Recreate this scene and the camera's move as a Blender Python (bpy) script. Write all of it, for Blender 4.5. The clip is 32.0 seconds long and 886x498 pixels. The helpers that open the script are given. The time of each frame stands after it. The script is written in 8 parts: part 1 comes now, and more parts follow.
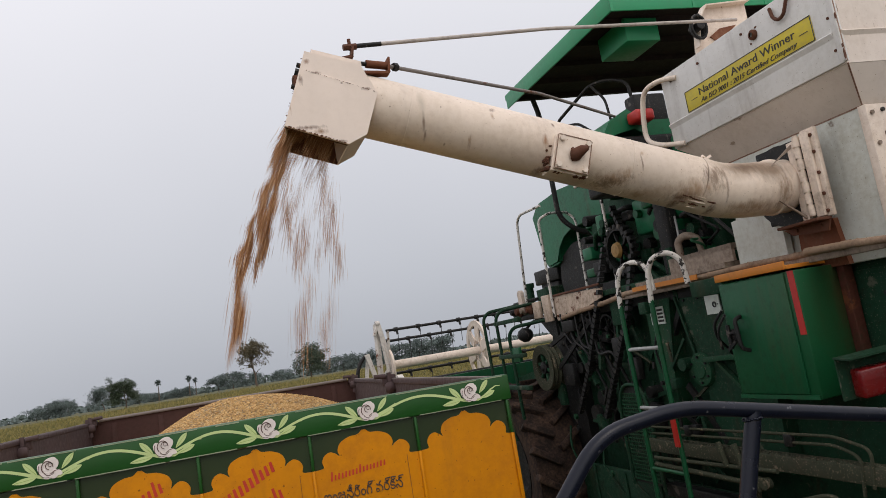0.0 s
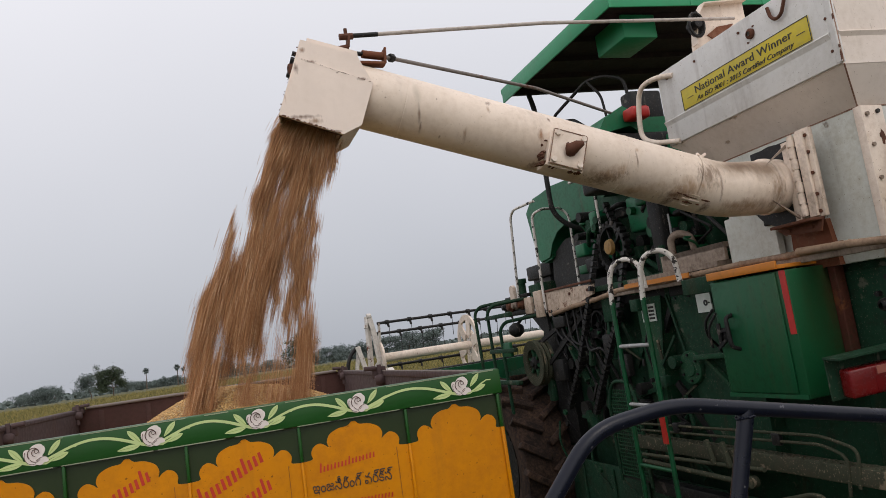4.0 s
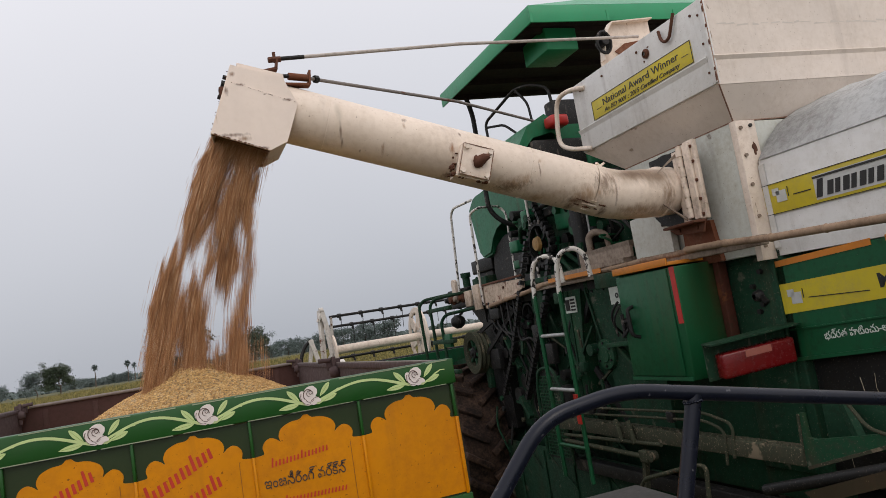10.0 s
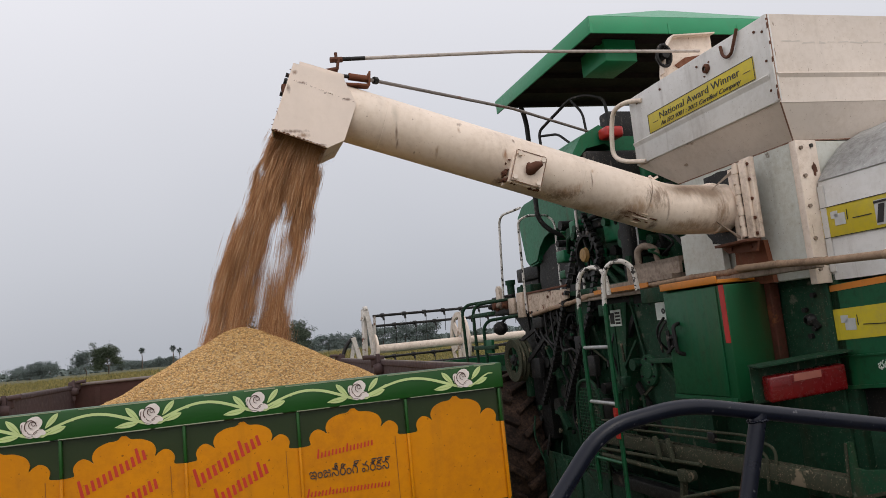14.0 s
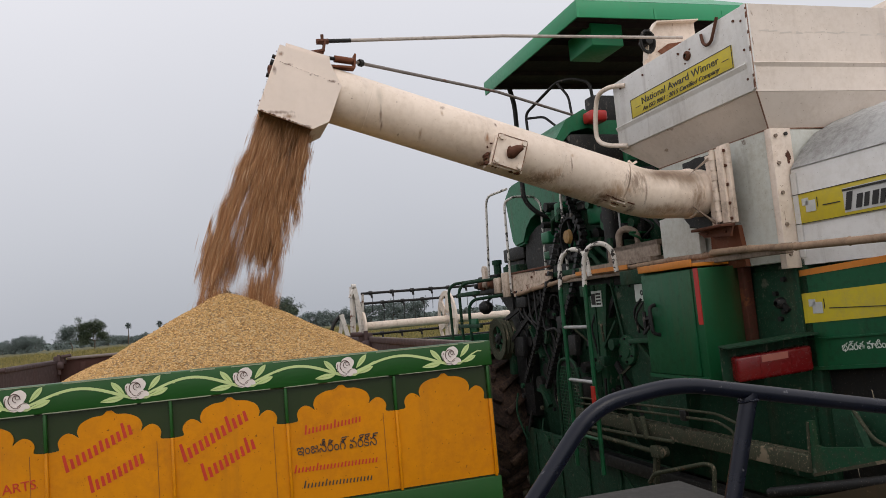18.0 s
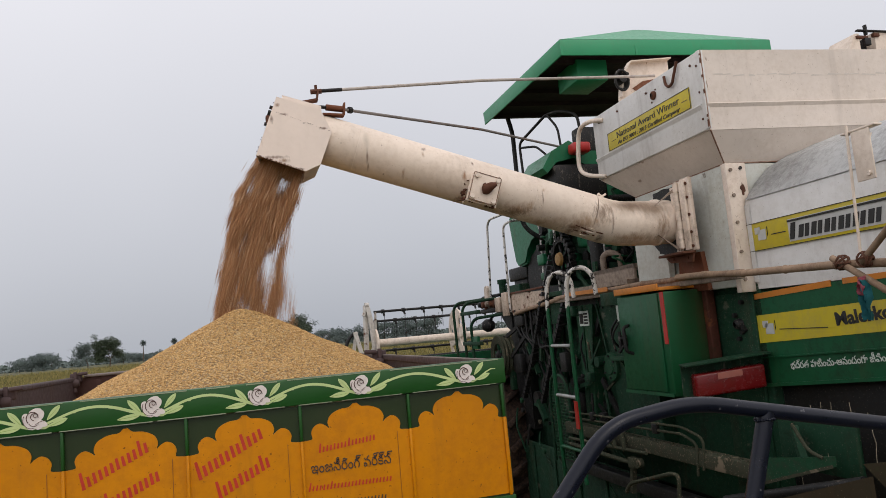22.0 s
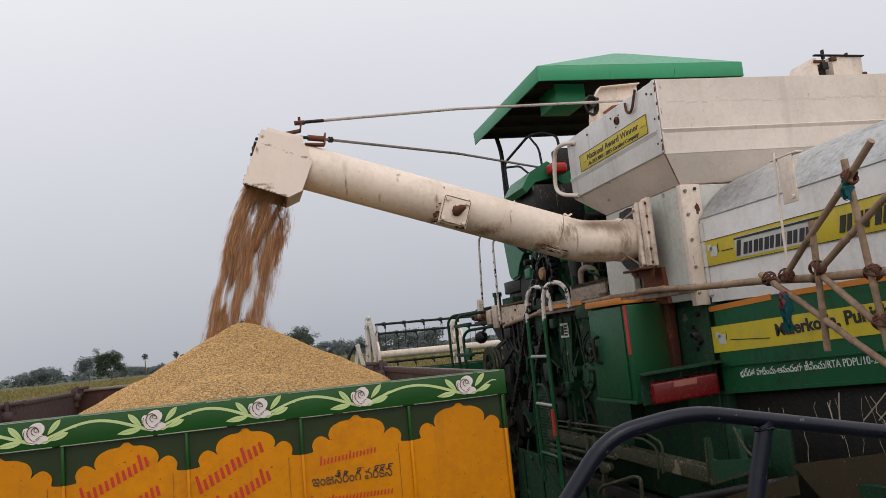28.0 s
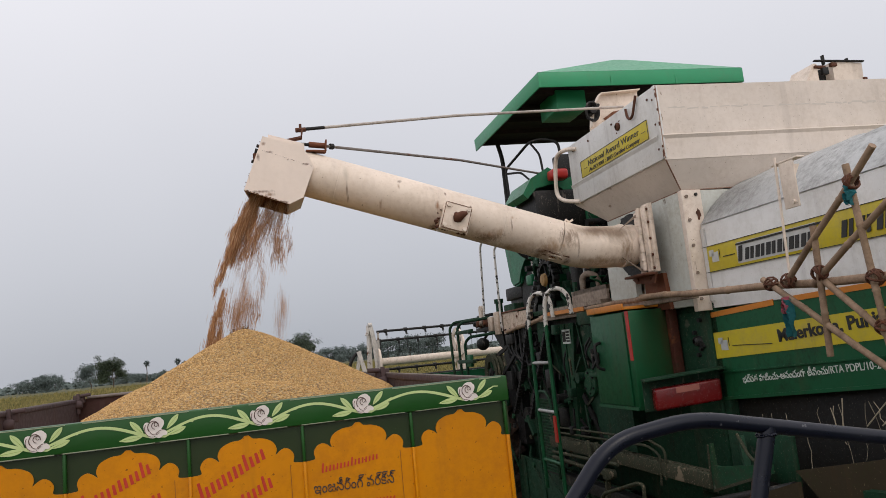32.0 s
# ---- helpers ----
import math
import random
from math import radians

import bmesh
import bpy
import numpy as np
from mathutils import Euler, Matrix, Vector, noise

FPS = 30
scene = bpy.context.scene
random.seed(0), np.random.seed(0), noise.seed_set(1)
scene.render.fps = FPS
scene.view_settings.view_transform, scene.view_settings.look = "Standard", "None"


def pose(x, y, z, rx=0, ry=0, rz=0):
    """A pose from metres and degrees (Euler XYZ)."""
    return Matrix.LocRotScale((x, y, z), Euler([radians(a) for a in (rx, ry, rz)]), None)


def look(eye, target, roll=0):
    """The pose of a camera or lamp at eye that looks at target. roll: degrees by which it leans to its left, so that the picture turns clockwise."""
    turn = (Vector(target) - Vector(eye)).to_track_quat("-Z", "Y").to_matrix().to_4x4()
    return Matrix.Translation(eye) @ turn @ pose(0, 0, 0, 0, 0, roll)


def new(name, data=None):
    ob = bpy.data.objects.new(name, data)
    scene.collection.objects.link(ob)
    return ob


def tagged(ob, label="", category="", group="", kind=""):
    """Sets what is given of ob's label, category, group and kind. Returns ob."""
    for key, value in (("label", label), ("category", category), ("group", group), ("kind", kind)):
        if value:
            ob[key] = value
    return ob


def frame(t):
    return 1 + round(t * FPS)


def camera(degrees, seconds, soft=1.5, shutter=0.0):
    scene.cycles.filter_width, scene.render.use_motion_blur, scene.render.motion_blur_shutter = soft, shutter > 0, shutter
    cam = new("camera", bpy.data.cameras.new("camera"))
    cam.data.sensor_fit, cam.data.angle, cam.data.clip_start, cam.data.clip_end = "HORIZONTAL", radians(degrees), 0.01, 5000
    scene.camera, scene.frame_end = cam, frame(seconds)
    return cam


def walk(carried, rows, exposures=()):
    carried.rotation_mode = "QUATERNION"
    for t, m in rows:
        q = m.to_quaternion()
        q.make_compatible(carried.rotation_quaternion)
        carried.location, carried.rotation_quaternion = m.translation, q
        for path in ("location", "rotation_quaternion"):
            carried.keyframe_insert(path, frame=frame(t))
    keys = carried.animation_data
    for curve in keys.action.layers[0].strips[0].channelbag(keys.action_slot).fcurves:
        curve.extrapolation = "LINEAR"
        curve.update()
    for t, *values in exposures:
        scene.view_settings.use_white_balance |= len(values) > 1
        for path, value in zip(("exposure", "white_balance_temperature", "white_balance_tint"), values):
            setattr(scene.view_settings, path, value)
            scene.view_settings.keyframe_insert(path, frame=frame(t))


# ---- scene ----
cam = camera(63.51, 32.0, soft=0.6, shutter=0.4)
# seconds, place, then yaw, pitch and roll of the hand-held camera
VIEW = [
    (0, -0.703, -2.170, 1.880, -13.41, 8.18, 9.18),
    (0.5, -0.703, -2.169, 1.880, -13.37, 8.18, 8.85),
    (1, -0.706, -2.168, 1.880, -13.45, 8.08, 8.57),
    (1.5, -0.707, -2.164, 1.879, -13.37, 7.96, 8.14),
    (2, -0.709, -2.166, 1.880, -13.48, 8.03, 8.06),
    (2.5, -0.709, -2.166, 1.880, -13.48, 8.11, 8.05),
    (3, -0.709, -2.163, 1.880, -13.62, 7.85, 7.82),
    (3.5, -0.708, -2.161, 1.880, -14.06, 7.65, 8.09),
    (5.5, -0.705, -2.158, 1.880, -14.45, 7.31, 8.15),
    (6, -0.705, -2.158, 1.879, -14.37, 7.35, 8.07),
    (6.5, -0.701, -2.151, 1.879, -15.34, 6.71, 8.22),
    (7, -0.708, -2.151, 1.879, -15.17, 7.16, 7.35),
    (7.5, -0.712, -2.149, 1.878, -15.24, 7.12, 6.84),
    (8, -0.713, -2.150, 1.878, -14.94, 7.22, 6.58),
    (8.5, -0.709, -2.140, 1.876, -15.60, 6.13, 6.77),
    (9, -0.707, -2.139, 1.876, -16.15, 5.83, 7.05),
    (9.5, -0.694, -2.142, 1.878, -17.84, 5.87, 8.85),
    (10, -0.692, -2.145, 1.878, -17.73, 6.25, 9.15),
    (10.5, -0.702, -2.141, 1.877, -17.30, 6.02, 7.80),
    (11, -0.720, -2.137, 1.878, -15.01, 6.48, 6.40),
    (11.5, -0.726, -2.132, 1.876, -14.59, 6.38, 5.41),
    (12, -0.726, -2.136, 1.876, -14.51, 6.74, 5.48),
    (12.5, -0.723, -2.138, 1.877, -14.51, 6.92, 5.59),
    (13, -0.724, -2.136, 1.877, -14.59, 6.86, 5.46),
    (13.5, -0.725, -2.134, 1.875, -14.52, 6.70, 5.19),
    (14, -0.723, -2.136, 1.876, -14.54, 6.97, 5.58),
    (14.5, -0.724, -2.136, 1.876, -14.70, 6.77, 5.50),
    (16.5, -0.729, -2.123, 1.873, -14.96, 5.69, 4.38),
    (17, -0.730, -2.122, 1.873, -14.88, 5.51, 4.07),
    (17.5, -0.730, -2.119, 1.872, -14.94, 5.06, 3.97),
    (18, -0.724, -2.119, 1.874, -15.54, 5.16, 5.00),
    (18.5, -0.727, -2.122, 1.875, -14.62, 6.07, 4.96),
    (19, -0.725, -2.123, 1.876, -14.54, 6.29, 5.30),
    (19.5, -0.728, -2.122, 1.874, -14.51, 6.31, 4.65),
    (20, -0.726, -2.124, 1.876, -14.48, 6.43, 5.00),
    (20.5, -0.725, -2.126, 1.877, -14.63, 6.69, 5.27),
    (21, -0.727, -2.127, 1.876, -14.33, 6.83, 5.12),
    (21.5, -0.726, -2.128, 1.877, -14.17, 6.93, 5.25),
    (22, -0.727, -2.126, 1.876, -14.47, 6.61, 5.07),
    (22.5, -0.725, -2.128, 1.877, -14.34, 6.92, 5.31),
    (23, -0.725, -2.129, 1.877, -14.30, 7.10, 5.45),
    (23.5, -0.723, -2.128, 1.877, -14.51, 7.14, 5.44),
    (24, -0.725, -2.128, 1.876, -14.55, 7.03, 5.31),
    (24.5, -0.724, -2.128, 1.876, -14.39, 7.04, 5.28),
    (25, -0.724, -2.129, 1.877, -14.42, 7.24, 5.44),
    (25.5, -0.724, -2.130, 1.876, -14.32, 7.36, 5.47),
    (27.5, -0.722, -2.129, 1.877, -14.32, 7.48, 5.50),
    (28, -0.723, -2.131, 1.876, -14.30, 7.51, 5.50),
    (28.5, -0.725, -2.129, 1.876, -14.38, 7.33, 5.22),
    (29, -0.723, -2.130, 1.877, -14.36, 7.49, 5.45),
    (29.5, -0.723, -2.132, 1.877, -14.30, 7.69, 5.46),
    (30, -0.723, -2.132, 1.877, -14.31, 7.70, 5.56),
    (30.5, -0.723, -2.132, 1.877, -14.51, 7.74, 5.33),
    (31, -0.723, -2.133, 1.876, -14.40, 7.94, 5.42),
    (31.5, -0.723, -2.134, 1.877, -14.21, 8.15, 5.57),
    (32, -0.723, -2.133, 1.877, -14.16, 8.00, 5.66),
]
walk(cam, [(t, pose(x, y, z, 90 + pitch, roll, yaw)) for t, x, y, z, yaw, pitch, roll in VIEW])
# seconds, then the shift and the turn of the harvester from where it comes to rest
DRIVE = [
    (0, 0.118, -1.154, 0.003, 0.33, -0.32, 3.94),
    (0.5, 0.123, -1.154, -0.001, 0.39, -0.37, 3.94),
    (1, 0.122, -1.153, 0.001, 0.34, -0.35, 3.94),
    (1.5, 0.117, -1.152, -0.001, 0.37, -0.23, 3.93),
    (2, 0.126, -1.156, -0.001, 0.34, -0.33, 3.82),
    (2.5, 0.120, -1.157, -0.000, 0.34, -0.26, 3.84),
    (3, 0.127, -1.153, -0.001, 0.36, -0.34, 3.80),
    (3.5, 0.119, -1.159, 0.001, 0.27, -0.29, 3.87),
    (5.5, 0.122, -1.161, -0.001, 0.27, -0.29, 3.79),
    (6, 0.119, -1.154, -0.003, 0.34, -0.30, 3.86),
    (6.5, 0.123, -1.153, -0.002, 0.35, -0.30, 3.80),
    (7, 0.114, -1.152, -0.004, 0.22, -0.18, 3.77),
    (7.5, 0.121, -1.136, -0.007, 0.30, -0.33, 3.61),
    (8, 0.101, -1.016, 0.001, 0.32, -0.05, 3.52),
    (8.5, 0.077, -0.755, 0.001, -0.18, -0.03, 2.67),
    (9, 0.081, -0.707, 0.008, -0.02, -0.05, 2.38),
    (9.5, 0.077, -0.786, 0.003, 0.05, -0.31, 3.05),
    (10, 0.085, -0.790, 0.005, 0.14, -0.16, 2.96),
    (10.5, 0.075, -0.767, 0.000, -0.02, -0.16, 2.97),
    (11, 0.075, -0.758, -0.004, 0.01, -0.18, 2.83),
    (11.5, 0.079, -0.769, -0.003, -0.02, -0.08, 2.95),
    (12, 0.078, -0.768, -0.002, 0.04, -0.02, 2.90),
    (12.5, 0.080, -0.757, -0.001, 0.06, -0.07, 2.87),
    (13, 0.076, -0.757, -0.003, 0.05, 0.01, 2.86),
    (13.5, 0.085, -0.756, -0.001, 0.04, -0.17, 2.84),
    (14, 0.077, -0.763, 0.000, -0.01, -0.06, 2.91),
    (14.5, 0.083, -0.758, -0.003, 0.07, -0.13, 2.89),
    (16.5, 0.076, -0.759, -0.001, 0.00, 0.09, 2.91),
    (17, 0.077, -0.748, -0.003, 0.01, 0.13, 2.85),
    (17.5, 0.078, -0.728, -0.005, -0.04, 0.14, 2.77),
    (18, 0.070, -0.660, -0.003, 0.01, 0.09, 2.60),
    (18.5, 0.058, -0.579, -0.001, 0.05, -0.09, 2.24),
    (19, 0.053, -0.536, -0.002, 0.04, 0.08, 1.99),
    (19.5, 0.051, -0.479, 0.001, 0.08, -0.11, 1.83),
    (20, 0.044, -0.443, -0.002, 0.05, -0.04, 1.64),
    (20.5, 0.050, -0.390, -0.002, 0.16, -0.16, 1.54),
    (21, 0.042, -0.330, 0.001, -0.03, -0.21, 1.36),
    (21.5, 0.043, -0.309, -0.002, 0.06, -0.17, 1.34),
    (22, 0.044, -0.293, -0.003, 0.11, -0.11, 1.31),
    (22.5, 0.029, -0.220, -0.001, -0.02, -0.13, 1.05),
    (23, 0.025, -0.152, -0.003, 0.09, 0.05, 0.72),
    (23.5, 0.010, -0.053, 0.001, 0.10, 0.16, 0.31),
    (24, -0.001, 0.102, 0.008, -0.04, 0.03, -0.72),
    (24.5, 0.003, 0.105, 0.006, 0.04, 0.05, -0.89),
    (25, -0.002, -0.003, -0.001, -0.04, -0.07, -0.09),
    (25.5, 0.003, -0.025, 0.000, 0.07, 0.13, 0.28),
    (27.5, -0.008, -0.002, -0.003, -0.02, 0.12, 0.00),
    (28, -0.000, -0.000, 0.000, -0.00, 0.00, -0.00),
    (28.5, -0.005, -0.009, -0.005, -0.03, 0.10, 0.03),
    (29, -0.007, -0.004, -0.006, -0.01, 0.12, -0.02),
    (29.5, -0.003, -0.013, 0.001, -0.07, 0.03, 0.01),
    (30, -0.002, -0.003, -0.005, 0.03, 0.07, -0.06),
    (30.5, -0.000, -0.010, -0.001, -0.07, 0.02, -0.02),
    (31, -0.005, -0.006, -0.003, 0.06, 0.01, 0.00),
    (31.5, 0.000, -0.007, -0.003, -0.06, 0.03, -0.04),
    (32, -0.003, -0.007, -0.004, -0.07, 0.01, 0.01),
]

HEEL = Vector((1.7, 3.5, 0.0))        # the point of the ground about which the harvester turns


# ---- world and light ----
def make_world():
    w = bpy.data.worlds.new("overcast_sky")
    scene.world = w
    w.use_nodes = True
    nt = w.node_tree
    nt.nodes.clear()
    out = nt.nodes.new("ShaderNodeOutputWorld")
    bg = nt.nodes.new("ShaderNodeBackground")
    sky = nt.nodes.new("ShaderNodeTexSky")
    sky.sky_type, sky.sun_disc = "NISHITA", False
    sky.sun_elevation, sky.sun_rotation = radians(48), radians(172)
    sky.dust_density, sky.air_density = 5.0, 1.0
    grey = nt.nodes.new("ShaderNodeHueSaturation")
    grey.inputs["Saturation"].default_value = 0.25
    grey.inputs["Value"].default_value = 0.12
    geo = nt.nodes.new("ShaderNodeTexCoord")
    dot = nt.nodes.new("ShaderNodeVectorMath")
    dot.operation = "DOT_PRODUCT"
    dot.inputs[1].default_value = (-0.10, -0.36, 0.93)
    ramp = nt.nodes.new("ShaderNodeValToRGB")
    ramp.color_ramp.elements[0].position, ramp.color_ramp.elements[0].color = 0.0, (0.45, 0.475, 0.53, 1)
    ramp.color_ramp.elements[1].position, ramp.color_ramp.elements[1].color = 0.60, (1.17, 1.15, 1.21, 1)
    cl = nt.nodes.new("ShaderNodeTexNoise")
    cl.inputs["Scale"].default_value, cl.inputs["Detail"].default_value = 2.2, 3
    mixn = nt.nodes.new("ShaderNodeMath")
    mixn.operation = "MULTIPLY_ADD"
    mixn.inputs[1].default_value = 0.10
    lift = nt.nodes.new("ShaderNodeMath")
    lift.operation = "MULTIPLY_ADD"
    lift.inputs[1].default_value, lift.inputs[2].default_value = 0.70, 0.24
    mix = nt.nodes.new("ShaderNodeMix")
    mix.data_type = "RGBA"
    mix.inputs["Factor"].default_value = 0.88
    link = nt.links.new
    link(geo.outputs["Generated"], dot.inputs[0])
    link(geo.outputs["Generated"], cl.inputs["Vector"])
    link(cl.outputs["Fac"], mixn.inputs[0])
    link(dot.outputs["Value"], mixn.inputs[2])
    link(mixn.outputs[0], lift.inputs[0])
    link(lift.outputs[0], ramp.inputs["Fac"])
    link(sky.outputs["Color"], grey.inputs["Color"])
    link(grey.outputs["Color"], mix.inputs["A"])
    link(ramp.outputs["Color"], mix.inputs["B"])
    link(mix.outputs["Result"], bg.inputs["Color"])
    bg.inputs["Strength"].default_value = 1.0
    link(bg.outputs["Background"], out.inputs["Surface"])


make_world()
sun = new("sun", bpy.data.lights.new("sun", "SUN"))
sun.data.energy, sun.data.angle, sun.data.color = 0.55, radians(30), (1.0, 0.90, 0.78)
sun.matrix_world = look((0.9, -6, 8), (0, 0.3, 1))
scene.view_settings.exposure = 0.0


# ---- materials ----
def mat_base(name):
    m = bpy.data.materials.new(name)
    m.use_nodes = True
    nt = m.node_tree
    return m, nt, nt.nodes["Principled BSDF"]


def noise_node(nt, scale, detail=4, rough=0.6, vec=None, kind="ShaderNodeTexNoise"):
    n = nt.nodes.new(kind)
    n.inputs["Scale"].default_value = scale
    if "Detail" in n.inputs:
        n.inputs["Detail"].default_value = detail
    if "Roughness" in n.inputs:
        n.inputs["Roughness"].default_value = rough
    if vec:
        nt.links.new(vec, n.inputs["Vector"])
    return n


def ramp_node(nt, fac, stops):
    r = nt.nodes.new("ShaderNodeValToRGB")
    e = r.color_ramp.elements
    while len(e) < len(stops):
        e.new(0.5)
    for el, (p, c) in zip(e, stops):
        el.position = p
        el.color = (*c, 1) if len(c) == 3 else c
    nt.links.new(fac, r.inputs["Fac"])
    return r


def mixc(nt, fac, a, b, mode="MIX"):
    m = nt.nodes.new("ShaderNodeMix")
    m.data_type, m.blend_type = "RGBA", mode
    for sock, v in (("Factor", fac), ("A", a), ("B", b)):
        if isinstance(v, (int, float)):
            m.inputs[sock].default_value = v
        elif isinstance(v, tuple):
            m.inputs[sock].default_value = (*v, 1)
        else:
            nt.links.new(v, m.inputs[sock])
    return m.outputs["Result"]


def bump(nt, bsdf, height, strength, dist=0.01):
    b = nt.nodes.new("ShaderNodeBump")
    b.inputs["Strength"].default_value, b.inputs["Distance"].default_value = strength, dist
    nt.links.new(height, b.inputs["Height"])
    nt.links.new(b.outputs["Normal"], bsdf.inputs["Normal"])


def coords(nt, stretch=(1, 1, 1)):
    tc = nt.nodes.new("ShaderNodeTexCoord")
    mp = nt.nodes.new("ShaderNodeMapping")
    mp.inputs["Scale"].default_value = stretch
    nt.links.new(tc.outputs["Object"], mp.inputs["Vector"])
    return mp.outputs["Vector"]


def spot(nt, at, reach, scale=60, ragged=1.2):
    """A ragged blotch of its own shape round a point of the machine."""
    tc = nt.nodes.new("ShaderNodeTexCoord")
    sub = nt.nodes.new("ShaderNodeVectorMath")
    sub.operation = "SUBTRACT"
    sub.inputs[1].default_value = Vector(at) - HEEL
    mul = nt.nodes.new("ShaderNodeVectorMath")
    mul.operation = "MULTIPLY"
    mul.inputs[1].default_value = [1 / r for r in reach]
    size = nt.nodes.new("ShaderNodeVectorMath")
    size.operation = "LENGTH"
    n = noise_node(nt, scale, 5, 0.7, coords(nt, (1.0, 0.6, 0.32)))
    mad = nt.nodes.new("ShaderNodeMath")
    mad.operation = "MULTIPLY_ADD"
    mad.inputs[1].default_value = ragged
    neg = nt.nodes.new("ShaderNodeMath")
    neg.operation = "SUBTRACT"
    neg.inputs[0].default_value = 1.0
    span = nt.nodes.new("ShaderNodeMapRange")
    span.inputs["From Min"].default_value = 0.5 * ragged + 0.30
    span.inputs["From Max"].default_value = 0.5 * ragged + 0.95
    span.inputs["To Max"].default_value = 0.85
    link = nt.links.new
    link(tc.outputs["Object"], sub.inputs[0])
    link(sub.outputs[0], mul.inputs[0])
    link(mul.outputs[0], size.inputs[0])
    link(size.outputs["Value"], neg.inputs[1])
    link(n.outputs["Fac"], mad.inputs[0])
    link(neg.outputs[0], mad.inputs[2])
    link(mad.outputs[0], span.inputs["Value"])
    return span.outputs["Result"]


def paint(name, colour, rough=0.45, rust=0.0, dirt=0.3, dirt_colour=(0.16, 0.11, 0.07), streak=0.0, metal=0.0, fade=0.12, spec=0.4, cover=0.24, spots=(), speck=None, speck_from=0.70, flake=None):
    """Painted or bare metal: broad fading, fine dust, rust spots and runs."""
    m, nt, b = mat_base(name)
    v = coords(nt)
    broad = noise_node(nt, 1.7, 5, 0.6, v)
    col = mixc(nt, ramp_node(nt, broad.outputs["Fac"], [(0.3, (0, 0, 0)), (0.75, (1, 1, 1))]).outputs["Color"],
               tuple(c * (1 - fade) for c in colour), tuple(min(1, c * (1 + fade)) for c in colour))
    fine = noise_node(nt, 34, 6, 0.7, v)
    if dirt:
        patch = noise_node(nt, 4.5, 6, 0.7, v)
        both = mixc(nt, 1.0, patch.outputs["Fac"], fine.outputs["Fac"], "MULTIPLY")
        fac = ramp_node(nt, both, [(cover, (0, 0, 0)), (cover + 0.2, (dirt, dirt, dirt))]).outputs["Color"]
        col = mixc(nt, fac, col, dirt_colour)
    rustmask = None
    if streak:
        runs = noise_node(nt, 9, 5, 0.65, coords(nt, (1, 1, 0.09)))
        fac = ramp_node(nt, runs.outputs["Fac"], [(0.56, (0, 0, 0)), (0.78, (streak, streak, streak))]).outputs["Color"]
        col = mixc(nt, fac, col, (0.10, 0.05, 0.028))
    if rust:
        flecks = noise_node(nt, 7.5, 8, 0.75, v)
        lo = 0.72 - 0.26 * rust
        rustmask = ramp_node(nt, flecks.outputs["Fac"], [(lo, (0, 0, 0)), (lo + 0.06, (1, 1, 1))]).outputs["Color"]
        rcol = mixc(nt, fine.outputs["Fac"], (0.045, 0.016, 0.008), (0.22, 0.075, 0.03))
        col = mixc(nt, rustmask, col, rcol)
    if speck:
        dots = noise_node(nt, 120, 2, 0.5, v)
        scratch = noise_node(nt, 30, 4, 0.6, coords(nt, (1, 0.25, 0.25)))
        for tex, lo in ((dots, speck_from), (scratch, speck_from - 0.01)):
            col = mixc(nt, ramp_node(nt, tex.outputs["Fac"], [(lo, (0, 0, 0)), (lo + 0.05, (0.8, 0.8, 0.8))]).outputs["Color"], col, speck)
    if flake:
        chips = noise_node(nt, 24, 4, 0.6, v)
        col = mixc(nt, ramp_node(nt, chips.outputs["Fac"], [(0.545, (0, 0, 0)), (0.575, (1, 1, 1))]).outputs["Color"], col, flake)
    for at, reach, shade, scale, ragged in spots:
        col = mixc(nt, spot(nt, at, reach, scale, ragged), col, mixc(nt, fine.outputs["Fac"], tuple(0.55 * c for c in shade), tuple(1.45 * c for c in shade)))
    nt.links.new(col, b.inputs["Base Color"])
    rr = ramp_node(nt, fine.outputs["Fac"], [(0.3, (rough * 0.8,) * 3), (0.7, (min(1, rough * 1.3),) * 3)])
    nt.links.new(rr.outputs["Color"], b.inputs["Roughness"])
    b.inputs["Metallic"].default_value = metal
    b.inputs["Specular IOR Level"].default_value = spec
    bump(nt, b, fine.outputs["Fac"], 0.12, 0.004)
    return m


def simple(name, colour, rough=0.6, scale=20, vary=0.25, metal=0.0, bumpy=0.15):
    m, nt, b = mat_base(name)
    n = noise_node(nt, scale, 5, 0.65, coords(nt))
    col = mixc(nt, n.outputs["Fac"], tuple(c * (1 - vary) for c in colour), tuple(min(1, c * (1 + vary)) for c in colour))
    nt.links.new(col, b.inputs["Base Color"])
    b.inputs["Roughness"].default_value, b.inputs["Metallic"].default_value = rough, metal
    bump(nt, b, n.outputs["Fac"], bumpy, 0.005)
    return m


RUN, GRIME, CHIP = (0.40, 0.26, 0.16), (0.22, 0.145, 0.095), (0.12, 0.052, 0.026)
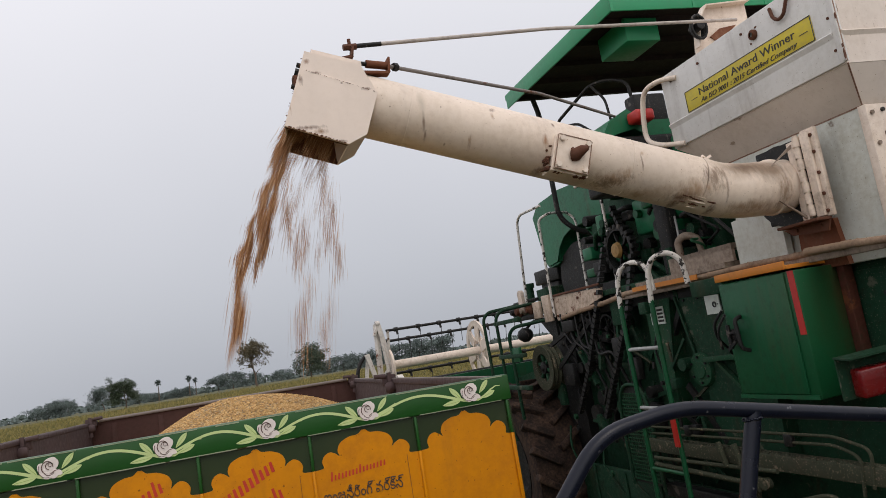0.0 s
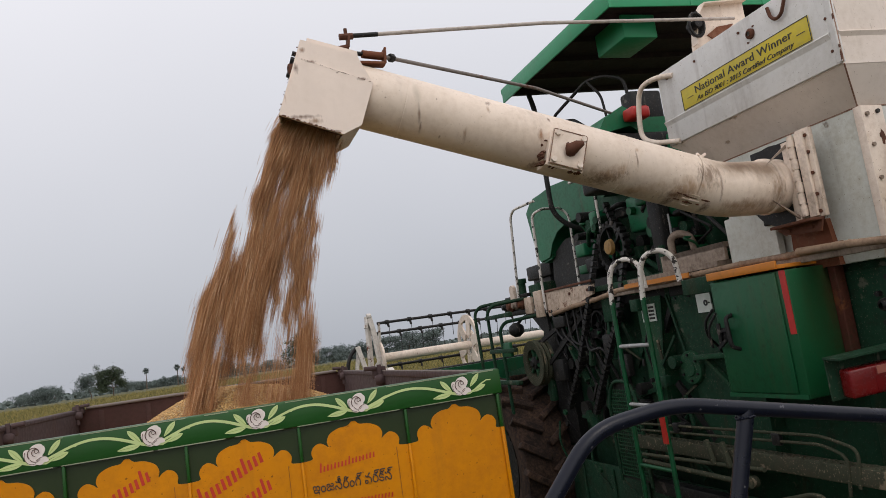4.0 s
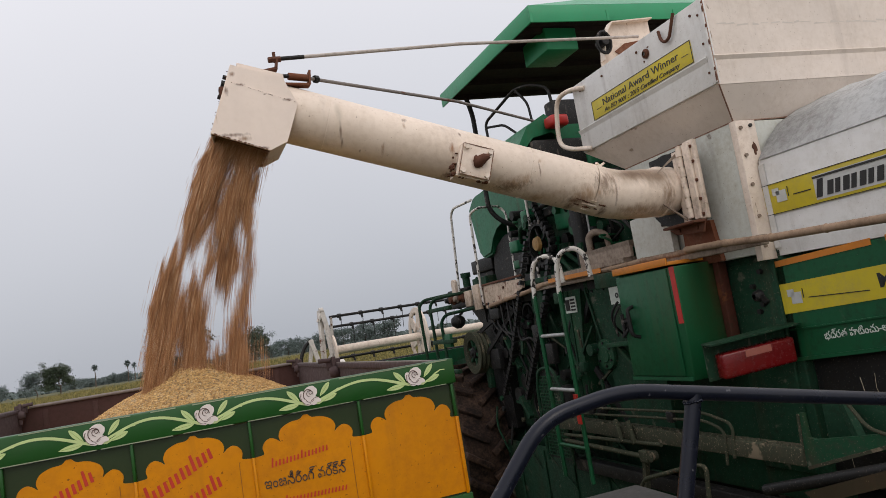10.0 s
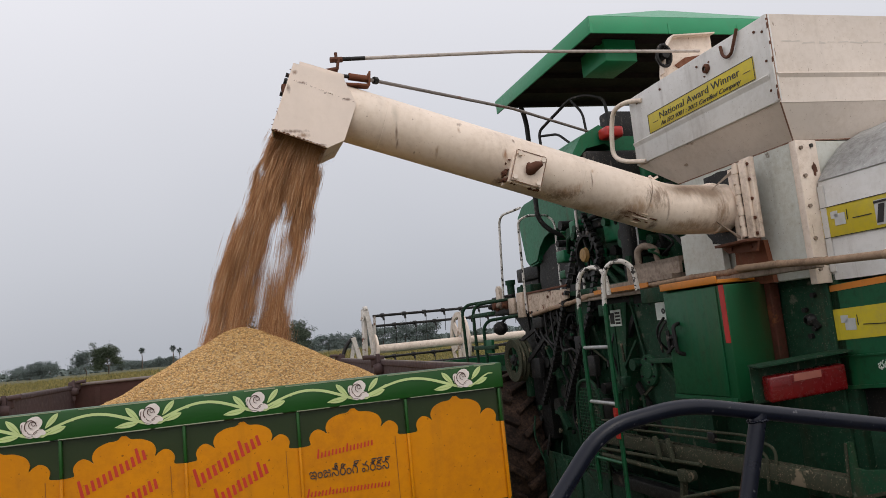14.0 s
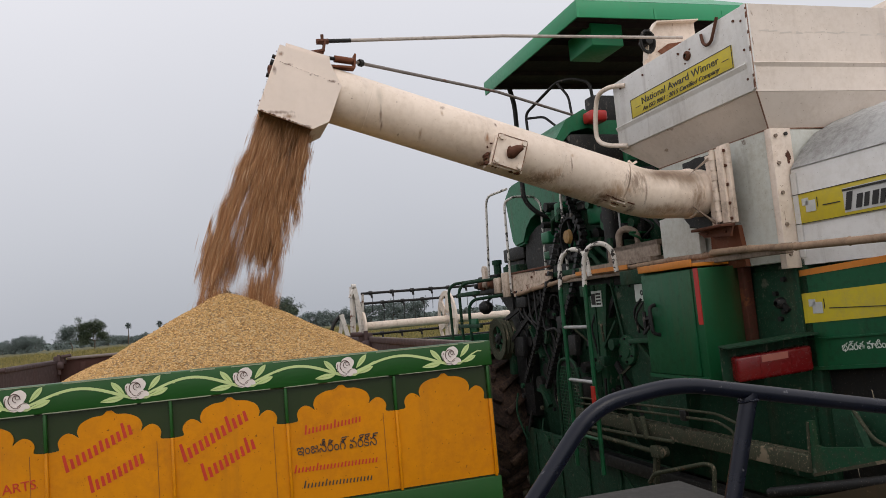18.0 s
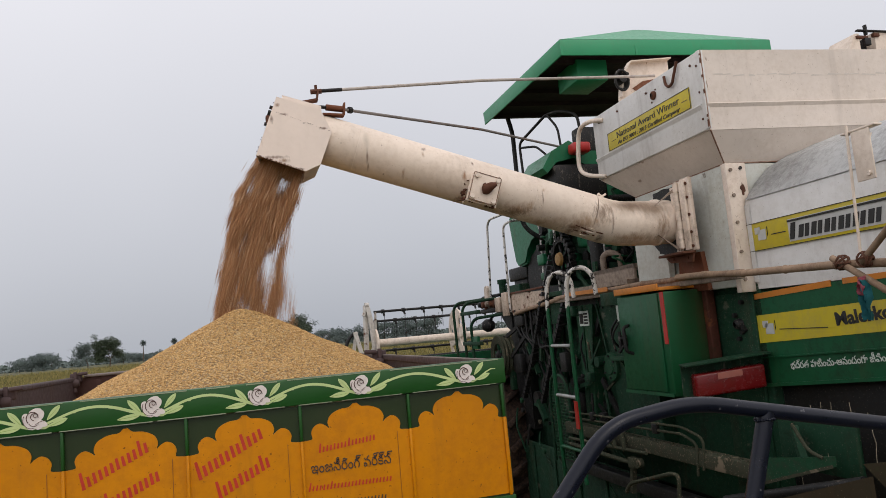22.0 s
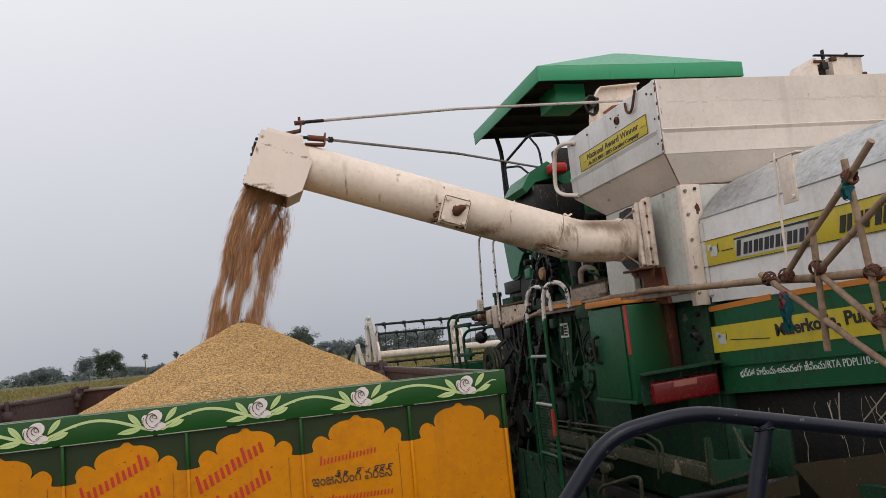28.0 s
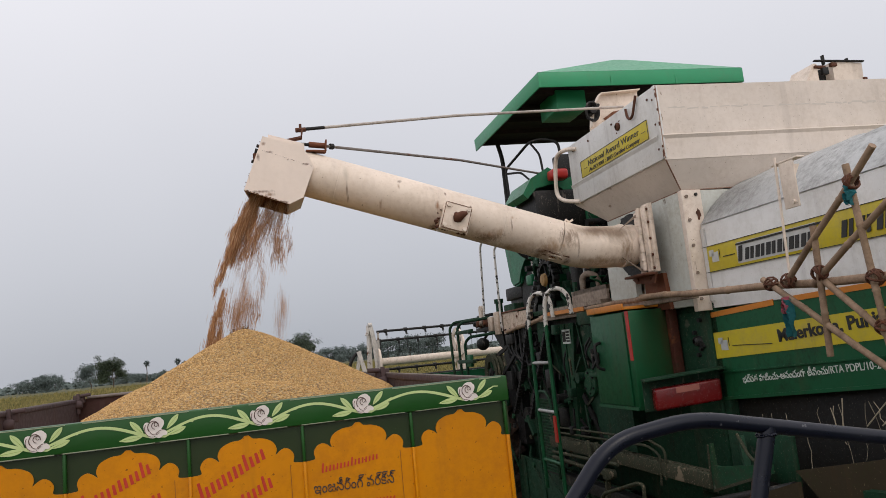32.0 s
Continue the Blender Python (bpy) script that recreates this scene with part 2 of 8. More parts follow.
# rust runs, scuffs and chips of the auger: place, reach, colour, grain, raggedness
AUGER_MARKS = [
    ((-0.176, 1.919, 2.94), (0.03, 0.12, 0.085), (0.54, 0.45, 0.36), 22, 0.7), ((-0.176, 1.926, 2.855), (0.011, 0.12, 0.07), GRIME, 70, 1.1), ((-0.17, 1.96, 2.804), (0.009, 0.12, 0.035), GRIME, 90, 1.1),
    ((0.136, 1.914, 2.881), (0.026, 0.12, 0.018), CHIP, 110, 1.6), ((0.125, 1.899, 2.85), (0.012, 0.12, 0.032), RUN, 70, 1.2), ((0.015, 1.934, 2.753), (0.014, 0.12, 0.05), RUN, 90, 1.6),
    ((-0.087, 1.971, 2.762), (0.008, 0.12, 0.01), CHIP, 90, 0.7), ((-0.311, 1.929, 2.928), (0.007, 0.12, 0.006), CHIP, 90, 0.6), ((-0.096, 1.912, 2.908), (0.007, 0.12, 0.007), CHIP, 90, 0.6),
    ((0.344, 1.877, 2.716), (0.024, 0.12, 0.065), (0.28, 0.13, 0.055), 80, 1.6), ((0.401, 1.895, 2.791), (0.012, 0.12, 0.022), CHIP, 100, 1.3), ((0.33, 1.958, 2.609), (0.055, 0.12, 0.022), CHIP, 80, 1.2),
    ((0.54, 1.865, 2.699), (0.014, 0.12, 0.014), CHIP, 90, 1.2), ((0.649, 1.897, 2.523), (0.18, 0.12, 0.06), RUN, 40, 2.2), ((0.641, 1.912, 2.515), (0.15, 0.12, 0.035), GRIME, 85, 2.6),
    ((0.779, 1.842, 2.575), (0.009, 0.12, 0.06), GRIME, 90, 1.6), ((0.789, 1.847, 2.618), (0.02, 0.12, 0.02), RUN, 90, 1.4), ((0.787, 1.932, 2.449), (0.34, 0.12, 0.045), (0.42, 0.28, 0.17), 30, 1.6),
    ((1.013, 1.85, 2.42), (0.17, 0.14, 0.085), RUN, 40, 2.0), ((0.97, 1.881, 2.405), (0.10, 0.12, 0.036), CHIP, 60, 1.5), ((0.956, 1.933, 2.387), (0.035, 0.12, 0.03), CHIP, 60, 1.2),
    ((1.125, 1.901, 2.336), (0.035, 0.12, 0.035), CHIP, 60, 1.3), ((1.333, 1.843, 2.51), (0.34, 0.15, 0.115), (0.27, 0.19, 0.125), 16, 0.8), ((1.455, 1.821, 2.482), (0.22, 0.15, 0.1), (0.20, 0.135, 0.09), 24, 1.0),
    ((1.333, 1.843, 2.51), (0.24, 0.15, 0.07), (0.17, 0.11, 0.075), 30, 1.2), ((1.126, 1.817, 2.476), (0.1, 0.14, 0.1), GRIME, 70, 2.2), ((1.184, 1.816, 2.422), (0.011, 0.15, 0.15), GRIME, 80, 1.5),
    ((1.319, 1.848, 2.323), (0.24, 0.14, 0.05), RUN, 50, 1.9), ((1.496, 1.811, 2.366), (0.07, 0.15, 0.17), (0.27, 0.17, 0.105), 50, 1.6),
]
CREAM = paint("cream_paint", (0.75, 0.64, 0.54), 0.45, 0.09, 0.40, (0.36, 0.24, 0.15), 0.30, cover=0.21, speck=(0.20, 0.11, 0.06))
AUGER = paint("auger_cream_paint", (0.75, 0.63, 0.525), 0.42, 0.0, 0.34, (0.44, 0.31, 0.20), 0.22, cover=0.21, spots=AUGER_MARKS, speck=(0.30, 0.19, 0.12))
SPOUTC = paint("spout_cream_paint", (0.76, 0.645, 0.56), 0.42, 0.0, 0.14, (0.46, 0.34, 0.24), 0.06, spots=[
    ((-0.66, 1.92, 2.855), (0.11, 0.05, 0.016), CHIP, 70, 1.4), ((-0.61, 1.92, 2.835), (0.05, 0.05, 0.022), (0.22, 0.10, 0.03), 80, 1.5), ((-0.53, 1.92, 2.79), (0.03, 0.05, 0.010), CHIP, 90, 1.3),
    ((-0.60, 1.92, 3.085), (0.035, 0.05, 0.012), CHIP, 90, 1.4), ((-0.40, 1.92, 3.008), (0.035, 0.05, 0.014), CHIP, 90, 1.4), ((-0.63, 1.92, 3.135), (0.02, 0.05, 0.02), (0.22, 0.10, 0.04), 90, 1.3), ((-0.665, 1.92, 3.06), (0.016, 0.05, 0.045), CHIP, 80, 1.3), ((-0.50, 1.92, 3.035), (0.010, 0.05, 0.007), CHIP, 90, 1.0), ((-0.72, 1.92, 2.95), (0.006, 0.05, 0.06), RUN, 90, 1.2)])
FLANGEC = paint("grimy_cream_paint", (0.70, 0.58, 0.475), 0.5, 0.22, 0.65, (0.17, 0.105, 0.065), 0.5, cover=0.19)
DECKRUST = paint("rusty_deck_cream", (0.56, 0.44, 0.34), 0.55, 0.58, 0.8, (0.14, 0.085, 0.05), 0.6, cover=0.2)
SEAMRUST = paint("rust_lined_seam", (0.20, 0.10, 0.06), 0.75, 0.5, 0.7, (0.5, 0.40, 0.32), cover=0.2)
WORNEDGE = paint("dusty_worn_edge", (0.30, 0.33, 0.22), 0.7, 0.2, 0.7, (0.10, 0.16, 0.06))
LINING = paint("dusty_dark_lining", (0.030, 0.022, 0.022), 0.8, 0.1, 0.7, (0.075, 0.055, 0.05), 0.3, spec=0.2)
ENGG = paint("engine_green_paint", (0.011, 0.132, 0.057), 0.40, 0.06, 0.6, (0.02, 0.03, 0.015), 0.4, spec=0.35, speck=(0.06, 0.12, 0.08))
GUARDW = paint("peeling_white_tube", (0.68, 0.65, 0.60), 0.5, 0.15, 0.35, (0.20, 0.16, 0.13), cover=0.22, flake=(0.025, 0.020, 0.017))
CHAFF = paint("chaff_brown_sheet", (0.052, 0.040, 0.024), 0.9, 0.1, 0.8, (0.05, 0.05, 0.025), 0.4, spec=0.1, speck=(0.22, 0.16, 0.09))
SCUFF = paint("scuffed_grey_white", (0.56, 0.495, 0.435), 0.6, 0.05, 0.5, (0.72, 0.66, 0.60))
ROD = paint("speckled_rod_paint", (0.20, 0.175, 0.16), 0.5, 0.60, 0.7, (0.05, 0.04, 0.035), spec=0.3)
RODW = paint("pale_rod_paint", (0.46, 0.41, 0.37), 0.5, 0.42, 0.7, (0.12, 0.08, 0.06), spec=0.3)
RUSTRUN = paint("red_rust_run", (0.15, 0.052, 0.026), 0.75, 0.45, 0.8, (0.26, 0.14, 0.09), 0.9, spec=0.2)
MAROONRUN = paint("maroon_rust_run", (0.075, 0.024, 0.015), 0.7, 0.5, 0.8, (0.02, 0.03, 0.014), 0.8, spec=0.2)
BOXGREEN = paint("rust_streaked_green_paint", (0.007, 0.080, 0.028), 0.42, 0.05, 0.5, (0.012, 0.016, 0.008), 0.4, spec=0.3, speck=(0.05, 0.10, 0.06), spots=[((1.80, 1.83, 1.80), (0.42, 0.06, 0.75), (0.026, 0.034, 0.010), 6, 1.1), ((1.79, 1.83, 1.80), (0.22, 0.06, 0.7), (0.055, 0.022, 0.010), 9, 1.3)])
WORNW = paint("worn_white_tube", (0.60, 0.56, 0.51), 0.5, 0.50, 0.5, (0.04, 0.035, 0.03))
GREENW = paint("pale_green_white_paint", (0.54, 0.55, 0.50), 0.4, 0.05, 0.5, (0.32, 0.28, 0.2), 0.5, cover=0.2, speck=(0.12, 0.08, 0.05))
TANKW = paint("tank_white_paint", (0.675, 0.588, 0.512), 0.4, 0.06, 0.28, (0.40, 0.30, 0.21), 0.2, cover=0.2, speck=(0.24, 0.16, 0.10))
GREYW = paint("grey_white_paint", (0.65, 0.635, 0.61), 0.35, 0.03, 0.3, (0.36, 0.32, 0.26), 0.35, cover=0.2, speck=(0.25, 0.21, 0.17))
GALV = paint("scuffed_grey_sheet", (0.43, 0.435, 0.43), 0.5, 0.0, 0.75, (0.17, 0.165, 0.155), 0.3, 0.2, 0.25, cover=0.20, speck=(0.62, 0.61, 0.58))
GREEN = paint("machine_green_paint", (0.007, 0.084, 0.032), 0.42, 0.06, 0.6, (0.012, 0.014, 0.008), 0.3, spec=0.3, speck=(0.05, 0.10, 0.06))
ROOFG = paint("canopy_green_paint", (0.022, 0.27, 0.115), 0.40, 0.0, 0.25, (0.10, 0.16, 0.09), 0.1)
# Machine green with shade of the recessed parts put into it, plus grime.
DARKG = paint("shaded_grimy_green", (0.008, 0.041, 0.020), 0.65, 0.12, 0.8, (0.020, 0.019, 0.012), 0.3, spec=0.2, speck=(0.11, 0.11, 0.08), speck_from=0.645)
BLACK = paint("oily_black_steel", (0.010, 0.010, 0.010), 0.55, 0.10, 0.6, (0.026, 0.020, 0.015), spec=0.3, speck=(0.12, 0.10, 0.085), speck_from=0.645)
RUST = paint("rusty_steel", (0.10, 0.036, 0.018), 0.8, 0.6, 0.6, (0.035, 0.02, 0.014))
STAINED = paint("stained_cream_paint", (0.31, 0.245, 0.19), 0.6, 0.36, 0.85, (0.12, 0.08, 0.055), 0.8, cover=0.16)
RUSTRED = paint("rust_maroon_primer", (0.060, 0.028, 0.024), 0.7, 0.2, 0.6, (0.04, 0.028, 0.022), 0.3, spec=0.2)
MAROON = paint("maroon_grey_primer", (0.075, 0.050, 0.050), 0.7, 0.12, 0.6, (0.05, 0.04, 0.034), 0.3, spec=0.2)
NAVY = paint("navy_black_enamel", (0.003, 0.0045, 0.012), 0.30, 0.0, 0.3, (0.02, 0.02, 0.024), spec=0.28, speck=(0.10, 0.10, 0.11))
REDP = paint("red_lens", (0.15, 0.006, 0.007), 0.25, 0.0, 0.7, (0.05, 0.014, 0.012), 0.3, speck=(0.35, 0.22, 0.20))
PINKLENS = simple("scuffed_pink_lens", (0.36, 0.12, 0.09), 0.35)
REDT = simple("red_reflector_tape", (0.42, 0.02, 0.015), 0.4)
ORANGE = paint("orange_stripe_paint", (0.55, 0.19, 0.02), 0.45, 0.03, 0.4)
YELLOW = paint("yellow_decal", (0.58, 0.46, 0.02), 0.4, 0.0, 0.5, (0.34, 0.27, 0.10), 0.3, cover=0.19)
BLACKP = simple("black_lettering", (0.012, 0.012, 0.012), 0.4)
SILVERP = simple("silver_mark", (0.5, 0.5, 0.48), 0.4)
TRGREEN = paint("trailer_green_enamel", (0.008, 0.068, 0.007), 0.42, 0.0, 0.12, (0.05, 0.07, 0.02))
TRDARK = paint("trailer_dark_green_enamel", (0.014, 0.028, 0.004), 0.4, 0.0, 0.25, (0.05, 0.05, 0.015), speck=(0.05, 0.09, 0.03))
TRORANGE = paint("trailer_orange_enamel", (0.61, 0.222, 0.0025), 0.35, 0.09, 0.42, (0.36, 0.11, 0.008), 0.32, spec=0.2, fade=0.16, cover=0.20, speck=(0.14, 0.05, 0.008))
# Pale grey: light on the boards' top edges is put into this colour.
LITEDGE = paint("lit_edge_worn_steel", (0.20, 0.17, 0.155), 0.7, 0.3, 0.6, (0.10, 0.07, 0.06), spec=0.2)
DIMG = paint("worn_green_paint", (0.012, 0.062, 0.028), 0.65, 0.12, 0.9, (0.05, 0.048, 0.038), 0.4, spec=0.2, speck=(0.15, 0.15, 0.11), speck_from=0.645)
MUD = paint("mud_caked_green", (0.050, 0.055, 0.036), 0.85, 0.25, 0.9, (0.085, 0.07, 0.05), 0.3, spec=0.1, speck=(0.24, 0.19, 0.13), speck_from=0.63)
BRASS = paint("grimy_brass", (0.30, 0.17, 0.05), 0.5, 0.3, 0.6, (0.03, 0.02, 0.015))
PETAL = simple("painted_petal_pink_white", (0.74, 0.66, 0.62), 0.4, 30, 0.1)
LEAFP = simple("painted_leaf_pale_green", (0.50, 0.60, 0.26), 0.4, 30, 0.12)
LEAFV = simple("painted_leaf_vein", (0.26, 0.38, 0.08), 0.4, 30, 0.1)
LINEP = simple("painted_brown_line", (0.10, 0.05, 0.04), 0.5)
# Darkened orange: the crease's shade is painted as a thin strip.
SEAM = simple("shadowed_orange_seam", (0.22, 0.07, 0.01), 0.5)
REDINK = simple("red_sign_paint", (0.50, 0.03, 0.012), 0.4)
DARKINK = simple("dark_sign_paint", (0.045, 0.035, 0.03), 0.4)
WHITEINK = simple("white_sign_paint", (0.62, 0.66, 0.60), 0.45)
RUBBER = paint("muddy_tyre_rubber", (0.022, 0.016, 0.014), 0.9, 0.0, 0.9, (0.110, 0.066, 0.045), spec=0.15, cover=0.19, speck=(0.10, 0.065, 0.045))
BAMBOO = paint("weathered_bamboo", (0.30, 0.205, 0.135), 0.6, 0.12, 0.7, (0.10, 0.06, 0.04), 0.3, spec=0.2, cover=0.2)
STRAW = simple("dry_straw", (0.33, 0.28, 0.20), 0.8, 40, 0.3)
CLOTH = simple("teal_rag", (0.02, 0.16, 0.18), 0.9, 60, 0.4)
PINKRAG = simple("faded_pink_rag", (0.40, 0.10, 0.13), 0.9, 60, 0.4)
GREYBOX = paint("dusty_grey_lid", (0.045, 0.043, 0.04), 0.7, 0.0, 0.5, (0.10, 0.09, 0.075), spec=0.2)
FEATHER = simple("white_feathers", (0.75, 0.74, 0.70), 0.9)
CROW = simple("dark_feathers", (0.02, 0.02, 0.022), 0.8)
BARK = simple("tree_bark", (0.10, 0.075, 0.055), 0.9, 12, 0.4)


def grain_material(name, tint=1.0):
    m, nt, b = mat_base(name)
    v = coords(nt)
    vor = nt.nodes.new("ShaderNodeTexVoronoi")
    vor.inputs["Scale"].default_value = 88
    nt.links.new(v, vor.inputs["Vector"])
    big = noise_node(nt, 5, 3, 0.5, v)
    base = ramp_node(nt, vor.outputs["Color"], [(0.0, (0.42 * tint, 0.26 * tint, 0.10 * tint)), (0.45, (0.62 * tint, 0.43 * tint, 0.19 * tint)), (1.0, (0.78 * tint, 0.60 * tint, 0.33 * tint))])
    col = mixc(nt, big.outputs["Fac"], base.outputs["Color"], (0.54 * tint, 0.35 * tint, 0.145 * tint))
    # Darken the cell borders: shade between grains is put into the colour.
    col = mixc(nt, ramp_node(nt, vor.outputs["Distance"], [(0.34, (0, 0, 0)), (0.75, (0.8, 0.8, 0.8))]).outputs["Color"], col, (0.12, 0.065, 0.025))
    nt.links.new(col, b.inputs["Base Color"])
    b.inputs["Roughness"].default_value = 0.75
    inv = nt.nodes.new("ShaderNodeMath")
    inv.operation = "SUBTRACT"
    inv.inputs[0].default_value = 1.0
    nt.links.new(vor.outputs["Distance"], inv.inputs[1])
    bump(nt, b, inv.outputs[0], 0.9, 0.006)
    return m


GRAIN = grain_material("paddy_grain", 0.82)


def loose_grain():
    m, nt, b = mat_base("loose_paddy_grain")
    g = nt.nodes.new("ShaderNodeNewGeometry")
    r = ramp_node(nt, g.outputs["Random Per Island"], [(0.0, (0.36, 0.195, 0.065)), (0.4, (0.49, 0.300, 0.110)), (1.0, (0.66, 0.44, 0.19))])
    nt.links.new(r.outputs["Color"], b.inputs["Base Color"])
    b.inputs["Roughness"].default_value = 0.7
    return m


def falling_grain():
    m, nt, b = mat_base("falling_paddy_grain")
    g = nt.nodes.new("ShaderNodeNewGeometry")
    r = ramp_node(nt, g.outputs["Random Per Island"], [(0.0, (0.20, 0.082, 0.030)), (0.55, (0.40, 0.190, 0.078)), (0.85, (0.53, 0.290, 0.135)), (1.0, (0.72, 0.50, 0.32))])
    nt.links.new(r.outputs["Color"], b.inputs["Base Color"])
    b.inputs["Roughness"].default_value = 0.8
    return m


LOOSE = loose_grain()
FALLING = falling_grain()


def ground_material():
    m, nt, b = mat_base("stubble_and_weeds")
    v = coords(nt)
    big = noise_node(nt, 0.05, 5, 0.6, v)
    bands = noise_node(nt, 0.25, 5, 0.6, coords(nt, (0.25, 1.6, 1)))
    fine = noise_node(nt, 0.9, 10, 0.8, coords(nt, (1, 0.45, 1)))
    a = mixc(nt, ramp_node(nt, bands.outputs["Fac"], [(0.4, (0, 0, 0)), (0.62, (1, 1, 1))]).outputs["Color"], (0.080, 0.078, 0.022), (0.140, 0.106, 0.041))
    c = mixc(nt, ramp_node(nt, big.outputs["Fac"], [(0.45, (0, 0, 0)), (0.6, (1, 1, 1))]).outputs["Color"], a, (0.084, 0.098, 0.022))
    c = mixc(nt, ramp_node(nt, fine.outputs["Fac"], [(0.42, (0.9, 0.9, 0.9)), (0.58, (0, 0, 0))]).outputs["Color"], c, (0.045, 0.045, 0.018))
    nt.links.new(c, b.inputs["Base Color"])
    b.inputs["Roughness"].default_value = 0.95
    bump(nt, b, fine.outputs["Fac"], 0.6, 0.1)
    return m


def leaf_material(name, a, b_):
    m, nt, b = mat_base(name)
    g = nt.nodes.new("ShaderNodeNewGeometry")
    r = ramp_node(nt, g.outputs["Random Per Island"], [(0.0, a), (1.0, b_)])
    nt.links.new(r.outputs["Color"], b.inputs["Base Color"])
    b.inputs["Roughness"].default_value = 0.8
    return m


LEAF = leaf_material("dark_foliage", (0.018, 0.032, 0.016), (0.055, 0.075, 0.034))
LEAFB = leaf_material("brownish_foliage", (0.06, 0.050, 0.026), (0.125, 0.10, 0.052))
LEAFM = leaf_material("green_foliage", (0.034, 0.052, 0.034), (0.075, 0.098, 0.060))
# Haze of distance is mixed into these pale bluish leaf colours.
LEAFH = leaf_material("hazed_foliage", (0.092, 0.122, 0.115), (0.125, 0.155, 0.142))
GRASS = leaf_material("field_grass", (0.062, 0.070, 0.015), (0.31, 0.245, 0.075))


# ---- building helpers ----
ORIGIN = {}


def thing(name, at, label, category, group="", kind=""):
    """An Empty at the base of a thing; its parts are built in plan coordinates."""
    e = new(name)
    e.location = at
    e.empty_display_size = 0.1
    ORIGIN[e.name] = Vector(at)
    return tagged(e, label, category, group, kind)


def finish(bm, name, material, smooth=48):
    bmesh.ops.recalc_face_normals(bm, faces=bm.faces)
    me = bpy.data.meshes.new(name)
    bm.to_mesh(me)
    bm.free()
    for m in material if isinstance(material, (list, tuple)) else [material]:
        me.materials.append(m)
    if smooth:
        me.shade_smooth()
        me.set_sharp_from_angle(angle=radians(smooth))
    return me


def part(name, bm, material, parent, label="", smooth=48):
    o = ORIGIN[parent.name]
    bm.transform(Matrix.Translation(-o))
    ob = new(name, finish(bm, name, material, smooth))
    ob.parent = parent
    ORIGIN[ob.name] = o
    return tagged(ob, label)


def solo(name, bm, material, at, label, category, group="", kind="", smooth=48):
    bm.transform(Matrix.Translation(-Vector(at)))
    ob = new(name, finish(bm, name, material, smooth))
    ob.location = at
    ORIGIN[ob.name] = Vector(at)
    return tagged(ob, label, category, group, kind)


def bms():
    return bmesh.new()


def box(bm, x0, x1, y0, y1, z0, z1, bevel=0.0, m=None):
    r = bmesh.ops.create_cube(bm, size=1)["verts"]
    for v in r:
        v.co = Vector((x0 + (v.co.x + 0.5) * (x1 - x0), y0 + (v.co.y + 0.5) * (y1 - y0), z0 + (v.co.z + 0.5) * (z1 - z0)))
    if bevel:
        ed = list({e for v in r for e in v.link_edges})
        out = bmesh.ops.bevel(bm, geom=ed, offset=bevel, segments=2, affect="EDGES", profile=0.5)
        r = [v for f in out["faces"] for v in f.verts] + [v for v in r if v.is_valid]
        r = list(set(r))
    if m:
        bmesh.ops.transform(bm, matrix=m, verts=r)
    return bm


def beam(bm, a, b, w, h=None, up=(0, 0, 1), bevel=0.0):
    """A square bar from a to b."""
    a, b = Vector(a), Vector(b)
    h = h or w
    d = b - a
    q = d.to_track_quat("Y", "Z").to_matrix().to_4x4()
    m = Matrix.Translation((a + b) / 2) @ q
    return box(bm, -w / 2, w / 2, -d.length / 2, d.length / 2, -h / 2, h / 2, bevel, m)


def ring_frames(pts):
    fr = []
    n = None
    for i, p in enumerate(pts):
        t = (pts[min(i + 1, len(pts) - 1)] - pts[max(i - 1, 0)]).normalized()
        if n is None:
            n = t.cross(Vector((0, 0, 1)) if abs(t.z) < 0.9 else Vector((0, 1, 0))).normalized()
        else:
            n = (n - t * n.dot(t)).normalized()
        fr.append((p, n, t.cross(n)))
    return fr


def pipe(bm, pts, r, seg=10, close=True, radii=None):
    """A tube along a line of points."""
    pts = [Vector(p) for p in pts]
    rings = []
    for i, (p, n, b) in enumerate(ring_frames(pts)):
        rr = radii[i] if radii else r
        rings.append([bm.verts.new(p + (n * math.cos(2 * math.pi * k / seg) + b * math.sin(2 * math.pi * k / seg)) * rr) for k in range(seg)])
    for a, b in zip(rings, rings[1:]):
        for k in range(seg):
            bm.faces.new((a[k], a[(k + 1) % seg], b[(k + 1) % seg], b[k]))
    if close:
        bm.faces.new(rings[0][::-1])
        bm.faces.new(rings[-1])
    return bm


def bent(pts, r=0.08, n=5):
    """Round off the corners of a line of points."""
    pts = [Vector(p) for p in pts]
    out = [pts[0]]
    for a, b, c in zip(pts, pts[1:], pts[2:]):
        u, w = (a - b), (c - b)
        k = min(r, u.length * 0.48, w.length * 0.48)
        p, q = b + u.normalized() * k, b + w.normalized() * k
        for i in range(n + 1):
            t = i / n
            out.append(p * (1 - t) ** 2 + b * 2 * t * (1 - t) + q * t * t)
    out.append(pts[-1])
    return out


def cyl(bm, a, b, r, seg=20, r2=None):
    return pipe(bm, [a, b], r, seg, True, [r, r if r2 is None else r2])


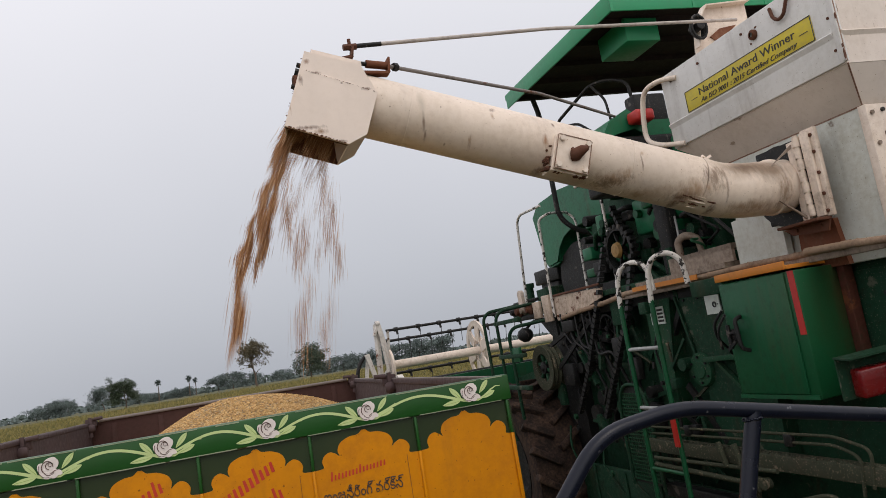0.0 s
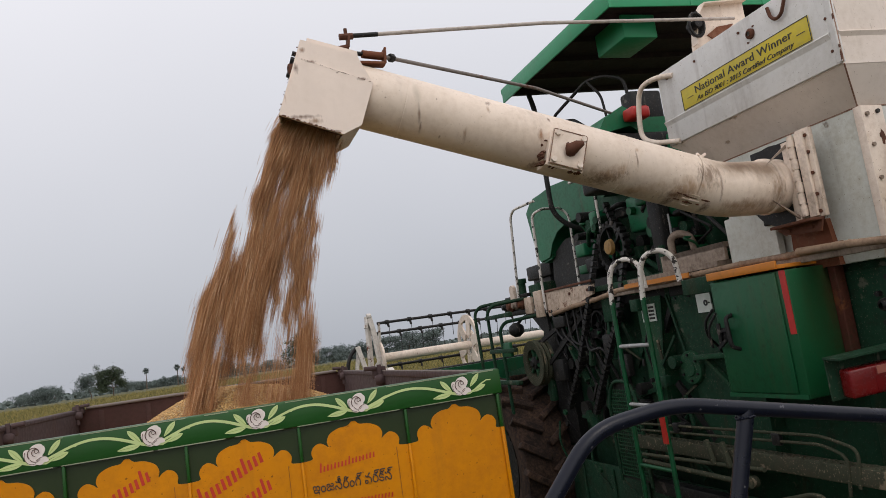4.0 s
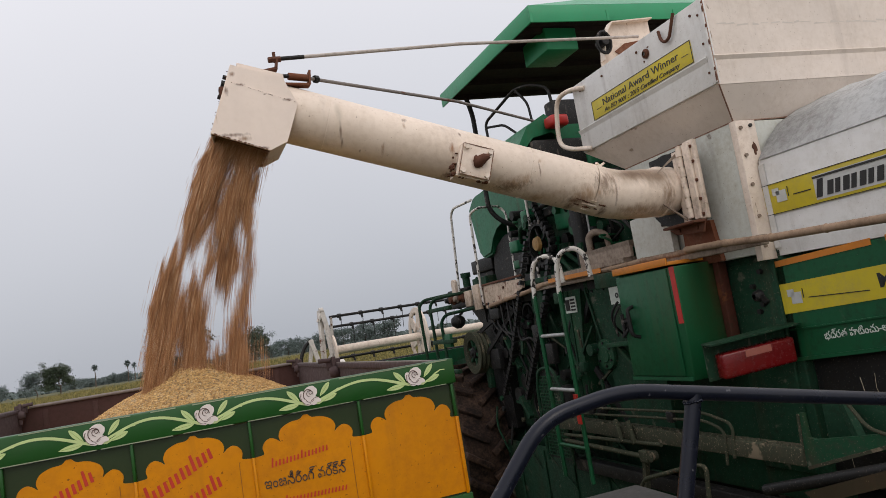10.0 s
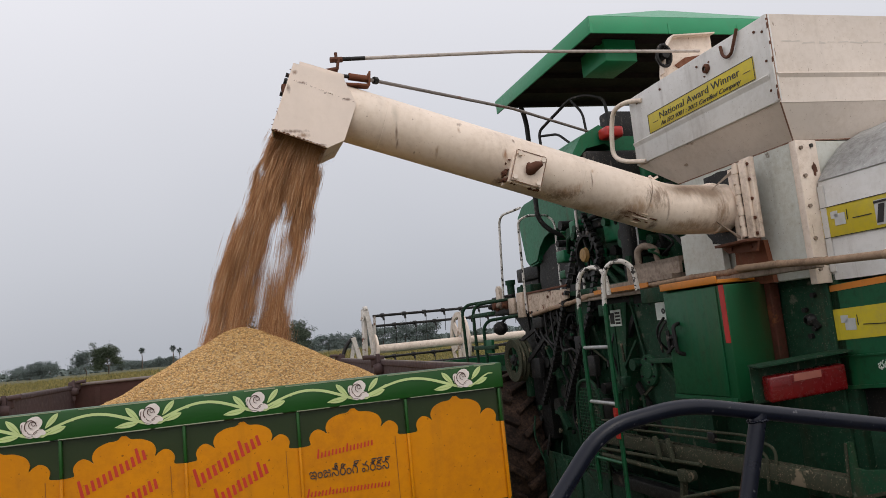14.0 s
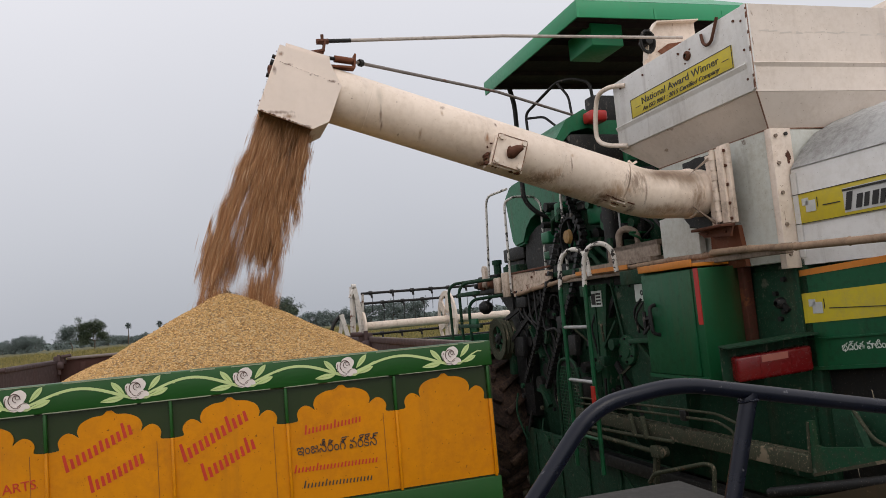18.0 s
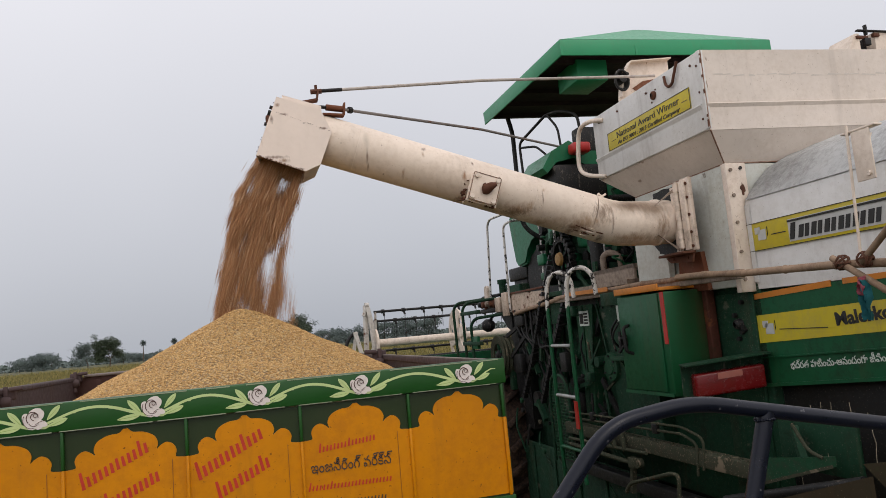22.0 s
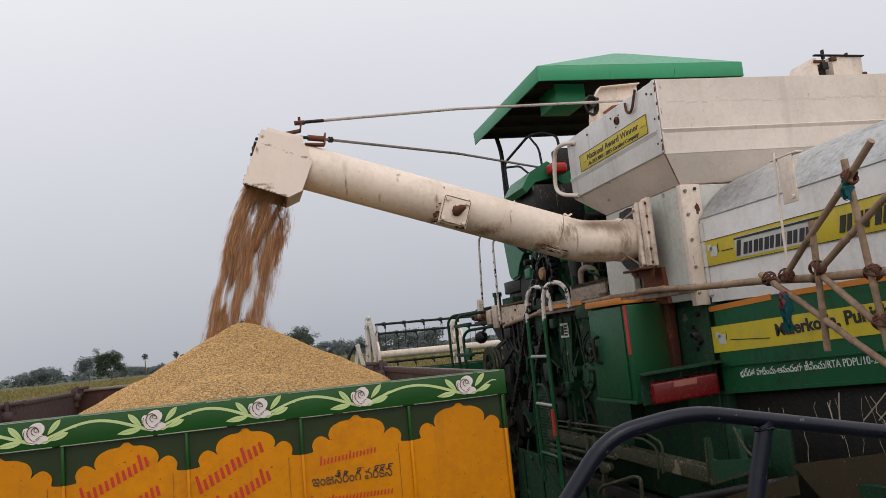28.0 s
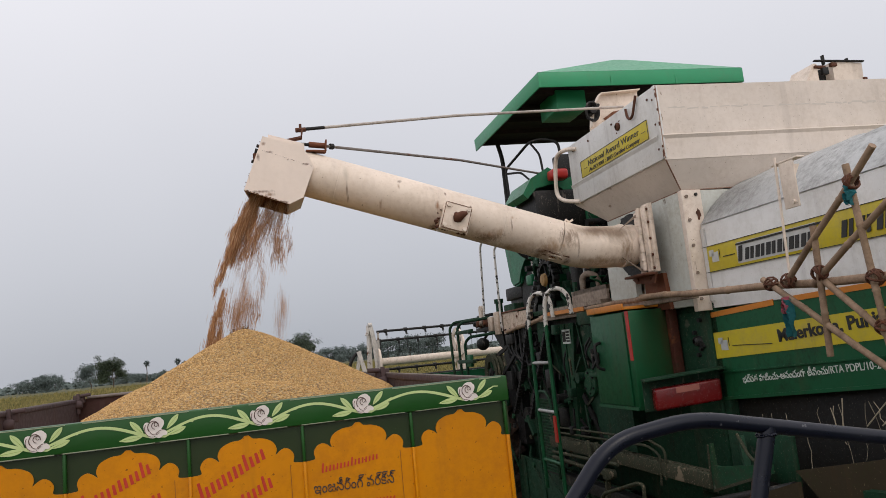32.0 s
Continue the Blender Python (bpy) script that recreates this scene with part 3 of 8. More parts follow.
def prism(bm, poly, axis, lo, hi):
    """A polygon given in the two other axes, drawn out along an axis."""
    def at(p, v):
        return {"x": (v, p[0], p[1]), "y": (p[0], v, p[1]), "z": (p[0], p[1], v)}[axis]
    a = [bm.verts.new(at(p, lo)) for p in poly]
    b = [bm.verts.new(at(p, hi)) for p in poly]
    bm.faces.new(a)
    bm.faces.new(b[::-1])
    n = len(poly)
    for i in range(n):
        bm.faces.new((a[i], b[i], b[(i + 1) % n], a[(i + 1) % n]))
    return bm


def loft(bm, low, high):
    a = [bm.verts.new(p) for p in low]
    b = [bm.verts.new(p) for p in high]
    bm.faces.new(a[::-1])
    bm.faces.new(b)
    n = len(a)
    for i in range(n):
        bm.faces.new((a[i], a[(i + 1) % n], b[(i + 1) % n], b[i]))
    return bm


def bolt(bm, p, axis, r=0.012, h=0.012):
    p, axis = Vector(p), Vector(axis)
    return cyl(bm, p, p + axis * h, r, 6)


def lathe(bm, prof, centre, seg=32, axis="x"):
    """Turn a profile of (radius, along) about an axis through centre."""
    c = Vector(centre)
    rings = []
    for r, h in prof:
        ring = []
        for k in range(seg):
            a = 2 * math.pi * k / seg
            u, w = r * math.cos(a), r * math.sin(a)
            ring.append(bm.verts.new(c + Vector({"x": (h, u, w), "y": (u, h, w), "z": (u, w, h)}[axis])))
        rings.append(ring)
    for a, b in zip(rings, rings[1:]):
        for k in range(seg):
            bm.faces.new((a[k], a[(k + 1) % seg], b[(k + 1) % seg], b[k]))
    return bm


def writing(name, text, size, m, material, parent, label="", wide=1.0, shear=0.0, bold=0.0, span=0.0):
    """Raised lettering as a mesh, placed by m in plan coordinates; span: its whole length."""
    cu = bpy.data.curves.new(name, "FONT")
    cu.body, cu.size, cu.extrude, cu.shear, cu.align_x, cu.align_y = text, size, 0.0012, shear, "CENTER", "CENTER"
    cu.resolution_u, cu.offset = 3, bold
    tmp = new(name, cu)
    bpy.context.view_layer.update()
    me = bpy.data.meshes.new_from_object(tmp.evaluated_get(bpy.context.evaluated_depsgraph_get()))
    bpy.data.objects.remove(tmp)
    me.materials.clear()
    me.materials.append(material)
    if span:
        wide = span / (max(v.co.x for v in me.vertices) - min(v.co.x for v in me.vertices))
    me.transform(Matrix.Translation(-ORIGIN[parent.name]) @ m @ Matrix.Diagonal((wide, 1, 1, 1)))
    ob = new(name, me)
    ob.parent = parent
    ORIGIN[ob.name] = ORIGIN[parent.name]
    return tagged(ob, label)


def face_left(x, y, z, tilt=0.0):
    """A pose for lettering on a side that faces -x and reads towards -y."""
    return Matrix.Translation((x, y, z)) @ Matrix(((0, 0, -1, 0), (-1, 0, 0, 0), (0, 1, 0, 0), (0, 0, 0, 1))) @ pose(0, 0, 0, 0, 0, tilt)



# ---- ground and distance ----
def make_ground():
    bm = bms()
    n = 60
    ext = [-1500, -700, -350, -180, -90] + [-60 + 2.5 * i for i in range(49)] + [90, 180, 350, 700, 1500]
    grid = {}
    for i, x in enumerate(ext):
        for j, y in enumerate(ext):
            near = math.hypot(x, y - 2)
            z = 0.0 if near < 9 else 0.10 * noise.noise(Vector((x * 0.12, y * 0.12, 3))) * min(1, (near - 9) / 10)
            grid[i, j] = bm.verts.new((x, y, z))
    for i in range(len(ext) - 1):
        for j in range(len(ext) - 1):
            bm.faces.new((grid[i, j], grid[i + 1, j], grid[i + 1, j + 1], grid[i, j + 1]))
    return solo("ground", bm, ground_material(), (0, 0, 0), "harvested paddy field with dry stubble and green weeds", "field", kind="structure", smooth=80)


make_ground()


def blades(rng, count, area, size, name, label):
    """Tufts of grass, each a few bent blades."""
    verts, faces = [], []
    for _ in range(count):
        x, y, s = area(rng)
        for _b in range(3):
            a = rng.uniform(0, 6.28)
            h = size * s * rng.uniform(0.5, 1.2)
            w = h * 0.09
            bx, by = x + rng.uniform(-0.15, 0.15) * s, y + rng.uniform(-0.15, 0.15) * s
            lx, ly = math.cos(a) * h * 0.4, math.sin(a) * h * 0.4
            k = len(verts)
            px, py = -math.sin(a) * w, math.cos(a) * w
            verts += [(bx - px, by - py, 0), (bx + px, by + py, 0), (bx + lx * 0.4, by + ly * 0.4, h * 0.65), (bx + lx, by + ly, h)]
            faces += [(k, k + 1, k + 2), (k + 1, k + 3, k + 2)]
    me = bpy.data.meshes.new(name)
    me.from_pydata(verts, [], faces)
    me.materials.append(GRASS)
    return tagged(new(name, me), label, "grass", kind="stuff")


def field_area(rng):
    d = 8.5 * math.exp(rng.uniform(0, 3.3))
    a = rng.uniform(-34, 30)
    return d * math.sin(radians(a)), d * math.cos(radians(a)) - 2, 0.8 + d / 75


blades(random.Random(4), 70000, field_area, 0.24, "grass", "tall yellow-green weeds and grass in the field")


def tree(name, at, height, spread, material, seed, label, crown_from=0.3, group="trees on the horizon", clumps=60, leaves=60):
    rng = random.Random(seed)
    e = thing(name, (at[0], at[1], 0), label, "tree", group)
    bm = bms()
    x, y = at[0], at[1]
    r = height * 0.022
    pts = [Vector((x + rng.uniform(-0.02, 0.02) * height * i, y, height * 0.7 * i / 5)) for i in range(6)]
    pipe(bm, pts, r, 7, True, [r * (1.3 - 0.2 * i) for i in range(6)])
    tips = []
    for k in range(9):
        p = pts[rng.randint(2, 5)]
        a = rng.uniform(0, 6.28)
        q = p + Vector((math.cos(a) * spread * rng.uniform(0.3, 0.8), math.sin(a) * spread * rng.uniform(0.3, 0.8), height * rng.uniform(0.08, 0.28)))
        mid = (p + q) / 2 + Vector((0, 0, height * 0.03))
        pipe(bm, [p, mid, q], r, 5, True, [r * 0.6, r * 0.35, r * 0.12])
        tips.append(q)
    part("trunk", bm, BARK, e)
    verts, faces = [], []
    for _ in range(clumps):
        if rng.random() < 0.6:
            c = rng.choice(tips) + Vector([rng.gauss(0, 0.2) * spread for _ in range(2)] + [rng.gauss(0, 0.08) * height])
        else:
            a, q = rng.uniform(0, 6.28), math.sqrt(rng.random())
            zz = rng.random()
            c = Vector((x + math.cos(a) * q * spread * (1 - 0.5 * zz * zz), y + math.sin(a) * q * spread * (1 - 0.5 * zz * zz), height * (crown_from + (1 - crown_from) * zz * 0.94)))
        s = spread * rng.uniform(0.12, 0.26)
        for _l in range(leaves):
            d = Vector((rng.gauss(0, 1), rng.gauss(0, 1), rng.gauss(0, 0.75))) * s * 0.55
            p = c + d
            if p.z < height * crown_from * 0.8:
                continue
            u = Vector((rng.gauss(0, 1), rng.gauss(0, 1), rng.gauss(0, 1))).normalized() * s * rng.uniform(0.13, 0.27)
            w = u.cross(Vector((rng.gauss(0, 1), rng.gauss(0, 1), rng.gauss(0, 1)))).normalized() * u.length * 0.6
            k = len(verts)
            verts += [tuple(p - u), tuple(p + w), tuple(p + u), tuple(p - w)]
            faces.append((k, k + 1, k + 2, k + 3))
    me = bpy.data.meshes.new("crown")
    me.from_pydata([(v[0] - x, v[1] - y, v[2]) for v in verts], [], faces)
    me.materials.append(material)
    cr = new("crown", me)
    cr.parent = e
    return e


def palm(at, height, seed):
    rng = random.Random(seed)
    e = thing("palm_tree", (at[0], at[1], 0), "slender palm tree far across the field", "tree", "palms on the horizon")
    bm = bms()
    pipe(bm, [(at[0], at[1], 0), (at[0] + 0.3, at[1], height * 0.5), (at[0] + 0.1, at[1], height * 0.85)], 0.3, 7, True, [0.35, 0.24, 0.2])
    part("trunk", bm, BARK, e)
    verts, faces = [], []
    for _ in range(90):
        d = Vector((rng.gauss(0, 1), rng.gauss(0, 1), rng.gauss(0.1, 0.9))).normalized()
        c = Vector((0.1, 0, height * 0.86)) + d * 0.25
        u, w = d * height * rng.uniform(0.12, 0.19), d.cross(Vector((0, 0.3, 1))).normalized() * height * 0.022
        k = len(verts)
        verts += [tuple(c - w * 0.3), tuple(c + u * 0.6 + w), tuple(c + u - Vector((0, 0, height * 0.015))), tuple(c + u * 0.6 - w)]
        faces.append((k, k + 1, k + 2, k + 3))
    me = bpy.data.meshes.new("crown")
    me.from_pydata(verts, [], faces)
    me.materials.append(LEAFH)
    cr = new("crown", me)
    cr.parent = e


def across(bearing, dist):
    """A place by its bearing in degrees to the right of +y, seen from the trailer's drawbar."""
    turned = radians(0.89 * bearing - 0.9)
    return (-0.7 + dist * math.sin(turned), -2.1 + dist * math.cos(turned))


tree("tree", across(-10.6, 330), 11.2, 6.0, LEAF, 1, "dark round-crowned tree in the open field", 0.2, clumps=190)
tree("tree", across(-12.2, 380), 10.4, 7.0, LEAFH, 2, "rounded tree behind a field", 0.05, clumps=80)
tree("tree", across(-0.25, 250), 15.5, 6.2, LEAFB, 4, "slim tree with a thin brownish crown and bare trunk", 0.56, clumps=90, leaves=60)
tree("tree", across(4.35, 290), 12.2, 6.6, LEAFM, 5, "small tree with a rounded green crown", 0.2, clumps=170)
for k, (bb, dd, hh, ss) in enumerate([(-16.9, 245, 4.0, 3.4), (-16.1, 240, 4.8, 4.0), (-15.3, 240, 5.2, 4.2), (-14.7, 250, 4.4, 3.4), (-9.6, 240, 3.6, 3.0), (-8.6, 260, 3.0, 3.6), (-7.2, 260, 2.8, 3.6), (-6, 260, 2.8, 3.6),
                                    (-3.4, 230, 4.4, 3.6), (-2.2, 230, 5.0, 4.0), (-0.9, 235, 4.2, 3.6), (2.0, 260, 4.0, 4.4), (5.8, 230, 4.2, 3.6), (7.2, 235, 4.8, 4.4), (8.6, 230, 5.2, 4.4), (10.2, 225, 5.6, 4.6), (12, 220, 5.8, 4.6), (14, 220, 6.2, 5), (16, 215, 6, 5)]):
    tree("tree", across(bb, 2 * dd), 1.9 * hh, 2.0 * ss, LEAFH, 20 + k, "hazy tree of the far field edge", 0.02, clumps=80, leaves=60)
palm(across(-8.1, 460), 12.6, 1)
palm(across(-5.7, 460), 12.4, 2)
palm(across(-5.2, 500), 11.4, 3)


def far_woods():
    rng = random.Random(9)
    verts, faces = [], []
    for _ in range(9000):
        a = rng.uniform(-40, 40)
        d = rng.uniform(620, 760)
        h = 4.6 + 2.6 * noise.noise(Vector((a * 0.35, 0, 7))) + 3 * noise.noise(Vector((a * 1.5, 0, 2)))
        z = rng.random() * max(1.5, h)
        c = Vector((d * math.sin(radians(a)), d * math.cos(radians(a)), z))
        u = Vector((rng.gauss(0, 1), rng.gauss(0, 1), rng.gauss(0, 0.6))).normalized() * rng.uniform(1.2, 2.6)
        w = u.cross(Vector((rng.gauss(0, 1), rng.gauss(0, 1), rng.gauss(0, 1)))).normalized() * u.length * 0.7
        k = len(verts)
        verts += [tuple(c - u), tuple(c + w), tuple(c + u), tuple(c - w)]
        faces.append((k, k + 1, k + 2, k + 3))
    me = bpy.data.meshes.new("woods")
    me.from_pydata(verts, [], faces)
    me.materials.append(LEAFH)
    tagged(new("woods", me), "low hazy line of distant woods on the horizon", "woods", kind="stuff")


far_woods()


def egret(at, seed):
    e = thing("egret", (at[0], at[1], 0), "white egret standing in the stubble", "bird", "egrets in the field")
    x, y = at
    bm = bms()
    pipe(bm, [(x - 0.2, y, 0.36), (x - 0.08, y, 0.42), (x + 0.08, y, 0.5), (x + 0.17, y, 0.56)], 0.08, 8, True, [0.02, 0.085, 0.085, 0.03])
    part("body", bm, FEATHER, e)
    bm = bms()
    pipe(bm, [(x + 0.15, y, 0.55), (x + 0.2, y, 0.66), (x + 0.16, y, 0.76), (x + 0.2, y, 0.82), (x + 0.27, y, 0.81)], 0.025, 6, True, [0.035, 0.022, 0.02, 0.03, 0.012])
    part("neck", bm, FEATHER, e)
    for s in (-0.03, 0.03):
        bm = bms()
        pipe(bm, [(x, y + s, 0.4), (x - 0.01, y + s, 0.2), (x + 0.01, y + s, 0.0)], 0.012, 5)
        part("leg", bm, CROW, e)


for bb, dd in ((-10.0, 52), (-5.0, 62), (-2.9, 66), (2.4, 70), (4.4, 72), (5.2, 74)):
    egret(across(bb, dd), 1)


# ---- trailer ----
TOP, LEFT, BACK = 1.78, -2.12, 3.96
TRAILER = thing("trailer", (-1.05, 2.0, 0), "farm trailer with green and orange painted front board, loaded with paddy", "trailer")
RIBS = [-1.85, -1.543, -1.235, -0.927, -0.62, -0.305]


def scallop(x0, x1):
    m = (x0 + x1) / 2
    half = [(0.0, 1.694), (0.018, 1.684), (0.045, 1.681), (0.072, 1.668), (0.082, 1.648), (0.078, 1.632), (0.088, 1.640), (0.104, 1.647), (0.121, 1.640), (0.130, 1.624), (0.127, 1.608), (0.133, 1.604)]
    k = (x1 - x0) / 0.31
    fine = []
    for i in range(len(half) - 1):
        p0, p1, p2, p3 = half[max(i - 1, 0)], half[i], half[i + 1], half[min(i + 2, len(half) - 1)]
        if i == 0:
            p0 = (-0.03, 1.660)
        if i in (5, 6):
            p0 = p1 if i == 6 else p0
            p3 = p2 if i == 5 else p3
        for j in range(4):
            u = j / 4
            fine.append(tuple(0.5 * (2 * b + (c - a) * u + (2 * a - 5 * b + 4 * c - d) * u * u + (3 * b - a - 3 * c + d) * u ** 3) for a, b, c, d in zip(p0, p1, p2, p3)))
    half = fine + [half[-1]]
    right = [(m + dx * k, z) for dx, z in half] + [(x1, 1.602)]
    left = [(m - dx * k, z) for dx, z in half[1:]] + [(x0, 1.602)]
    return [(x0, 1.377), (x1, 1.377)] + right[::-1] + left


def ellipse(cx, cz, a, b, turn, n=14, point=False):
    out = []
    for k in range(n):
        t = 2 * math.pi * k / n
        u, w = a * math.cos(t), b * math.sin(t)
        if point:
            w = math.copysign(b * (1 - math.cos(t) ** 2) ** 0.85, math.sin(t)) * (1.0 + 0.25 * math.cos(t))
        out.append((cx + u * math.cos(turn) - w * math.sin(turn), cz + u * math.sin(turn) + w * math.cos(turn)))
    return out


def stroke(pts, w0, w1=None):
    """A flat brush stroke along points of a board, as a polygon."""
    w1 = w0 if w1 is None else w1
    lo, hi = [], []
    for i, p in enumerate(pts):
        q, r = pts[max(i - 1, 0)], pts[min(i + 1, len(pts) - 1)]
        dx, dz = r[0] - q[0], r[1] - q[1]
        l = math.hypot(dx, dz) or 1
        w = (w0 + (w1 - w0) * i / max(1, len(pts) - 1)) / 2
        lo.append((p[0] + dz / l * w, p[1] - dx / l * w))
        hi.append((p[0] - dz / l * w, p[1] + dx / l * w))
    return lo + hi[::-1]


def strip(bm, pts, w0, w1, y):
    """A thin raised brush stroke."""
    pl = stroke(pts, w0, w1)
    n = len(pts)
    v = [bm.verts.new((p[0], y, p[1])) for p in pl]
    for i in range(n - 1):
        bm.faces.new((v[i], v[i + 1], v[2 * n - 2 - i], v[2 * n - 1 - i]))
    return bm


def arc(cx, cz, rx, rz, a0, a1, n=9):
    return [(cx + rx * math.cos(radians(a0 + (a1 - a0) * i / n)), cz + rz * math.sin(radians(a0 + (a1 - a0) * i / n))) for i in range(n + 1)]


def make_trailer():
    P = TRAILER
    bm = bms()
    box(bm, LEFT, 0.0, 0.0, 0.03, 1.20, TOP - 0.078)
    board = part("front_board", bm, TRDARK, P, "dark green sheet-metal front board")
    bm = bms()
    box(bm, LEFT - 0.01, 0.004, -0.014, 0.05, TOP - 0.075, TOP, 0.004)
    rail = part("top_rail", bm, TRGREEN, P, "bright green top rail painted with a rose vine")
    re_ = random.Random(17)
    for z, w in ((TOP - 0.0015, 0.0022), (TOP - 0.0738, 0.0016)):
        x = LEFT
        while x < -0.03:
            l = re_.uniform(0.05, 0.28)
            bm = bms()
            box(bm, x, min(x + l, 0.0), -0.0152, -0.0138, z - w * re_.uniform(0.4, 1.0), z + 0.0008)
            part("worn_lit_edge", bm, WORNEDGE, rail)
            x += l + re_.uniform(0.0, 0.05)
    bm = bms()
    box(bm, LEFT, 0.002, -0.010, 0.0, 1.20, 1.372, 0.002)
    part("bottom_strip", bm, TRGREEN, board)
    edges = [LEFT] + RIBS + [0.0]
    for a, b in zip(edges, edges[1:]):
        bm = bms()
        prism(bm, scallop(a + 0.003, b - 0.003), "y", -0.003, 0.001)
        part("orange_panel", bm, TRORANGE, board, "orange scalloped panel", 0)
    for x in RIBS + [-0.012, LEFT + 0.012]:
        bm = bms()
        box(bm, x - 0.0045, x + 0.0045, -0.012, 0.0, 1.372, 1.604, 0.003)
        part("lower_rib", bm, TRORANGE, board)
        bm = bms()
        box(bm, x - 0.0045, x + 0.0045, -0.012, 0.0, 1.604, TOP - 0.0755, 0.003)
        part("upper_rib", bm, TRGREEN, board)
    for x in RIBS:
        bm = bms()
        box(bm, x - 0.0400, x - 0.0388, -0.0045, -0.0033, 1.378, 1.60)
        part("seam", bm, SEAM, board)
    roses = [-1.90, -1.60, -1.299, -1.011, -0.733, -0.446, -0.128]
    cz = TOP - 0.036
    for i, x in enumerate(roses):
        petals = ((0.001, 0.002, 0.017, 0.021, 0.2), (-0.013, -0.002, 0.012, 0.021, 0.45), (0.012, 0.009, 0.012, 0.016, -0.6), (0.004, 0.019, 0.016, 0.009, 0.3), (0.021, -0.012, 0.013, 0.007, -0.5), (0.013, -0.018, 0.010, 0.008, 0.5), (-0.006, -0.017, 0.012, 0.008, -0.4))
        for k, (cx, dz, a, b, tu) in enumerate(petals):
            bm = bms()
            prism(bm, ellipse(x + cx, cz + dz, a, b, tu, 18), "y", -0.0162 - 0.0003 * k, -0.013)
            part("painted_petal", bm, PETAL, rail, "", 0)
        bm = bms()
        strip(bm, arc(x - 0.002, cz + 0.004, 0.014, 0.016, 225, 0), 0.0026, 0.0022, -0.0192)
        strip(bm, arc(x + 0.003, cz + 0.007, 0.009, 0.009, 30, 265), 0.0026, 0.0018, -0.0192)
        strip(bm, arc(x + 0.005, cz + 0.010, 0.004, 0.005, 330, 120), 0.0020, 0.0012, -0.0192)
        strip(bm, arc(x - 0.004, cz, 0.020, 0.022, 150, 290), 0.0018, 0.001, -0.0192)
        strip(bm, arc(x + 0.002, cz - 0.004, 0.013, 0.013, 200, 330), 0.0020, 0.001, -0.0192)
        strip(bm, [(x + 0.004, cz - 0.014), (x + 0.014, cz - 0.007), (x + 0.030, cz - 0.004)], 0.0018, 0.001, -0.0192)
        part("rose_outline", bm, LINEP, rail, "", 0)
        for cx, dz, a, b, tu in ((-0.044, 0.006, 0.025, 0.0075, 2.30), (0.047, 0.013, 0.024, 0.0072, 0.85), (0.058, -0.013, 0.024, 0.0072, 0.35), (-0.060, -0.021, 0.029, 0.0075, 0.10)):
            bm = bms()
            prism(bm, ellipse(x + cx, cz + dz, a, b, tu, 22, True), "y", -0.0160, -0.013)
            lf = part("painted_leaf", bm, LEAFP, rail, "", 0)
            bm = bms()
            co, si = math.cos(tu), math.sin(tu)
            strip(bm, [(x + cx - 0.8 * a * co, cz + dz - 0.8 * a * si), (x + cx + 0.85 * a * co, cz + dz + 0.85 * a * si)], 0.0014, 0.0006, -0.0164)
            part("leaf_vein", bm, LEAFV, lf, "", 0)
        bm = bms()
        strip(bm, [(x, cz - 0.020), (x + 0.026, cz - 0.024), (x + 0.048, cz - 0.014), (x + 0.068, cz), (x + 0.086, cz + 0.008), (x + 0.100, cz + 0.007)], 0.0075, 0.0025, -0.0153)
        part("painted_stem", bm, LEAFP, rail, "", 0)
        if i + 1 < len(roses):
            q = roses[i + 1]
            l = q - x
            bm = bms()
            pts = []
            for k in range(25):
                u = k / 24
                pts.append((x + l * u, cz - 0.023 + 0.040 * math.sin(math.pi * u) ** 1.3))
            strip(bm, pts, 0.0060, 0.0085, -0.0151)
            part("painted_vine", bm, LEAFP, rail, "", 0)

    def words(a, b, height, count, ink, seed):
        """A row of plain bars from a to b in place of hand-painted letters."""
        rng = random.Random(seed)
        (x0, z0), (x1, z1) = a, b
        l = math.hypot(x1 - x0, z1 - z0)
        ux, uz = (x1 - x0) / l, (z1 - z0) / l
        step = l / count
        w = height * 0.17

        def spot_at(o, h):
            return (x0 + ux * (o + 0.25 * h) - uz * h, z0 + uz * (o + 0.25 * h) + ux * h)
        bm = bms()
        for k in range(count):
            h = height * (1.05 if k == 0 else rng.choice((0.62, 0.66, 0.7, 0.95)))
            strip(bm, [spot_at(k * step, 0), spot_at(k * step, h)], w * 1.25, w, -0.0045)
            strip(bm, [spot_at(k * step + step * 0.5, 0), spot_at(k * step + step * 0.5, 0.62 * height)], w * 1.25, w, -0.0047)
        part("lettering", bm, ink, board, "row of plain painted bars", 0)

    words((-1.186, 1.548), (-1.015, 1.632), 0.042, 6, REDINK, 1)
    words((-1.128, 1.488), (-0.99, 1.552), 0.042, 5, REDINK, 2)
    words((-0.895, 1.535), (-0.715, 1.632), 0.046, 6, REDINK, 3)
    words((-0.845, 1.478), (-0.70, 1.552), 0.044, 5, REDINK, 4)
    words((-0.572, 1.566), (-0.405, 1.584), 0.024, 8, REDINK, 5)
    writing("lettering", "\u0c07\u0c02\u0c1c\u0c28\u0c40\u0c30\u0c3f\u0c02\u0c17\u0c4d \u0c35\u0c30\u0c4d\u0c15\u0c4d\u0c38\u0c4d", 0.042, Matrix.Translation((-0.484, -0.0035, 1.524)) @ pose(0, 0, 0, 90, 0, 0), DARKINK, board, "dark hand-painted sign words", span=0.235)
    words((-0.608, 1.463), (-0.366, 1.462), 0.022, 12, REDINK, 7)
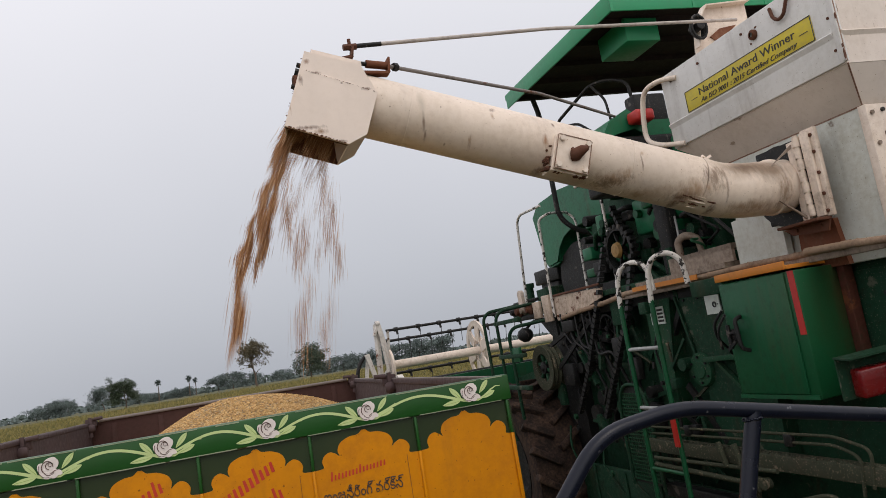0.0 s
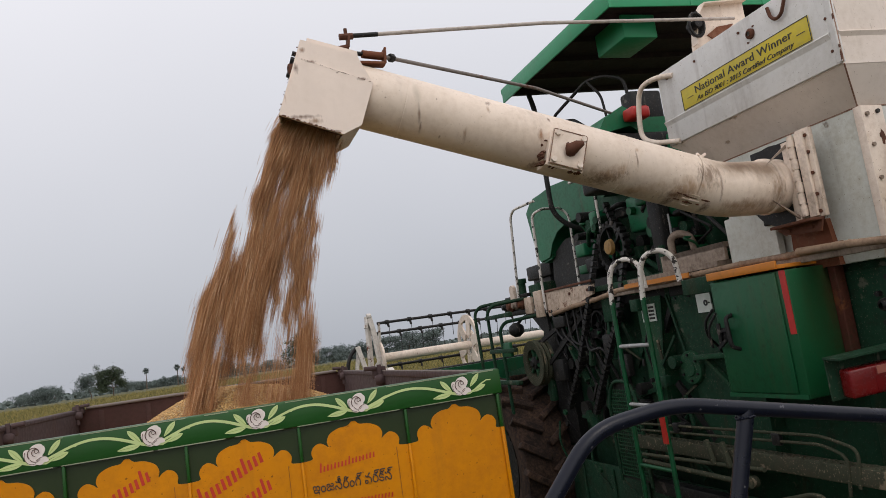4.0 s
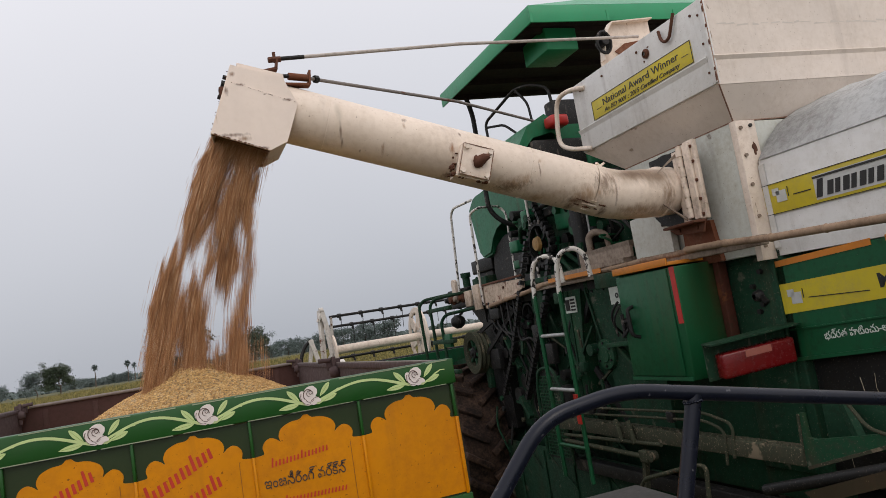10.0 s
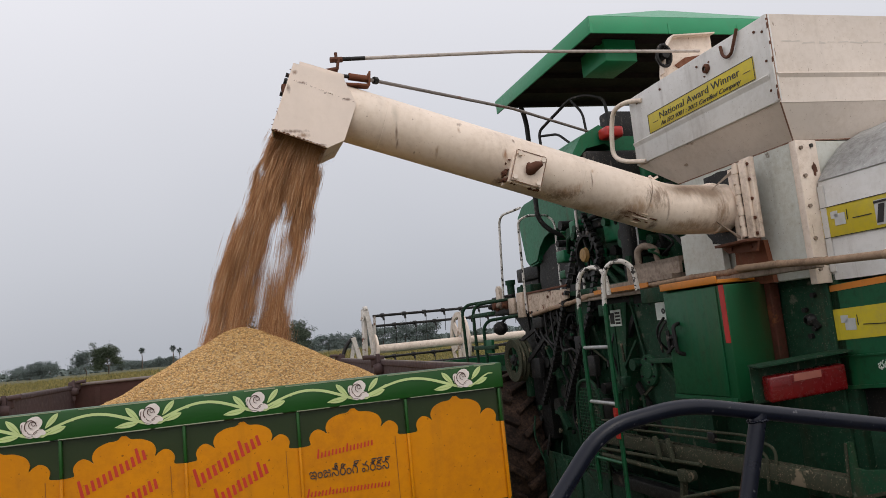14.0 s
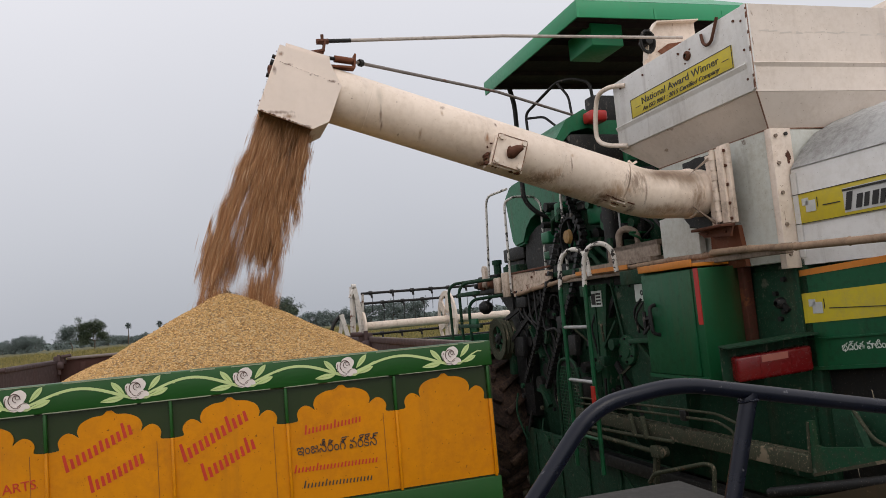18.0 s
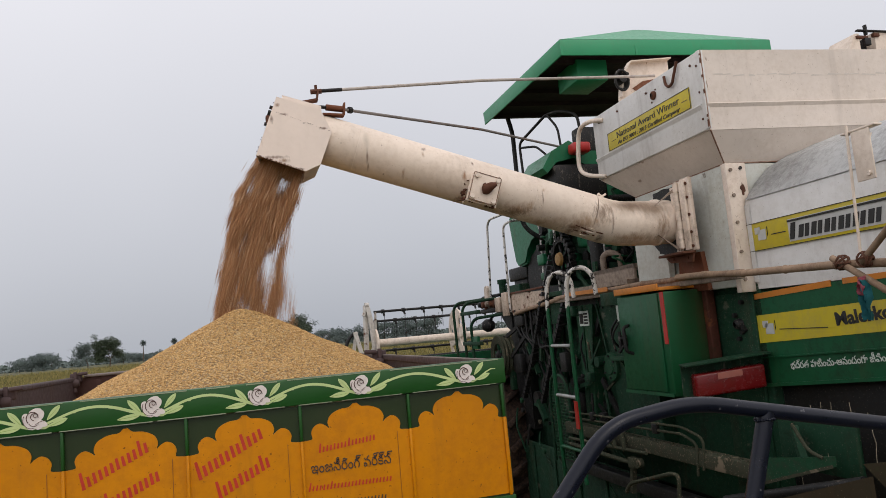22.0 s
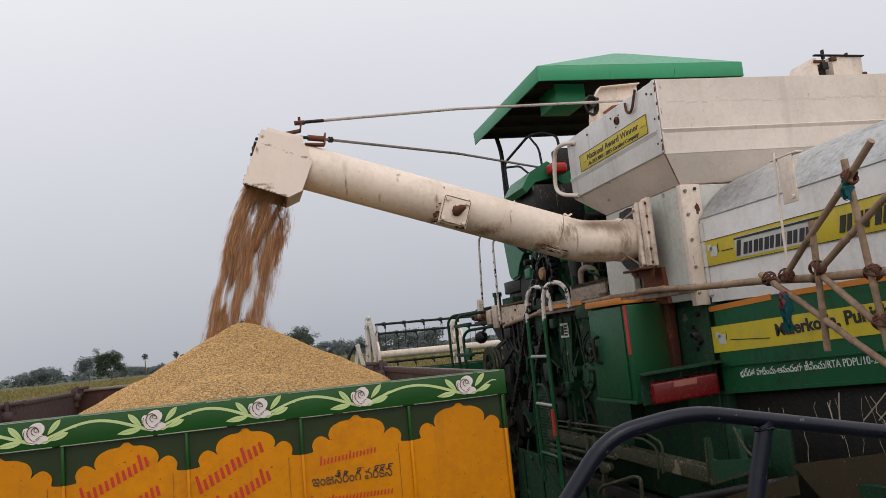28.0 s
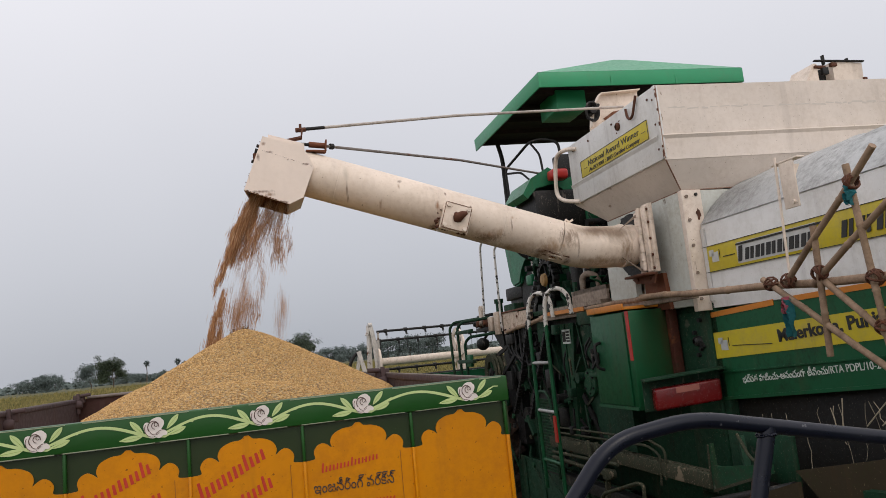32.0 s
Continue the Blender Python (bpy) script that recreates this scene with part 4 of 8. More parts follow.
    words((-0.585, 1.418), (-0.385, 1.414), 0.020, 10, DARKINK, 8)
    words((-1.52, 1.45), (-1.26, 1.452), 0.020, 8, DARKINK, 9)
    writing("lettering", "ARTS", 0.034, Matrix.Translation((-1.30, -0.0035, 1.525)) @ pose(0, 0, 0, 90, 0, 0) @ pose(0, 0, 0, 0, 0, 4), REDINK, board, "red painted word")

    # sides and tailboard
    for x0, x1, nm in ((LEFT, LEFT + 0.04, "side_board"), (-0.045, -0.005, "side_board")):
        bm = bms()
        box(bm, x0, x1, 0.052, BACK - 0.002, 1.20, TOP - 0.03)
        s = part(nm, bm, MAROON, P, "maroon-grey steel side board")
        bm = bms()
        box(bm, x0 - 0.008, x1 + 0.006, 0.052, BACK - 0.002, TOP - 0.03, TOP - 0.003, 0.005)
        part("side_rail", bm, MAROON, s)
        # Pale strip painted as the lit top of the side board.
        bm = bms()
        box(bm, x0 - 0.006, x0 + 0.012, 0.054, BACK - 0.004, TOP - 0.003, TOP + 0.001)
        part("worn_lit_edge", bm, LITEDGE, s)
        for y in (0.45, 0.9, 1.35, 1.8, 2.25, 2.7, 3.15, 3.6):
            bm = bms()
            xo = x0 - 0.028 if x0 < -1 else x1
            box(bm, xo, xo + 0.028, y - 0.03, y + 0.03, 1.20, TOP - 0.03, 0.004)
            part("side_post", bm, MAROON, s)
    bm = bms()
    box(bm, LEFT, -0.005, BACK, BACK + 0.04, 1.20, TOP - 0.005)
    tb = part("tailboard", bm, RUSTRED, P, "rust-red steel tailboard")
    for k in range(6):
        x = LEFT + 0.2 + k * 0.34
        bm = bms()
        box(bm, x - 0.02, x + 0.02, BACK - 0.005, BACK - 0.0005, 1.22, TOP - 0.03, 0.002)
        part("stiffener", bm, RUSTRED, tb)
    # Same pale colour for the lit top of the tailboard.
    bm = bms()
    pipe(bm, [(LEFT + 0.1, BACK - 0.01, TOP + 0.004), (-0.1, BACK - 0.01, TOP + 0.004)], 0.012, 8)
    part("tailboard_rail", bm, LITEDGE, tb)
    # hinge clamps at the corners and along the side
    for cx, cy, z, s in ((LEFT + 0.05, BACK - 0.03, TOP, 1), (-0.05, BACK - 0.03, TOP, -1), (-0.065, 1.93, TOP - 0.004, -1), (LEFT + 0.055, 2.35, TOP - 0.03, 1)):
        bm = bms()
        box(bm, cx - 0.04, cx + 0.04, cy - 0.025, cy + 0.025, z - 0.035, z + 0.028, 0.008)
        box(bm, cx - 0.012, cx + 0.012, cy - 0.04, cy - 0.025, z - 0.10, z + 0.04, 0.004)
        cyl(bm, (cx + 0.02 * s, cy - 0.03, z + 0.022), (cx + 0.085 * s, cy - 0.03, z + 0.026), 0.013, 10)
        lathe(bm, [(0.001, -0.034), (0.022, -0.032), (0.031, -0.018), (0.033, 0.0), (0.031, 0.018), (0.022, 0.032), (0.001, 0.034)], (cx, cy - 0.045, z - 0.045), 14)
        cyl(bm, (cx, cy - 0.045, z - 0.11), (cx, cy - 0.045, z - 0.07), 0.016, 10)
        part("corner_clamp", bm, MAROON, P, "rusty drop-side hinge clamp")
    bm = bms()
    box(bm, LEFT + 0.0, -0.0, 0.0, BACK + 0.04, 1.12, 1.198)
    part("floor_bed", bm, MAROON, P)
    for x in (-1.5, -0.6):
        bm = bms()
        box(bm, x - 0.05, x + 0.05, -0.6, BACK, 0.98, 1.119)
        part("chassis_beam", bm, BLACK, P)
    bm = bms()
    beam(bm, (-1.5, -0.55, 1.0), (-1.05, -1.45, 0.62), 0.08)
    beam(bm, (-0.6, -0.55, 1.0), (-1.05, -1.45, 0.62), 0.08)
    part("drawbar", bm, BLACK, P)
    bm = bms()
    cyl(bm, (-2.0, 2.6, 0.47), (-0.1, 2.6, 0.47), 0.05, 12)
    part("axle", bm, BLACK, P)
    bm = bms()
    for x in (-1.5, -0.6):
        beam(bm, (x, 2.6, 0.45), (x, 2.6, 0.99), 0.09)
    part("axle_bracket", bm, BLACK, P)
    for x in (-1.9, -0.2):
        bm = bms()
        lathe(bm, [(0.25, -0.11), (0.40, -0.12), (0.46, -0.08), (0.47, 0), (0.46, 0.08), (0.40, 0.12), (0.25, 0.11), (0.25, -0.11)], (x, 2.6, 0.47), 36)
        w = part("tyre", bm, RUBBER, P)
        bm = bms()
        lathe(bm, [(0.001, 0.03), (0.08, 0.05), (0.2, -0.02), (0.249, 0.09), (0.249, -0.09), (0.1, -0.04), (0.001, -0.04)], (x, 2.6, 0.47), 28)
        part("rim", bm, TRORANGE, w)


make_trailer()


def grain(rng, c, verts, faces):
    """One paddy grain lying at c."""
    d = Vector((rng.gauss(0, 1), rng.gauss(0, 1), rng.gauss(0, 0.35))).normalized()
    s = d.cross(Vector((0, 0, 1))).normalized()
    u = s.cross(d)
    l, w = rng.uniform(0.0060, 0.0082), rng.uniform(0.0026, 0.0036)
    k = len(verts)
    verts += [tuple(c + d * l), tuple(c - d * l), tuple(c + s * w), tuple(c - s * w), tuple(c + u * w), tuple(c - u * w)]
    for p, q in ((2, 4), (4, 3), (3, 5), (5, 2)):
        faces += [(k, k + p, k + q), (k + 1, k + q, k + p)]


def bed_height(x, y):
    z = 1.60 + 0.05 * noise.noise(Vector((x * 1.5, y * 1.5, 1))) - 0.10 * max(0, (y - 2.6))
    return z + 0.205 * math.exp(-(((x + 0.79) / 0.50) ** 2 + ((y - 1.25) / 0.50) ** 2) ** 1.4)


def make_bed():
    bm = bms()
    nx, ny = 42, 78
    g = {}
    for i in range(nx + 1):
        for j in range(ny + 1):
            x = LEFT + 0.045 + (-0.05 - LEFT - 0.045) * i / nx
            y = 0.055 + (BACK - 0.07) * j / ny
            g[i, j] = bm.verts.new((x, y, bed_height(x, y)))
    for i in range(nx):
        for j in range(ny):
            bm.faces.new((g[i, j], g[i + 1, j], g[i + 1, j + 1], g[i, j + 1]))
    rim = [g[i, 0] for i in range(nx + 1)] + [g[nx, j] for j in range(1, ny + 1)] + [g[i, ny] for i in range(nx - 1, -1, -1)] + [g[0, j] for j in range(ny - 1, 0, -1)]
    low = [bm.verts.new((v.co.x, v.co.y, 1.199)) for v in rim]
    n = len(rim)
    for k in range(n):
        bm.faces.new((rim[k], rim[(k + 1) % n], low[(k + 1) % n], low[k]))
    bm.faces.new(low)
    bed = solo("grain_load", bm, GRAIN, (-1.05, 2.0, 1.199), "bed of golden paddy grain in the trailer", "grain", kind="stuff", smooth=60)
    rng = random.Random(14)
    verts, faces = [], []
    for _ in range(22000):
        x, y = rng.uniform(-1.75, -0.08), rng.uniform(0.3, 1.7)
        c = Vector((x + 1.05, y - 2.0, bed_height(x, y) + 0.0012 - 1.199))
        grain(rng, c, verts, faces)
    me = bpy.data.meshes.new("loose_grain")
    me.from_pydata(verts, [], faces)
    me.materials.append(LOOSE)
    lg = new("loose_grain", me)
    lg.parent = bed
    tagged(lg, "single grains of paddy", kind="stuff")


make_bed()

HEAP = Vector((-0.79, 1.9, 2.07))      # the tip of the heap once it has grown


def heap_height(dx, dy):
    r = math.hypot(dx, dy)
    w = 1 + 0.06 * noise.noise(Vector((dx * 2, dy * 2, 5)))
    return -0.53 * (math.sqrt(r * r + 0.0036) - 0.06) * w + 0.012 * noise.noise(Vector((dx * 7, dy * 7, 2)))


def make_heap():
    bm = bms()
    rings = []
    seg = 96
    tip = bm.verts.new(HEAP)
    radii = [0.015 + 0.80 * (i / 44) ** 1.1 for i in range(45)]
    def limit(a):
        cx = math.cos(a)
        r = 0.81
        if cx > 0:
            r = min(r, 0.735 / cx)
        return r
    for rr in radii:
        ring = []
        for k in range(seg):
            a = 2 * math.pi * k / seg
            r = rr / 0.815 * limit(a)
            dx, dy = r * math.cos(a), r * math.sin(a)
            ring.append(bm.verts.new(HEAP + Vector((dx, dy, heap_height(dx, dy)))))
        rings.append(ring)
    for k in range(seg):
        bm.faces.new((tip, rings[0][k], rings[0][(k + 1) % seg]))
    for a, b in zip(rings, rings[1:]):
        for k in range(seg):
            bm.faces.new((a[k], b[k], b[(k + 1) % seg], a[(k + 1) % seg]))
    low = [bm.verts.new((v.co.x, v.co.y, HEAP.z - 0.56)) for v in rings[-1]]
    for k in range(seg):
        bm.faces.new((rings[-1][k], low[k], low[(k + 1) % seg], rings[-1][(k + 1) % seg]))
    bm.faces.new(low[::-1])
    ob = solo("grain_heap", bm, GRAIN, HEAP, "growing cone of golden paddy grain in the trailer", "grain heap", kind="stuff", smooth=70)
    # single grains lying on the heap
    rng = random.Random(11)
    verts, faces = [], []
    for _ in range(34000):
        a = rng.uniform(0, 6.283)
        r = limit(a) * math.sqrt(rng.random()) * 0.99
        dx, dy = r * math.cos(a), r * math.sin(a)
        if dy > 0.45:
            continue
        c = Vector((dx, dy, heap_height(dx, dy) + 0.0012))
        grain(rng, c, verts, faces)
    me = bpy.data.meshes.new("loose_grain")
    me.from_pydata(verts, [], faces)
    me.materials.append(LOOSE)
    lg = new("loose_grain", me)
    lg.parent = ob
    tagged(lg, "single grains of paddy", kind="stuff")
    return ob


HEAP_OB = make_heap()


# ---- combine harvester ----
HARVESTER = thing("combine_harvester", HEEL, "green and cream combine harvester with unloading auger swung out", "combine harvester")


def make_harvester():
    P = HARVESTER
    # grain tank: upright upper walls over a tapering hopper
    bm = bms()
    def rect(x0, x1, y0, y1, z):
        return [(x0, y0, z), (x1, y0, z), (x1, y1, z), (x0, y1, z)]
    def skew(bm):
        """The tank and canopy sit a little turned and lifted on the body."""
        for v in bm.verts:
            v.co.y -= 0.045 * (v.co.x - 1.6)
            v.co.z += 0.008 * (v.co.x - 1.6)
        return bm
    loft(bm, rect(1.6, 3.34, 1.42, 2.64, 2.83), rect(1.6, 3.34, 1.42, 2.64, 3.279))
    tank = part("grain_tank", skew(bm), TANKW, P, "cream-white sheet-metal grain tank")
    bm = bms()
    loft(bm, rect(1.73, 3.21, 1.515, 2.44, 2.662), rect(1.602, 3.338, 1.422, 2.638, 2.829))
    part("hopper_slope", skew(bm), TANKW, tank)
    for a, b in (((1.60, 1.418, 2.83), (1.728, 1.513, 2.664)), ((1.728, 1.513, 2.662), (1.728, 2.44, 2.662)), ((1.597, 1.417, 2.84), (1.597, 1.417, 3.275)), ((1.728, 1.512, 2.662), (3.2, 1.512, 2.662))):
        bm = bms()
        beam(bm, a, b, 0.006, 0.006)
        part("rusty_seam", skew(bm), SEAMRUST, tank)
    bm = bms()
    prism(bm, [(1.42, 2.982), (1.411, 2.979), (1.408, 2.974), (1.42, 2.955)], "x", 1.602, 3.338)
    part("pressed_bead", skew(bm), TANKW, tank)
    bm = bms()
    rw = random.Random(40)
    x = 1.66
    while x < 3.3:
        w = rw.uniform(0.03, 0.11)
        z = 3.134 + rw.uniform(-0.006, 0.006)
        prism(bm, [(x, z - 0.008 * rw.random()), (x + w, z - 0.009 * rw.random()), (x + w * 0.9, z + 0.009 * rw.random()), (x + 0.1 * w, z + 0.008 * rw.random())], "y", 1.4193, 1.4205)
        x += w * rw.uniform(0.8, 1.3)
    tagged(part("scuffed_line", skew(bm), SCUFF, tank, "broken line of worn grey paint"), kind="stuff")
    bm = bms()
    prism(bm, [(1.588, 2.985), (1.580, 2.982), (1.577, 2.977), (1.588, 2.953)], "y", 1.446, 2.638)
    part("pressed_bead", bm, GREYW, tank)
    bm = bms()
    box(bm, 1.586, 1.612, 1.415, 1.444, 2.84, 3.277, 0.003)
    part("corner_angle", bm, GREYW, tank)
    for z, h in ((2.845, 0.05), (2.90, 0.018), (3.03, 0.03), (3.12, 0.02), (3.2, 0.035), (3.245, 0.012)):
        bm = bms()
        prism(bm, [(1.585, z), (1.592, z + 0.1 * h), (1.597, z + 0.5 * h), (1.590, z + h), (1.5855, z + 0.7 * h)], "y", 1.4125, 1.415)
        part("rust_chip", bm, RUST, tank)
    bm = bms()
    box(bm, 1.588, 1.60, 1.425, 2.64, 2.835, 3.275, 0.003)
    part("side_sheet", bm, GREYW, tank, "grey-white side sheet of the tank")
    # award sticker
    bm = bms()
    box(bm, 1.5835, 1.5875, 1.533, 2.452, 2.989, 3.109, 0.001)
    st = part("sticker", bm, YELLOW, P, "yellow sticker with black lettering")
    writing("lettering", "National Award Winner", 0.058, face_left(1.582, 1.985, 3.066), BLACKP, st, span=0.70)
    writing("lettering", "An ISO 9001 : 2015 Certified Company", 0.036, face_left(1.582, 1.985, 3.017), BLACKP, st, shear=0.35, span=0.70)
    for ya, yb_ in ((2.405, 2.352), (1.612, 1.56)):
        bm = bms()
        box(bm, 1.5815, 1.5832, yb_, ya, 3.044, 3.047)
        part("flourish", bm, BLACKP, st)
    for ya, yb_, za, zb in ((2.452, 1.533, 3.1055, 3.109), (2.452, 1.533, 2.989, 2.9925), (2.452, 2.4485, 2.993, 3.105), (1.5365, 1.533, 2.993, 3.105)):
        bm = bms()
        box(bm, 1.5815, 1.5832, yb_, ya, za, zb)
        part("sticker_border", bm, BLACKP, st)
    # handle, hook
    bm = bms()
    pipe(bm, bent([(1.59, 2.50, 3.222), (1.555, 2.62, 3.255), (1.545, 2.77, 3.25), (1.545, 2.82, 3.10), (1.545, 2.835, 2.95), (1.55, 2.72, 2.885), (1.59, 2.54, 2.84)], 0.07), 0.0155, 10)
    part("grab_handle", bm, CREAM, tank, "white tube grab handle")
    bm = bms()
    pipe(bm, bent([(1.575, 1.733, 3.245), (1.57, 1.72, 3.19), (1.57, 1.69, 3.165), (1.57, 1.655, 3.175), (1.575, 1.60, 3.285)], 0.03), 0.0085, 8)
    part("hook", bm, RUST, tank, "rusty hook")
    bm = bms()
    lathe(bm, [(0.012, -0.02), (0.026, -0.012), (0.026, 0.0), (0.012, 0.004)], (1.588, 1.873, 3.18), 14)
    prism(bm, [(1.85, 3.205), (1.843, 3.212), (1.855, 3.214), (1.859, 3.207)], "x", 1.585, 1.5885)
    prism(bm, [(1.90, 3.15), (1.892, 3.142), (1.904, 3.14), (1.907, 3.15)], "x", 1.585, 1.5885)
    part("lug", bm, RUST, tank)
    for y in (1.5, 1.95, 2.3, 2.55):
        bm = bms()
        bolt(bm, (1.588, y, 3.22), (-1, 0, 0), 0.007, 0.007)
        part("bolt", bm, RUST, tank)
    for z in (2.9, 3.05, 3.2):
        bm = bms()
        bolt(bm, (1.60, 1.45, z), (-1, 0, 0), 0.007, 0.016)
        part("bolt", bm, RUST, tank)
    # bracket that carries the tie rod
    bm = bms()
    prism(bm, [(1.65, 3.28), (1.65, 3.33), (1.677, 3.484), (1.747, 3.577), (2.06, 3.606), (2.06, 3.28)], "y", 2.36, 2.372)
    br = part("rod_bracket", bm, CREAM, P, "cream gusset plate that holds the tie rod")
    for a, b in (((1.65, 2.34, 3.33), (1.677, 2.34, 3.484)), ((1.677, 2.34, 3.484), (1.747, 2.34, 3.577)), ((1.747, 2.34, 3.577), (2.06, 2.34, 3.606))):
        bm = bms()
        beam(bm, a, b, 0.05, 0.008)
        part("bracket_flange", bm, CREAM, br)
    bm = bms()
    prism(bm, [(1.76, 3.40), (1.84, 3.45), (1.96, 3.47), (1.82, 3.36)], "y", 2.352, 2.359)
    part("rust_stain", bm, RUSTRUN, br)
    for x, z in ((1.71, 3.53), (1.73, 3.50), (1.69, 3.40)):
        bm = bms()
        bolt(bm, (x, 2.36, z), (0, -1, 0), 0.012, 0.012)
        part("bolt", bm, BLACK, br)
    bm = bms()
    for k in range(3):
        pipe(bm, [Vector((1.651 + 0.05 * math.cos(i * 0.45) * (1 - 0.15 * k), 2.30 + 0.012 * k, 3.435 + 0.07 * math.sin(i * 0.45) * (1 - 0.12 * k))) for i in range(15)], 0.009, 6)
    cyl(bm, (1.651, 2.28, 3.44), (1.651, 2.36, 3.44), 0.026, 14)
    part("bearing_unit", bm, BLACK, br)
    # elevator head above the tank
    bm = bms()
    prism(bm, [(2.90, 3.25), (3.10, 3.58), (3.13, 3.58), (3.13, 3.40), (3.26, 3.40), (3.26, 3.595), (3.515, 3.59), (3.50, 3.25)], "y", 1.79, 2.0)
    eh = part("elevator_head", bm, CREAM, P, "cream elevator head with a torn rusty corner")
    # Solid black block stands in for the shade inside the head's notch.
    bm = bms()
    prism(bm, [(3.13, 3.41), (3.258, 3.41), (3.258, 3.58), (3.20, 3.56), (3.17, 3.58), (3.13, 3.54)], "y", 1.86, 1.99)
    part("opening_shade_block", bm, BLACK, eh)
    for x, z, w, h, mat in ((3.11, 3.595, 0.42, 0.010, BLACK), (3.10, 3.545, 0.09, 0.018, RUST), (3.16, 3.50, 0.05, 0.05, BLACK), (3.13, 3.405, 0.14, 0.014, RUST), (3.24, 3.56, 0.05, 0.025, RUST), (3.18, 3.57, 0.012, 0.07, BLACK), (3.38, 3.60, 0.012, 0.02, BLACK), (3.50, 3.46, 0.03, 0.02, RUST)):
        bm = bms()
        box(bm, x, x + w, 1.775, 1.80, z, z + h, 0.003)
        part("torn_edge", bm, mat, eh)

    # upper body wall beneath the tank
    bm = bms()
    box(bm, 1.72, 3.30, 1.492, 2.43, 1.985, 2.658, 0.004)
    wall = part("upper_body", bm, GREENW, P, "grey-white body panel under the tank")
    bm = bms()
    box(bm, 1.712, 1.838, 1.478, 1.491, 1.95, 2.66, 0.003)
    box(bm, 1.709, 1.719, 1.478, 1.52, 1.95, 2.66, 0.003)
    pil = part("bolted_pillar", bm, CREAM, P, "cream bolted corner pillar")
    for k, z in enumerate((2.02, 2.17, 2.33, 2.48, 2.62)):
        bm = bms()
        bolt(bm, (1.735, 1.478, z), (0, -1, 0), 0.010, 0.010)
        part("bolt", bm, STAINED, pil)
    bm = bms()
    bolt(bm, (1.80, 1.478, 2.63), (0, -1, 0), 0.010, 0.010)
    part("bolt", bm, GREYBOX, pil)
    bm = bms()
    rp = random.Random(9)
    prism(bm, [(1.803 + rp.uniform(0.008, 0.022) * math.cos(0.45 * k), 2.515 + rp.uniform(0.018, 0.045) * math.sin(0.45 * k)) for k in range(14)], "y", 1.4765, 1.478)
    part("rust_stain", bm, RUST, pil)
    bm = bms()
    prism(bm, [(2.40, 2.08), (2.40, 2.33), (2.20, 2.34), (2.05, 2.23), (2.05, 2.08)], "x", 1.66, 1.70)
    part("guard_plate", bm, GREENW, wall)
    bm = bms()
    prism(bm, [(1.735, 1.985), (2.0, 1.985), (1.985, 2.21), (1.765, 2.21)], "x", 1.69, 1.718)
    part("rusty_patch", bm, RUSTRUN, wall, "rust-streaked mounting plate")

    # ---- unloading auger ----
    ax = [(1.64, 1.93, 2.415), (1.42, 1.935, 2.415), (1.30, 1.94, 2.42), (1.22, 1.945, 2.435), (1.10, 1.95, 2.475), (-0.50, 2.073, 3.024)]
    bm = bms()
    pipe(bm, bent(ax[:4] + [(1.16, 1.9475, 2.453)], 0.10, 4), 0.1315, 40)
    part("auger_elbow", bm, AUGER, P, "stained and scuffed elbow of the auger")
    bm = bms()
    pipe(bm, [ax[4], ax[5]], 0.132, 40)
    pipe(bm, [(1.17, 1.947, 2.45), ax[4]], 0.132, 40)
    tube = part("auger_tube", bm, AUGER, P, "cream-painted unloading auger tube with rust stains")
    d = (Vector(ax[5]) - Vector(ax[4])).normalized()
    def on(u):
        return Vector(ax[4]) + (Vector(ax[5]) - Vector(ax[4])) * u
    for u, w, k in ((0.215, 0.004, 0.1335), (0.82, 0.004, 0.1328)):
        bm = bms()
        pipe(bm, [on(u) - d * w, on(u) - d * w * 0.6, on(u) + d * w * 0.6, on(u) + d * w], k, 40, False, [0.131, k, k, 0.131])
        part("weld_band", bm, AUGER, tube)
    bm = bms()
    pipe(bm, [(1.535, 1.93, 2.415), (1.53, 1.93, 2.415), (1.515, 1.93, 2.415), (1.51, 1.93, 2.415)], 0.14, 40, True, [0.133, 0.138, 0.138, 0.133])
    part("collar", bm, AUGER, tube)
    # bearing plate half way along
    up = Vector((0, 0, 1)) - d * d.z
    up.normalize()
    out = Vector((0, -1, 0)) - d * (-d.y)
    out.normalize()
    c = Vector((0.440, 1.842, 2.636))
    def plate(bm, c, a, b, w, h, t):
        n = a.cross(b).normalized()
        m = Matrix.Translation(c) @ Matrix((a, b, n)).transposed().to_4x4()
        return box(bm, -w / 2, w / 2, -h / 2, h / 2, -t / 2, t / 2, 0.003, m)
    bm = bms()
    plate(bm, c, d, up, 0.160, 0.158, 0.014)
    pl = part("bearing_plate", bm, AUGER, P, "square bolted bearing plate")
    bm = bms()
    plate(bm, c - out * 0.062 - up * 0.004, d, up, 0.172, 0.160, 0.108)
    part("plate_foot", bm, AUGER, pl)
    for s in (-1, 1):
        for q in (-1, 1):
            bm = bms()
            bolt(bm, c + d * 0.06 * s + up * 0.06 * q + out * 0.006, out, 0.013, 0.014)
            part("bolt", bm, CREAM, pl)
    bm = bms()
    q = c + out * 0.005
    pipe(bm, [q, q + out * 0.012 - d * 0.012, q + out * 0.03 - d * 0.03 + up * 0.02, q + out * 0.04 - d * 0.05 + up * 0.03], 0.03, 8, True, [0.034, 0.030, 0.022, 0.010])
    part("shaft_end", bm, RUST, pl, "rusty broken shaft end")
    for s_ in (-1, 1):
        for u_, v_ in ((d, up), (up, d)):
            bm = bms()
